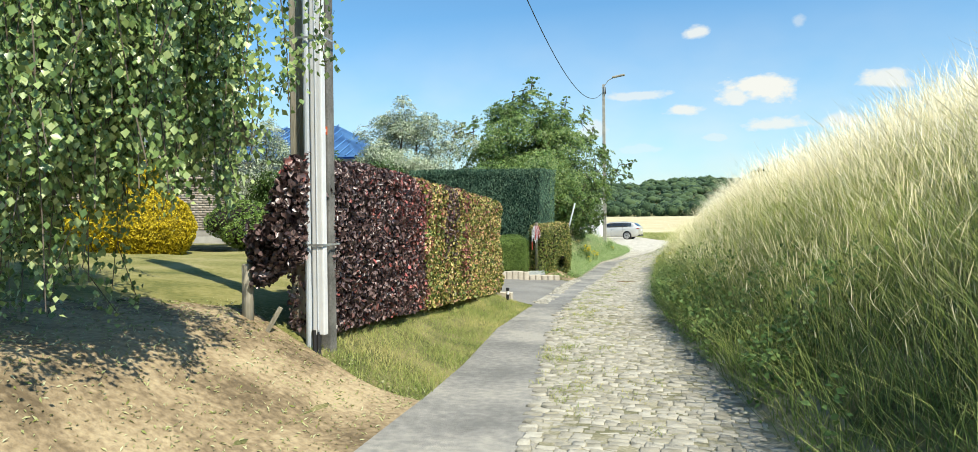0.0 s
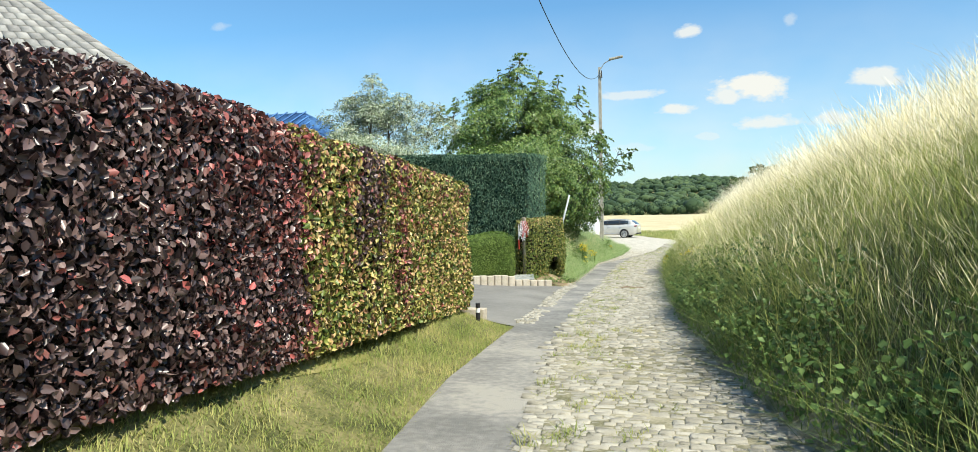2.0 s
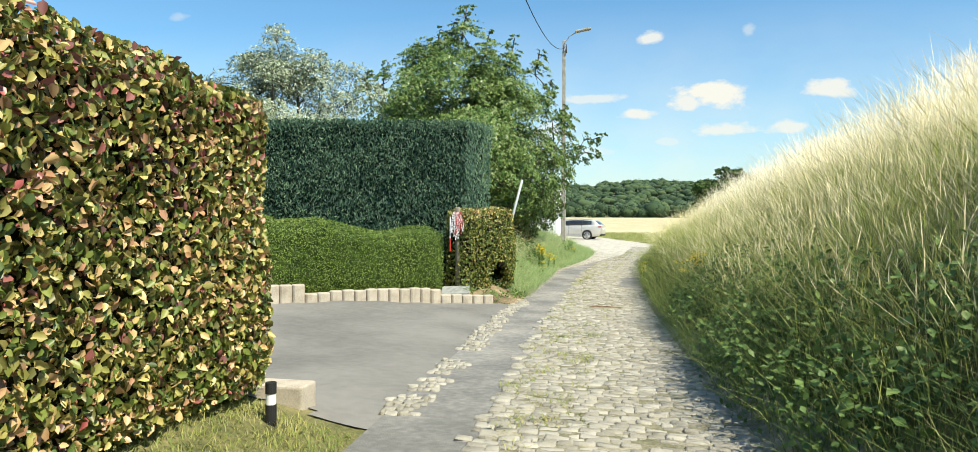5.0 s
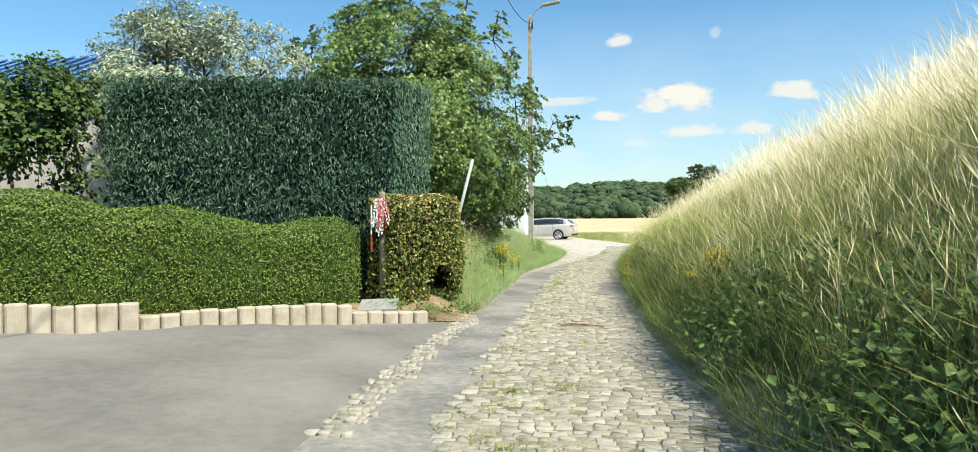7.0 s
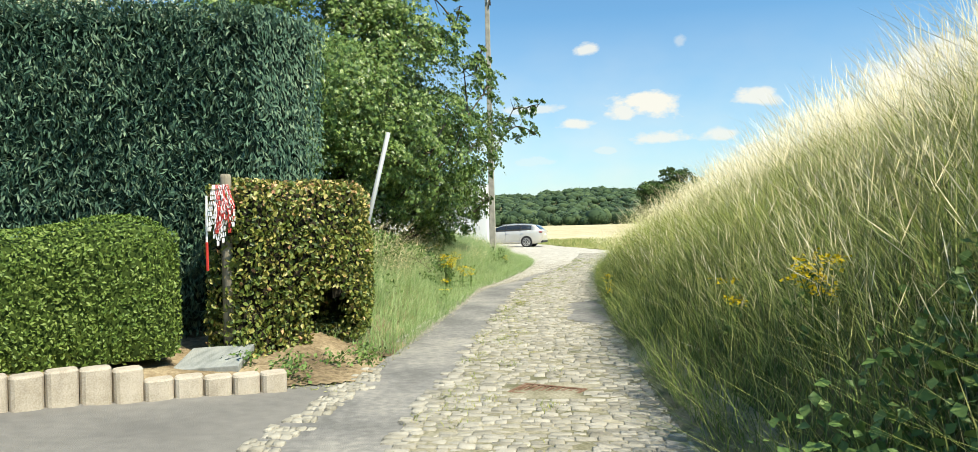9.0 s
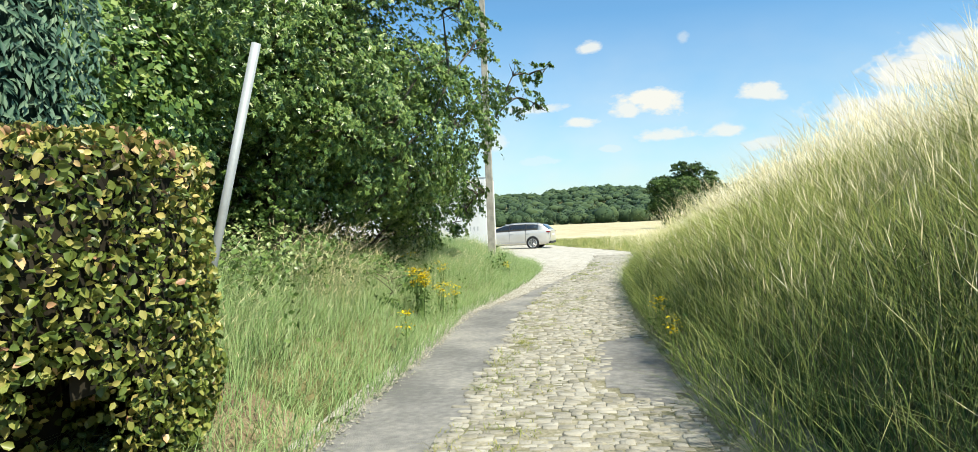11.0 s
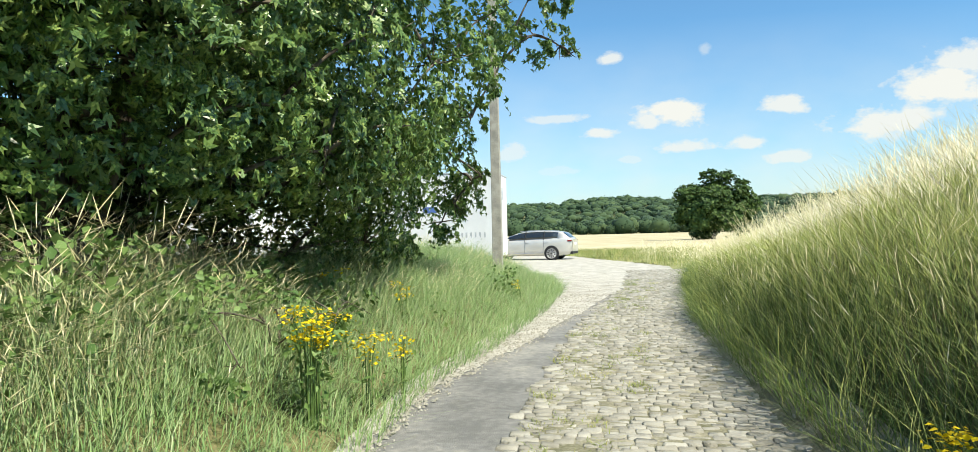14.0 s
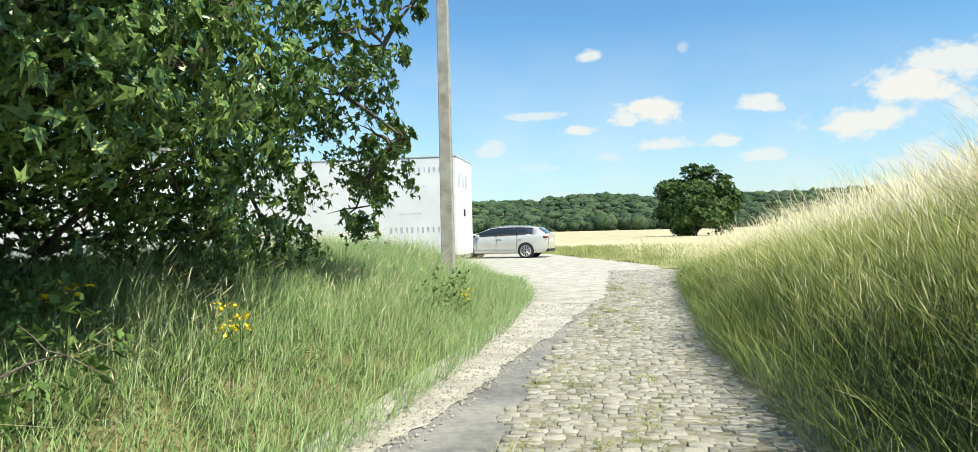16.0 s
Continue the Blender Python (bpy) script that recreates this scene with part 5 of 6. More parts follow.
w2 = scatter(5000, -4.2, -2.5, 27.0, 32.0)
weeds("bramble_leaves", w2[lump(w2[:, 0], w2[:, 1], 0 * w2[:, 0], 1.5, 2.2) > 0.25], 0.075, "bramble leaves among the tall verge grass", 0.75)

# ---- poles and small structures ----
def utility_pole():
    b = Vector((-1.40, 5.75, float(land(-1.40, 5.65))))
    top = thing("utility_pole", b, "weathered concrete utility pole with white cable conduits", "pole")
    z0, z1 = b.z - 0.3, b.z + 8.0
    bm = bmesh.new()
    box(bm, (b.x - 0.065, b.y - 0.05, z0), (b.x + 0.085, b.y + 0.06, z1), 0.012)
    part("shaft", bm, M["concrete_pole"], top)
    bm = bmesh.new()
    box(bm, (b.x - 0.225, b.y - 0.115, z0), (b.x - 0.068, b.y + 0.04, z1 - 1.2), 0.01)
    part("timber", bm, M["old_wood"], top, "weathered timber upright")
    bm = bmesh.new()
    tube(bm, [(b.x - 0.03, b.y - 0.165, b.z + 0.0), (b.x - 0.03, b.y - 0.165, b.z + 4.4)], 0.036, 14)
    part("grey_conduit", bm, M["conduit_grey"], top, "pale grey cable pipe")
    bm = bmesh.new()
    box(bm, (b.x + 0.010, b.y - 0.205, b.z + 0.12), (b.x + 0.112, b.y - 0.135, b.z + 6.6), 0.012)
    part("white_conduit", bm, M["conduit"], top, "white plastic cable cover")
    bm = bmesh.new()
    box(bm, (b.x + 0.056, b.y - 0.211, b.z + 0.15), (b.x + 0.062, b.y - 0.204, b.z + 6.6))
    part("seam", bm, M["conduit_grey"], top)
    bm = bmesh.new()
    tube(bm, [(b.x + 0.02, b.y - 0.19, b.z + 0.16), (b.x + 0.03, b.y - 0.20, b.z), (b.x + 0.05, b.y - 0.22, b.z - 0.12)], 0.022, 8)
    tube(bm, [(b.x + 0.06, b.y - 0.19, b.z + 0.16), (b.x + 0.06, b.y - 0.20, b.z), (b.x + 0.08, b.y - 0.22, b.z - 0.12)], 0.018, 8)
    part("cable_end", bm, M["black"], top)
    for h in (1.90 - b.z, 3.55 - b.z, 4.9 - b.z):
        bm = bmesh.new()
        box(bm, (b.x - 0.232, b.y - 0.217, b.z + h), (b.x + 0.121, b.y - 0.213, b.z + h + 0.016))
        box(bm, (b.x + 0.117, b.y - 0.212, b.z + h), (b.x + 0.121, b.y + 0.06, b.z + h + 0.016))
        box(bm, (b.x - 0.232, b.y - 0.212, b.z + h), (b.x - 0.228, b.y + 0.04, b.z + h + 0.016))
        part("strap", bm, M["steel"], top)
    bm = bmesh.new()
    box(bm, (b.x + 0.012, b.y - 0.055, 2.80), (b.x + 0.080, b.y - 0.0505, 2.865))
    sign = part("number_plate", bm, M["orange"], top, "small orange plate with four bars")
    bm = bmesh.new()
    for k in range(4):
        box(bm, (b.x + 0.020 + 0.015 * k, b.y - 0.059, 2.818), (b.x + 0.027 + 0.015 * k, b.y - 0.0555, 2.848))
    part("bars", bm, M["white"], sign)


utility_pole()


def wooden_post(name, x, y, h, r, label, lean=0.0):
    z = float(land(x, y))
    bm = bmesh.new()
    tube(bm, [(x, y, z - 0.2), (x + lean * 0.5, y, z + h * 0.5), (x + lean, y, z + h - 0.01), (x + lean, y, z + h)], [r, r * 0.98, r * 0.95, r * 0.8], 10)
    me = part(name, bm, M["old_wood"], None, smooth=True)
    return tagged(me, label, "post")


wooden_post("fence_post", -1.83, 5.33, 1.77 - float(land(-1.83, 5.33)), 0.045, "short weathered round fence post in the soil")
bm = bmesh.new()
z = float(land(-1.62, 5.35))
tube(bm, [(-1.70, 5.30, z - 0.05), (-1.56, 5.36, z + 0.22)], [0.022, 0.02], 6)
tagged(part("stake", bm, M["old_wood"], None), "short leaning wooden stake", "stake")


def street_lamp():
    x, y = -2.50, 40.85
    z = float(land(x, y))
    top = thing("street_lamp", (x, y, z), "tall concrete pole carrying a street lamp", "street lamp")
    bm = bmesh.new()
    for k in range(1):
        box(bm, (x - 0.10, y - 0.10, z - 0.3), (x + 0.10, y + 0.10, 9.62), 0.015)
    for v in bm.verts:
        f = (v.co.z - z) / 9.6
        v.co.x, v.co.y = x + (v.co.x - x) * (1.05 - 0.35 * f), y + (v.co.y - y) * (1.05 - 0.35 * f)
    part("shaft", bm, M["concrete_pale"], top)
    bm = bmesh.new()
    tube(bm, [(x + 0.02, y - 0.1, 9.15), (x + 0.05, y - 0.1, 9.5), (x + 0.25, y - 0.1, 9.8), (x + 0.62, y - 0.1, 9.98)], 0.028, 8)
    part("bracket", bm, M["steel"], top)
    bm = bmesh.new()
    box(bm, (-0.36, -0.12, -0.05), (0.36, 0.12, 0.05), 0.035)
    bmesh.ops.rotate(bm, verts=bm.verts, cent=(0, 0, 0), matrix=Matrix.Rotation(-0.16, 3, "Y"))
    bmesh.ops.translate(bm, verts=bm.verts, vec=(x + 0.85, y - 0.1, 10.03))
    head = part("lamp_head", bm, M["concrete_pale"], top, "flat grey lamp head")
    bm = bmesh.new()
    tube(bm, [(x + 0.08, y, 9.45), (x + 0.12, y - 0.12, 9.05)], 0.03, 6)
    part("insulator", bm, M["black"], top)


street_lamp()
bm = bmesh.new()
tube(bm, bent((-2.45, 40.75, 9.3), (-1.36, 5.72, 8.35), 2.25, 40), 0.012, 6)
tagged(part("overhead_cable", bm, M["cable"], None), "thin black overhead cable between the poles", "cable")

bm = bmesh.new()
tube(bm, [(-2.66, 25.21, 0.15), (-2.02, 25.15, 2.55)], 0.029, 10)
tagged(part("leaning_pole", bm, M["dull_zinc"], None, smooth=True), "leaning galvanised metal pole", "pole")


# ---- driveway edge ----
def palisades():
    line = [Vector(p) for p in ((-9.0, 17.0), (-6.2, 18.75), (-5.1, 19.75), (-4.2, 20.45), (-3.05, 21.55), (-2.12, 22.15))]
    lens = [0.0]
    for p, q in zip(line, line[1:]):
        lens.append(lens[-1] + (q - p).length)
    top = thing("palisade_edging", (-4.2, 20.4, float(land(-4.2, 20.4))), "edging of round pale concrete palisades", "edging", kind="structure")
    shapes = {}
    w = 0.205
    n = int(lens[-1] / w)
    for k in range(n):
        d = lens[-1] - w * (k + 0.5)
        j = max(i for i in range(len(line) - 1) if lens[i] <= d)
        u = (line[j + 1] - line[j]).normalized()
        c = line[j] + u * (d - lens[j])
        hgt = 0.165 if k < 5 else 0.26 if k < 7 else 0.26 - 0.012 * (k - 7) if k < 17 else 0.30
        key = round(hgt, 3)
        if key not in shapes:
            bm = bmesh.new()
            ring = []
            for zz, s in ((-0.15, 1), (hgt - 0.015, 1), (hgt, 0.9)):
                ring.append([bm.verts.new((s * 0.1022 * math.copysign(abs(math.cos(a)) ** 0.45, math.cos(a)), s * 0.085 * math.copysign(abs(math.sin(a)) ** 0.8, math.sin(a)), zz)) for a in (2 * math.pi * i / 16 for i in range(16))])
            for a, b in zip(ring, ring[1:]):
                for i in range(16):
                    bm.faces.new((a[i], a[(i + 1) % 16], b[(i + 1) % 16], b[i]))
            bm.faces.new(ring[-1])
            me = bpy.data.meshes.new("palisade")
            bm.to_mesh(me)
            bm.free()
            me.materials.append(M["palisade"])
            shapes[key] = me
        ob = hang(new("palisade", shapes[key]), top)
        ob.location += Vector((c.x, c.y, float(land(c.x, c.y)) + rng.normal() * 0.004))
        ob.rotation_euler = (0, 0, math.atan2(u.y, u.x) + rng.normal() * 0.03)


palisades()
# raised bed of soil behind the edging
surface("planting_bed", grid_sheet("planting_bed", np.arange(-9, -1.6, 0.12), np.arange(17, 25.4, 0.12), M["sand"], 0.03,
        lambda x, y: (y > bed(x) + 0.06) & (y < bed(x) + 2.6) & (x < -2.2)), "bare sandy planting bed behind the edging", "soil")
surface("soil_patch", grid_sheet("soil_patch", np.arange(-3.0, -1.4, 0.08), np.arange(22.0, 25.6, 0.08), M["sand"], 0.026,
        lambda x, y: (x < xleft(y) + 0.02 + 0.1 * lump(x, y, x, 3)) & (y > bed(x) + 0.12)), "bare sandy soil at the edge of the lane", "soil")
l0 = scatter(9000, -4.5, lambda y: xleft(y) - 0.05, 0.5, 5.8)
l0 = np.concatenate([l0, scatter(3500, -3.0, lambda y: xleft(y) + 0.1, 22.2, 25.0)])
l0 = l0[(l0[:, 0] > -2.7 - 0.45 * (5.4 - l0[:, 1])) | (l0[:, 1] > 20)]
tagged(new("soil_litter", leaf_mesh("soil_litter", l0 + (0, 0, 0.022), np.tile([0, 0, 1.0], (len(l0), 1)), 0.035, M["straw"], 0.5, 0.3, 0.0)), "scattered straw and dry leaf bits on the soil", "litter", kind="stuff")
bm = bmesh.new()
box(bm, (-0.27, -0.30, -0.03), (0.27, 0.30, 0.03), 0.008, 0.22)
bmesh.ops.rotate(bm, verts=bm.verts, cent=(0, 0, 0), matrix=Matrix.Rotation(0.14, 3, "X"))
bmesh.ops.translate(bm, verts=bm.verts, vec=(-2.92, 22.52, float(land(-2.92, 22.52)) + 0.09))
tagged(part("stone_slab", bm, M["stone_slab"], None), "flat grey stone slab lying on the soil", "slab")


w3 = np.concatenate([scatter(90, lambda y: cx - 0.13 + 0 * y, lambda y: cx + 0.13 + 0 * y, cy - 0.1, cy + 0.1) for cx, cy in ((-2.30, 22.72), (-2.05, 23.15), (-2.62, 22.50), (-1.92, 23.7), (-1.85, 23.4), (-2.2, 22.45))])
weeds("hedge_foot_weeds", w3, 0.045, "small green weeds in the sandy soil below the hedge", 0.16)


def bollard():
    x, y = -1.57, 12.95
    z = float(land(x, y))
    top = thing("bollard", (x, y, z), "small black garden bollard with a pale band", "bollard")
    for nm, a, b, m_ in (("foot", -0.05, 0.12, "black"), ("band", 0.12, 0.18, "white"), ("cap", 0.18, 0.24, "black")):
        bm = bmesh.new()
        tube(bm, [(x, y, z + a), (x, y, z + b)], 0.03 if nm != "band" else 0.027, 14)
        part(nm, bm, M[m_], top, smooth=False)


bollard()
bm = bmesh.new()
box(bm, (-2.25, 13.42, 0.45), (-1.62, 13.62, 0.66), 0.015)
tagged(part("kerb_block", bm, M["palisade"], None), "pale concrete kerb block at the end of the hedge", "kerb")


def drain():
    x, y = -0.04, 22.28
    z = float(land(x, y)) + 0.022
    top = thing("drain_grate", (x, y, z), "rusty iron drain grate set in the cobbles", "drain")
    turn = -0.38
    bm = bmesh.new()
    for lo, hi in (((-0.27, -0.17, -0.03), (0.27, -0.14, 0.012)), ((-0.27, 0.14, -0.03), (0.27, 0.17, 0.012)), ((-0.27, -0.139, -0.03), (-0.24, 0.139, 0.012)), ((0.24, -0.139, -0.03), (0.27, 0.139, 0.012))):
        box(bm, lo, hi)
    bmesh.ops.rotate(bm, verts=bm.verts, cent=(0, 0, 0), matrix=Matrix.Rotation(turn, 3, "Z"))
    bmesh.ops.translate(bm, verts=bm.verts, vec=(x, y, z))
    part("rim", bm, M["grate"], top)
    for k in range(9):
        bm = bmesh.new()
        u = -0.216 + 0.054 * k
        box(bm, (u - 0.016, -0.138, -0.02), (u + 0.016, 0.138, 0.008))
        bmesh.ops.rotate(bm, verts=bm.verts, cent=(0, 0, 0), matrix=Matrix.Rotation(turn, 3, "Z"))
        bmesh.ops.translate(bm, verts=bm.verts, vec=(x, y, z))
        part("bar", bm, M["grate"], top)
    # black sheet below the bars: the shade in the hollow as a colour
    bm = bmesh.new()
    box(bm, (-0.26, -0.16, -0.03), (0.26, 0.16, -0.024))
    bmesh.ops.rotate(bm, verts=bm.verts, cent=(0, 0, 0), matrix=Matrix.Rotation(turn, 3, "Z"))
    bmesh.ops.translate(bm, verts=bm.verts, vec=(x, y, z))
    part("pit", bm, M["black"], top)


drain()


def chain_post():
    x, y = -2.97, 22.88
    z = float(land(x, y))
    bm = bmesh.new()
    tube(bm, [(x, y, z - 0.1), (x, y, 1.86), (x, y, 1.9)], [0.05, 0.05, 0.042], 10)
    tagged(part("gate_post", bm, M["old_wood"], None, smooth=True), "weathered round post by the small hedge", "post")
    top = thing("barrier_chain", (x, y - 0.06, 1.2), "red and white plastic chain hung in a bundle on the post", "chain")
    g = np.random.default_rng(4)
    for nm, m_, n in (("white_chain", "white", 7), ("red_chain", "red", 6)):
        bm = bmesh.new()
        for k in range(n):
            a = g.uniform(-0.11, 0.11)
            low = g.uniform(0.18, 0.55)
            pts = [Vector((x + a * 0.3 - 0.03, y - 0.12, 1.80)), Vector((x + a, y - 0.14, 1.72 - low * 0.4)), Vector((x + a * 1.1 + g.normal() * 0.02, y - 0.15, 1.78 - low)), Vector((x + a + 0.05, y - 0.14, 1.74 - low * 0.5)), Vector((x + 0.04 + a * 0.3, y - 0.12, 1.80))]
            for p, q in zip(pts, pts[1:]):
                m2 = max(2, int((q - p).length / 0.045))
                for i in range(m2):
                    c, d = p.lerp(q, (i + 0.5) / m2), (q - p).normalized() * 0.02
                    s = (Vector((0.010, 0, 0)) if i % 2 else Vector((0, 0.010, 0)))
                    tube(bm, [c - d + s, c + d + s], 0.0045, 4)
                    tube(bm, [c - d - s, c + d - s], 0.0045, 4)
        part(nm, bm, M[m_], top)
    bm = bmesh.new()
    tube(bm, [(x - 0.12, y - 0.13, 1.70), (x - 0.125, y - 0.13, 1.28)], 0.011, 6)
    part("white_end", bm, M["white"], top)
    bm = bmesh.new()
    tube(bm, [(x - 0.125, y - 0.13, 1.28), (x - 0.122, y - 0.13, 1.02)], 0.013, 6)
    part("red_end", bm, M["red"], top)


chain_post()


# ---- the lorry body ----
def box_lorry():
    # rear right lower corner, long side runs to the left
    c = Vector((-3.55, 48.2, float(land(-3.45, 48.2))))
    ang = math.radians(178)
    u, s = Vector((math.cos(ang), math.sin(ang), 0)), Vector((-math.sin(ang), math.cos(ang), 0)) * -1
    top = thing("box_lorry", (c.x, c.y, c.z), "white box lorry body with faded lettering, parked", "lorry")

    def put(bm):
        mat4 = Matrix(((u.x, s.x, 0, c.x), (u.y, s.y, 0, c.y), (0, 0, 1, c.z), (0, 0, 0, 1)))
        bmesh.ops.transform(bm, matrix=mat4, verts=bm.verts)
        return bm

    bm = bmesh.new()
    box(bm, (0, 0, 0.46), (6.8, 2.3, 3.18), 0.03)
    part("body", put(bm), M["white"], top)
    bm = bmesh.new()
    box(bm, (-0.015, -0.015, 3.16), (6.815, 2.315, 3.21), 0.015)
    part("roof_rim", put(bm), M["text_grey"], top)
    bm = bmesh.new()
    box(bm, (0.3, 0.3, 0.22), (6.9, 2.0, 0.455))
    part("chassis", put(bm), M["black"], top)
    bm = bmesh.new()
    box(bm, (6.95, 0.1, 0.45), (8.6, 2.2, 2.4), 0.12)
    part("cab", put(bm), M["white"], top)
    for k in (1.4, 2.3, 7.6):
        for side in (0.16, 2.14):
            bm = bmesh.new()
            tube(bm, [(k, side - 0.13, 0.45), (k, side + 0.13, 0.45)], 0.45, 20)
            part("wheel", put(bm), M["tyre"], top)
    for z0, z1, x0, x1, n in ((2.76, 2.90, 0.45, 1.75, 9), (1.10, 1.26, 0.35, 2.0, 11), (2.36, 2.39, 0.9, 1.7, 8), (1.62, 1.65, 1.0, 1.7, 8)):
        for k in range(n):
            bm = bmesh.new()
            a = x0 + (x1 - x0) * k / n
            wd = (x1 - x0) / n * rng.uniform(0.22, 0.5)
            box(bm, (a, -0.006, z0), (a + wd * 0.35, -0.003, z1))
            box(bm, (a + wd * 0.55, -0.006, z0 + 0.3 * (z1 - z0) * (k % 2)), (a + wd * 0.9, -0.003, z1))
            part("lettering_bar", put(bm), M["text_grey"], top)
    for k in range(3):
        bm = bmesh.new()
        box(bm, (-0.012, 0.15 + 0.55 * k, 2.35), (-0.003, 0.15 + 0.55 * k + 0.10, 2.75))
        box(bm, (-0.012, 0.15 + 0.55 * k + 0.2, 2.35), (-0.003, 0.15 + 0.55 * k + 0.28, 2.75))
        part("rear_lettering_bar", put(bm), M["text_grey"], top)
    bm = bmesh.new()
    box(bm, (1.95, -0.008, 1.92), (2.4, -0.003, 2.12))
    part("blue_mark", put(bm), M["text_blue"], top)
    bm = bmesh.new()
    box(bm, (-0.03, 0.9, 1.55), (-0.003, 1.05, 1.75))
    part("latch", put(bm), M["black"], top)
    bm = bmesh.new()
    box(bm, (0.1, 0.05, 0.28), (0.35, 0.3, 0.55))
    part("timber_chock", put(bm), M["grate"], top)


box_lorry()


# ---- the car ----
def estate_car():
    """Nose along -x of its own frame; seen from its right side and tail."""
    c = Vector((-3.8, 62.3, float(land(-3.8, 62.3)) + 0.035))
    top = thing("estate_car", c, "silver estate car parked on the gravel", "car")
    R = Matrix.Translation(c) @ Matrix.Rotation(math.radians(-10), 4, "Z")

    def put(bm):
        bmesh.ops.transform(bm, matrix=R, verts=bm.verts)
        return bm

    def sheet(name, grid, material, keep=None, sides=(-1, 1)):
        """A mesh from a grid of points, on one or both sides of the car; keep(i, j) picks its cells."""
        bm = bmesh.new()
        for sgn in sides:
            vs = [[bm.verts.new((x, sgn * y, z)) for x, y, z in row] for row in grid]
            for i in range(len(grid) - 1):
                for j in range(len(grid[0]) - 1):
                    if keep is None or keep(i, j):
                        bm.faces.new((vs[i][j], vs[i + 1][j], vs[i + 1][j + 1], vs[i][j + 1]))
        bmesh.ops.remove_doubles(bm, verts=bm.verts, dist=0.002)
        bmesh.ops.delete(bm, geom=[v for v in bm.verts if not v.link_faces], context="VERTS")
        bmesh.ops.recalc_face_normals(bm, faces=bm.faces)
        bmesh.ops.solidify(bm, geom=bm.faces[:], thickness=0.012)
        return part(name, put(bm), material, top, smooth=True)

    xs = np.array([-2.44, -2.40, -2.28, -2.0, -1.6, -1.25, -0.8, -0.3, 0.3, 0.9, 1.5, 1.9, 2.15, 2.32, 2.40, 2.43])
    wide = np.interp(xs, [-2.44, -2.40, -2.28, -2.0, -1.5, -0.5, 1.2, 1.9, 2.2, 2.38, 2.43], [0.50, 0.64, 0.76, 0.86, 0.905, 0.92, 0.92, 0.90, 0.86, 0.80, 0.70])
    belt = np.interp(xs, [-2.44, -2.36, -2.2, -1.8, -1.25, 0.0, 1.5, 2.2, 2.36, 2.43], [0.62, 0.70, 0.78, 0.88, 0.97, 1.00, 1.05, 1.08, 1.06, 0.96])
    foot = np.interp(xs, [-2.44, -2.2, -1.9, 1.9, 2.2, 2.43], [0.36, 0.24, 0.21, 0.21, 0.26, 0.38])
    grid = []
    for x, w, b, f in zip(xs, wide, belt, foot):
        grid.append([(x, 0.0, f), (x, 0.86 * w, f), (x, 0.97 * w, f + 0.10), (x, 0.985 * w, f + 0.25), (x, w, 0.62), (x, 0.99 * w, 0.80 * b + 0.03), (x, 0.965 * w, b - 0.05), (x, 0.93 * w, b), (x, 0.55 * w, b + 0.035), (x, 0.0, b + 0.05)])
    sheet("body", grid, M["silver"])
    for name, ring, out in (("front_panel", grid[0], -0.01), ("tailgate", grid[-1], 0.01)):
        bm = bmesh.new()
        bm.faces.new([bm.verts.new((x + out, y, z)) for x, y, z in ring] + [bm.verts.new((x + out, -y, z)) for x, y, z in ring[-2:0:-1]])
        part(name, put(bm), M["silver"], top)
    gx = np.array([-1.34, -1.10, -0.85, -0.62, -0.42, -0.1, 0.3, 0.8, 1.3, 1.7, 1.98, 2.10, 2.22, 2.32])
    zr = np.interp(gx, [-1.34, -0.85, -0.42, -0.1, 0.3, 0.8, 1.3, 1.7, 1.98, 2.32], [0.985, 1.235, 1.395, 1.455, 1.485, 1.49, 1.47, 1.435, 1.395, 1.08])
    zb = np.interp(gx, [-1.34, 0.0, 1.5, 2.32], [0.975, 1.00, 1.05, 1.075])
    cab = []
    for x, z, b in zip(gx, zr, zb):
        h = max(z - b, 0.004)
        t = min(1.0, h / 0.42)
        wb = float(np.interp(x, [-1.34, -0.6, 1.3, 2.0, 2.32], [0.70, 0.855, 0.855, 0.80, 0.70]))
        wt = wb - 0.20 * t
        cab.append([(x, wb, b - 0.01), (x, wb - 0.02 * t, b + 0.03 * t), (x, wb - 0.10 * t, b + 0.5 * h), (x, wt, b + 0.86 * h), (x, wt - 0.06 * t, b + 0.94 * h), (x, wt * 0.6, b + 0.99 * h), (x, 0.0, b + h)])
    sheet("roof", cab, M["silver"], lambda i, j: j >= 3 and 4 <= i < 10)
    sheet("windscreen", cab, M["car_glass"], lambda i, j: i < 4 and j >= 4)
    sheet("rear_window", cab, M["car_glass"], lambda i, j: i >= 10 and j >= 3)
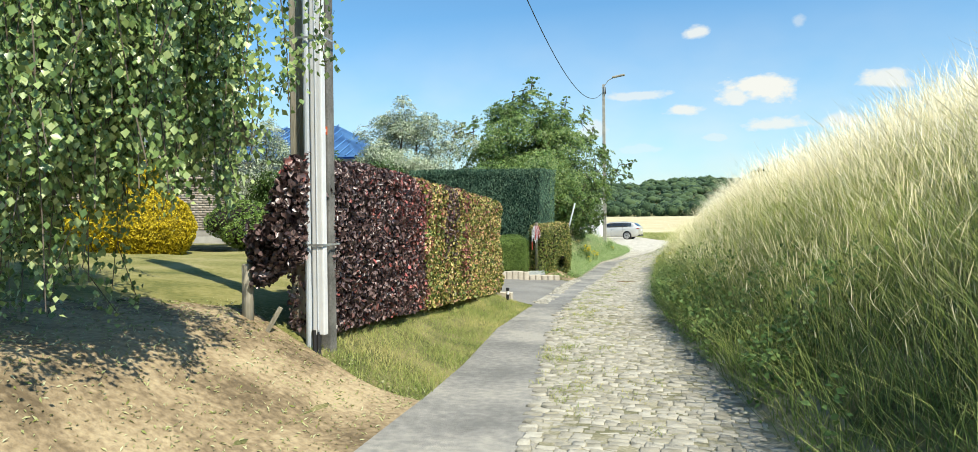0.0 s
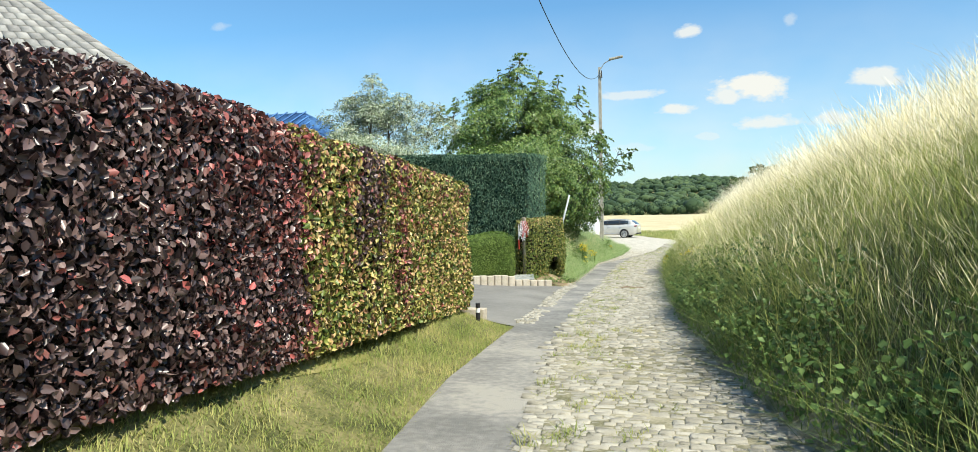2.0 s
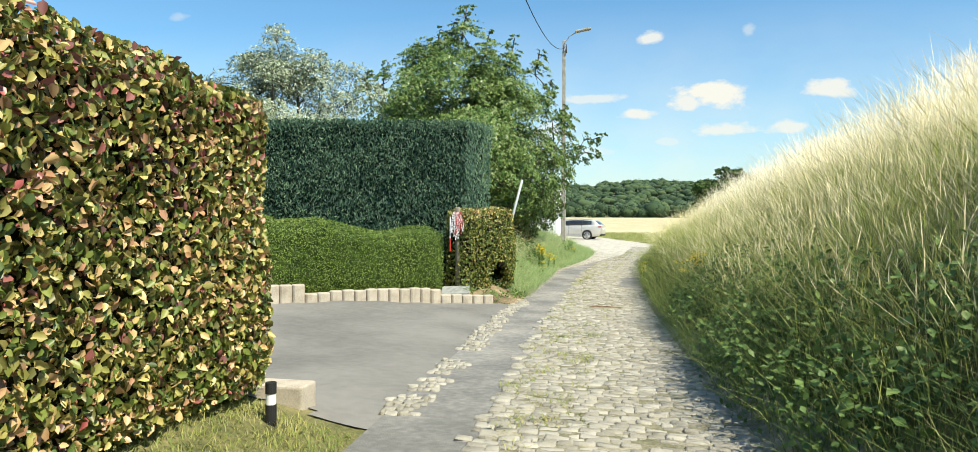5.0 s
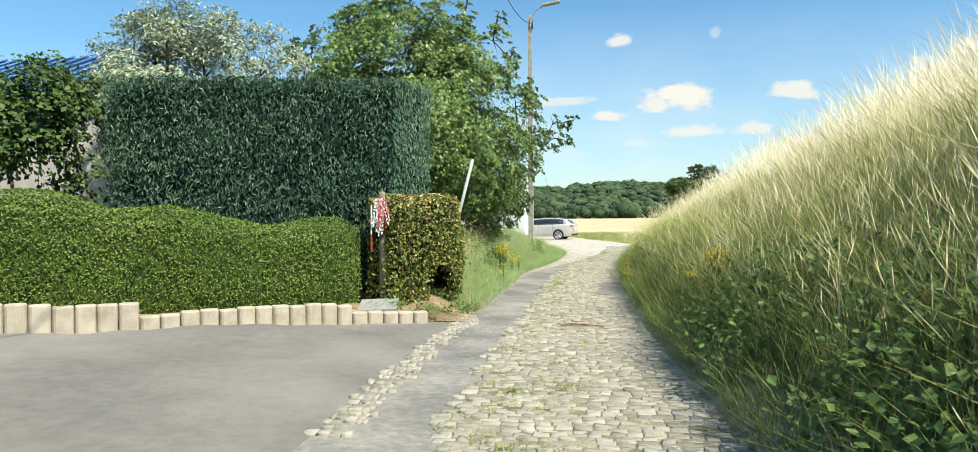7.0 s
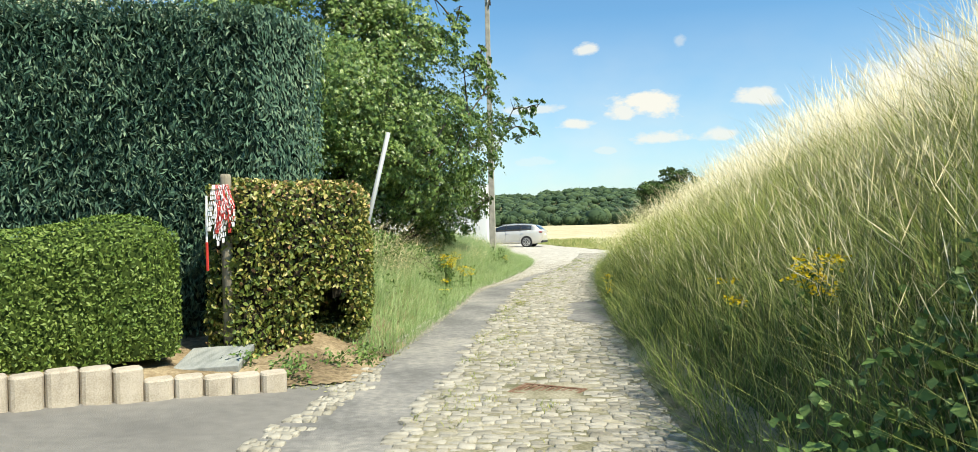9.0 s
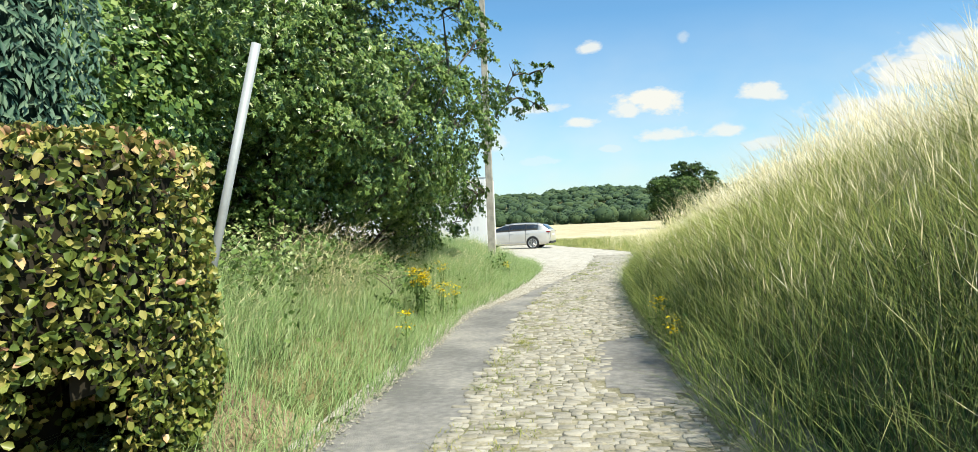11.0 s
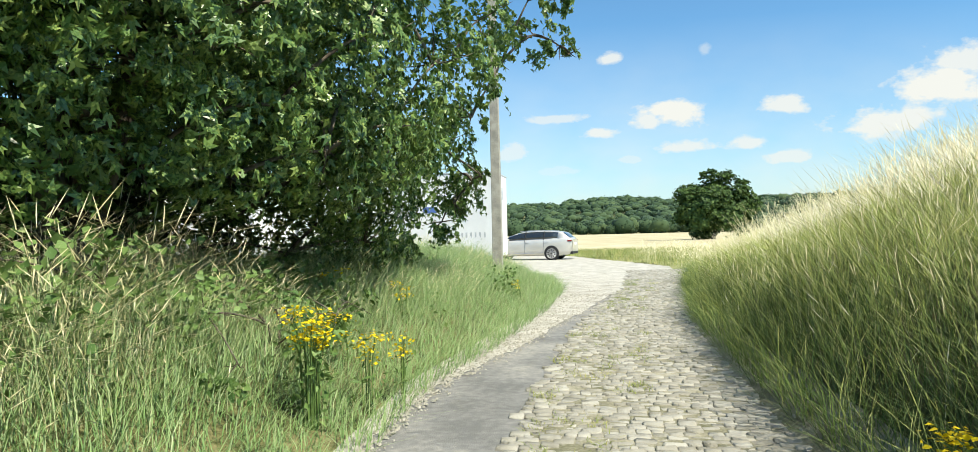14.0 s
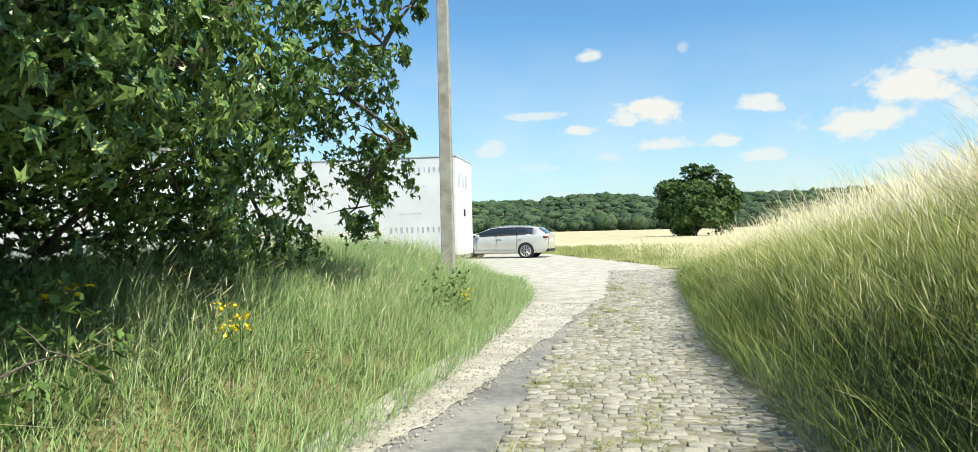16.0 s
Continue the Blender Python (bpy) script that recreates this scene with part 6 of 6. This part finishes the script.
    for sgn in (-1, 1):
        sheet("front_pillar", cab, M["silver"], lambda i, j: i < 4 and j == 3, (sgn,))
        sheet("rear_pillar", cab, M["silver"], lambda i, j: i >= 9 and j < 3, (sgn,))
        sheet("side_window", cab, M["car_glass"], lambda i, j: i < 9 and 1 <= j < 3, (sgn,))
        sheet("waist_trim", cab, M["rim"], lambda i, j: i < 9 and j == 0, (sgn,))
        for x0, lean in ((-0.02, 0.06), (0.98, 0.02)):
            bm = bmesh.new()
            tube(bm, [(x0, sgn * 0.862, 1.0), (x0 + lean * 0.5, sgn * 0.775, 1.22), (x0 + lean, sgn * 0.668, 1.43)], 0.028, 6)
            part("door_pillar", put(bm), M["black"], top)
        bm = bmesh.new()
        tube(bm, [(-0.3, sgn * 0.60, 1.455), (0.5, sgn * 0.61, 1.515), (1.5, sgn * 0.60, 1.475)], 0.014, 6)
        part("roof_rail", put(bm), M["rim"], top)
        for x in (-1.45, 1.40):
            bm = bmesh.new()
            tube(bm, [(x, sgn * 0.60, 0.35), (x, sgn * 0.926, 0.35)], 0.375, 28)
            part("wheel_arch", put(bm), M["black"], top)
            bm = bmesh.new()
            tube(bm, [(x, sgn * 0.72, 0.325), (x, sgn * 0.91, 0.325), (x, sgn * 0.938, 0.325)], [0.325, 0.325, 0.30], 28)
            wheel = part("wheel", put(bm), M["tyre"], top)
            bm = bmesh.new()
            for k in range(10):
                a = 2 * math.pi * k / 10
                tube(bm, [(x + 0.05 * math.cos(a), sgn * 0.948, 0.325 + 0.05 * math.sin(a)), (x + 0.22 * math.cos(a), sgn * 0.945, 0.325 + 0.22 * math.sin(a))], 0.024, 5)
            tube(bm, [(x + 0.235 * math.cos(a), sgn * 0.943, 0.325 + 0.235 * math.sin(a)) for a in (2 * math.pi * k / 24 for k in range(25))], 0.022, 5)
            part("rim", put(bm), M["rim"], wheel)
        bm = bmesh.new()
        box(bm, (2.20, min(sgn * .52, sgn * .855), 0.90), (2.415, max(sgn * .52, sgn * .855), 1.00), 0.03)
        part("tail_lamp", put(bm), M["lamp_red"], top)
        bm = bmesh.new()
        box(bm, (-2.40, min(sgn * .46, sgn * .78), 0.64), (-2.20, max(sgn * .46, sgn * .78), 0.74), 0.03)
        part("headlight", put(bm), M["car_glass"], top)
        bm = bmesh.new()
        box(bm, (-0.98, min(sgn * .88, sgn * 1.04), 0.99), (-0.80, max(sgn * .88, sgn * 1.04), 1.11), 0.035)
        part("wing_mirror", put(bm), M["silver"], top)
        for xx in (0.05, 1.02):
            bm = bmesh.new()
            box(bm, (xx, min(sgn * .905, sgn * .93), 0.86), (xx + 0.20, max(sgn * .905, sgn * .93), 0.885), 0.006)
            part("door_handle", put(bm), M["rim"], top)
        for xx in (-0.95, 0.0, 0.98):
            bm = bmesh.new()
            tube(bm, [(xx, sgn * 0.896, 0.98), (xx + 0.02, sgn * 0.918, 0.80), (xx, sgn * 0.922, 0.60), (xx - 0.02, sgn * 0.910, 0.38)], 0.006, 4)
            part("door_gap", put(bm), M["black"], top)
        bm = bmesh.new()
        tube(bm, [(-1.0, sgn * 0.912, 0.36), (0.0, sgn * 0.915, 0.34), (0.96, sgn * 0.912, 0.36)], 0.022, 6)
        part("sill", put(bm), M["rim"], top)
    bm = bmesh.new()
    box(bm, (2.415, -0.26, 0.74), (2.452, 0.26, 0.85))
    part("plate_bar", put(bm), M["white"], top)
    bm = bmesh.new()
    box(bm, (2.30, -0.72, 0.28), (2.445, 0.72, 0.42), 0.03)
    part("bumper_trim", put(bm), M["black"], top)


estate_car()


# ---- buildings behind the hedge ----
def house():
    # right front corner of the brick wall; the front runs to the left
    c = Vector((-12.16, 18.76, 2.2))
    u = Vector((-0.87, -0.50, 0)).normalized()
    s = Vector((-u.y, u.x, 0)) * -1
    top = thing("brick_house", c, "low house of grey-brown brick with a grey tiled hipped roof", "house")
    R = Matrix(((u.x, s.x, 0, c.x), (u.y, s.y, 0, c.y), (0, 0, 1, c.z), (0, 0, 0, 1)))

    def put(bm):
        bmesh.ops.transform(bm, matrix=R, verts=bm.verts)
        return bm

    W, Dp, Hh = 12.0, 8.0, 3.0
    bm = bmesh.new()
    wins = [(1.5, 2.4, 1.24, 2.75), (5.2, 6.6, 0.1, 2.4)]
    xs = sorted({0, W, *(v for w in wins for v in w[:2])})
    for a, b in zip(xs, xs[1:]):
        w = [w for w in wins if abs(w[0] - a) < 1e-6]
        if w:
            if w[0][2] > 0.12:
                box(bm, (a, 0, -0.6), (b, 0.3, w[0][2]))
            box(bm, (a, 0, w[0][3]), (b, 0.3, Hh))
        else:
            box(bm, (a, 0, -0.6), (b, 0.3, Hh))
    box(bm, (0, 0.3, -0.6), (0.3, Dp, Hh)), box(bm, (W - 0.3, 0.3, -0.6), (W, Dp, Hh)), box(bm, (0.3, Dp - 0.3, -0.6), (W - 0.3, Dp, Hh))
    wall = part("wall", put(bm), M["mortar"], top)
    # bricks in courses on the front and on the right end
    V, Fs, off = [], [], 0
    cube = np.array([(x, y, z) for x in (0, 1) for y in (0, 1) for z in (0, 1)], float)
    cf = np.array([(0, 1, 3, 2), (4, 6, 7, 5), (0, 4, 5, 1), (2, 3, 7, 6), (0, 2, 6, 4), (1, 5, 7, 3)])
    Rm = np.array(R)
    for k in range(int((Hh + 0.4) / 0.073)):
        z = -0.4 + 0.073 * k
        x = -0.1 * (k % 2)
        while x < 7.5:
            a, b = max(x, 0.0), min(x + 0.19, W)
            if not any(w[0] - 0.02 < (a + b) / 2 < w[1] + 0.02 and w[2] - 0.05 < z < w[3] for w in wins) and b - a > 0.03:
                q = cube * (b - a, 0.02, 0.061) + (a, -0.012, z)
                V.append(q @ Rm[:3, :3].T + Rm[:3, 3]), Fs.append(cf + off)
                off += 8
            x += 0.202
        y = -0.1 * (k % 2)
        while y < Dp:
            a, b = max(y, 0.02), min(y + 0.19, Dp)
            if b - a > 0.03:
                q = cube * (0.02, b - a, 0.061) + (-0.012, a, z)
                V.append(q @ Rm[:3, :3].T + Rm[:3, 3]), Fs.append(cf + off)
                off += 8
            y += 0.202
    tagged(hang(new("bricks", np_mesh("bricks", np.concatenate(V), [np.concatenate(Fs)], M["brick"])), top), kind="stuff")
    for k, (a, b, z0, z1) in enumerate(wins):
        bm = bmesh.new()
        for lo, hi in (((a, 0.08, z0), (a + 0.07, 0.16, z1)), ((b - 0.07, 0.08, z0), (b, 0.16, z1)), ((a + 0.07, 0.08, z1 - 0.07), (b - 0.07, 0.16, z1)), ((a + 0.07, 0.08, z0), (b - 0.07, 0.16, z0 + 0.07))):
            box(bm, lo, hi)
        win = part("window", put(bm), M["white"], top)
        bm = bmesh.new()
        box(bm, (a + 0.07, 0.11, z0 + 0.07), (b - 0.07, 0.13, z1 - 0.07))
        part("pane", put(bm), M["window_dark"], win)
        if k == 0:
            bm = bmesh.new()
            fold = [(0.05 + 0.02 * (i % 2), z1 - 0.07 - 0.031 * i) for i in range(25)]
            ends = [[bm.verts.new((xx, yy, zz)) for yy, zz in fold] for xx in (a + 0.06, b - 0.06)]
            for i in range(24):
                bm.faces.new((ends[0][i], ends[0][i + 1], ends[1][i + 1], ends[1][i]))
            part("roller_shutter", put(bm), M["white"], win, "white roller shutter, half lowered")
            bm = bmesh.new()
            box(bm, (a - 0.06, -0.06, z0 - 0.06), (b + 0.06, 0.1, z0), 0.006)
            part("sill", put(bm), M["stone_slab"], win)
    bm = bmesh.new()
    box(bm, (-0.7, -0.7, Hh), (W + 0.7, Dp + 0.7, Hh + 0.16))
    part("eave_board", put(bm), M["old_wood"], top, "brown boarded eaves")
    bm = bmesh.new()
    tube(bm, [(-0.72, -0.75, Hh + 0.12), (W + 0.7, -0.75, Hh + 0.12)], 0.06, 8)
    tube(bm, [(-0.75, -0.72, Hh + 0.12), (-0.75, Dp + 0.7, Hh + 0.12)], 0.06, 8)
    part("gutter", put(bm), M["black"], top)
    bm = bmesh.new()
    e = [(-0.72, -0.72, Hh + 0.165), (W + 0.72, -0.72, Hh + 0.165), (W + 0.72, Dp + 0.72, Hh + 0.165), (-0.72, Dp + 0.72, Hh + 0.165), (3.9, Dp / 2, Hh + 3.8), (W - 3.9, Dp / 2, Hh + 3.8)]
    vs = [bm.verts.new(p) for p in e]
    for f in ((0, 1, 5, 4), (1, 2, 5), (2, 3, 4, 5), (3, 0, 4), (3, 2, 1, 0)):
        bm.faces.new([vs[i] for i in f])
    roof = part("roof", put(bm), M["slate"], top)
    # rows of tiles
    V, Fs, off = [], [], 0
    def tile_slope(p0, p1, q0, q1, rows):
        nonlocal off
        p0, p1, q0, q1 = map(np.array, (p0, p1, q0, q1))
        nrm = np.cross(p1 - p0, q0 - p0)
        nrm = nrm / np.linalg.norm(nrm)
        nrm = nrm if nrm[2] > 0 else -nrm
        for r in range(rows):
            a0, b0 = p0 + (q0 - p0) * r / rows, p1 + (q1 - p1) * r / rows
            a1, b1 = p0 + (q0 - p0) * (r + 1.08) / rows, p1 + (q1 - p1) * (r + 1.08) / rows
            n = max(1, int(np.linalg.norm(b0 - a0) / 0.3))
            for k in range(n):
                g = 0.012 / max(0.3, np.linalg.norm(b0 - a0))
                t0, t1 = k / n + g, (k + 1) / n - g
                qd = np.array([a0 + (b0 - a0) * t0, a0 + (b0 - a0) * t1, a1 + (b1 - a1) * t1, a1 + (b1 - a1) * t0])
                lo, hi = qd + nrm * np.array([[.012], [.012], [.004], [.004]]), qd + nrm * np.array([[.035], [.035], [.012], [.012]])
                v = np.concatenate([lo, hi])
                V.append(v @ Rm[:3, :3].T + Rm[:3, 3])
                Fs.append(np.array([(4, 5, 6, 7), (0, 1, 5, 4), (1, 2, 6, 5), (3, 0, 4, 7)]) + off)
                off += 8
    tile_slope(e[0], e[1], e[4], e[5], 15)
    tile_slope(e[3], e[0], e[4], e[4], 15)
    tagged(hang(new("roof_tiles", np_mesh("roof_tiles", np.concatenate(V), [np.concatenate(Fs)], M["slate"])), top), kind="stuff")


house()


def barn():
    top = thing("blue_roofed_barn", (-16.5, 33.0, 0.9), "long barn with a blue ribbed metal roof", "barn")
    x0, x1, y0, y1, ze, zr = -26.0, -12.6, 29.5, 38.5, 4.9, 7.0
    bm = bmesh.new()
    box(bm, (x0 + 0.3, y0 + 0.3, 0.5), (x1 - 0.3, y1 - 0.3, ze - 0.05))
    part("wall", bm, M["barn_wall"], top)
    bm = bmesh.new()
    ym = (y0 + y1) / 2
    vs = [bm.verts.new(p) for p in ((x0, y0, ze), (x1, y0, ze), (x1 - 3.2, ym, zr), (x0, ym, zr), (x1, y1, ze), (x0, y1, ze))]
    bm.faces.new((vs[0], vs[1], vs[2], vs[3])), bm.faces.new((vs[3], vs[2], vs[4], vs[5])), bm.faces.new((vs[1], vs[4], vs[2])), bm.faces.new((vs[0], vs[3], vs[5]))
    bmesh.ops.solidify(bm, geom=bm.faces[:], thickness=0.04)
    roof = part("roof", bm, M["blue_roof"], top)
    n = 26
    for k in range(n + 1):
        bm = bmesh.new()
        x = x0 + (x1 - x0) * k / n
        k2 = min(1.0, (x1 - x) / 3.2 + 0.02)
        tube(bm, [(x, y0, ze + 0.06), (x, y0 + (ym - y0) * k2, ze + (zr - ze) * k2 + 0.06)], 0.035, 5)
        part("roof_rib", bm, M["blue_roof"], roof)


barn()


def white_shed():
    top = thing("white_shed", (-14.6, 47.0, 0.2), "low white rendered shed behind the trees", "shed")
    bm = bmesh.new()
    box(bm, (-17.0, 46.0, 0.2), (-12.3, 49.5, 3.8), 0.01)
    part("wall", bm, M["white"], top)
    bm = bmesh.new()
    box(bm, (-17.2, 45.8, 3.804), (-12.1, 49.7, 3.96), 0.02)
    part("roof", bm, M["slate"], top)


white_shed()


# ---- flowering weeds ----
def ragwort(x, y, n, h, spread):
    z = float(land(x, y))
    top = thing("yellow_wildflower", (x, y, z), "clump of yellow flowering ragwort in the grass", "wildflower", "wildflowers on the verge")
    bm = bmesh.new()
    P, Q = [], []
    for k in range(n):
        a, r = rng.uniform(0, 6.28), spread * math.sqrt(rng.random())
        tip = Vector((x + r * math.cos(a), y + r * math.sin(a), z + h * rng.uniform(0.7, 1.05)))
        tube(bm, [(x + r * 0.4 * math.cos(a), y + r * 0.4 * math.sin(a), z - 0.02), tip.lerp(Vector((x, y, z)), 0.4) + Vector((0, 0, 0.05)), tip], [0.005, 0.004, 0.003], 4)
        P.append(np.array(tip) + rng.normal(size=(18, 3)) * (0.04, 0.04, 0.018))
        Q.append(np.array(tip) - (0, 0, h * 0.4) + rng.normal(size=(6, 3)) * (0.05, 0.05, h * 0.2))
    tagged(part("stem", bm, M["weed"], top), kind="stuff")
    P, Q = np.concatenate(P), np.concatenate(Q)
    tagged(part("blossom", leaf_mesh("blossom", P, np.tile([0, 0, 1.0], (len(P), 1)), 0.03, M["yellow_flower"], 0.4, 0.9, 0.0), None, top, "bright yellow flower heads"), kind="stuff")
    tagged(part("leaves", leaf_mesh("leaves", Q, np.tile([0, 0, 1.0], (len(Q), 1)), 0.07, M["weed"], 0.8, 0.4, 0.3), None, top), kind="stuff")


for x, y, n, h, sp in ((-2.22, 30.25, 22, 0.72, 0.13), (-2.05, 30.85, 6, 0.60, 0.08), (-1.93, 31.3, 4, 0.50, 0.08), (-1.88, 28.1, 3, 0.48, 0.06), (-2.57, 33.7, 4, 0.50, 0.15), (-2.45, 31.6, 2, 0.45, 0.08), (-3.03, 32.7, 2, 0.55, 0.12),
                       (1.41, 20.5, 12, 0.50, 0.13), (1.25, 21.7, 4, 0.48, 0.06), (0.75, 27.5, 3, 0.46, 0.08), (0.80, 29.0, 6, 0.46, 0.08), (-1.75, 38.5, 4, 0.4, 0.15)):
    ragwort(x, y, n, h, sp)
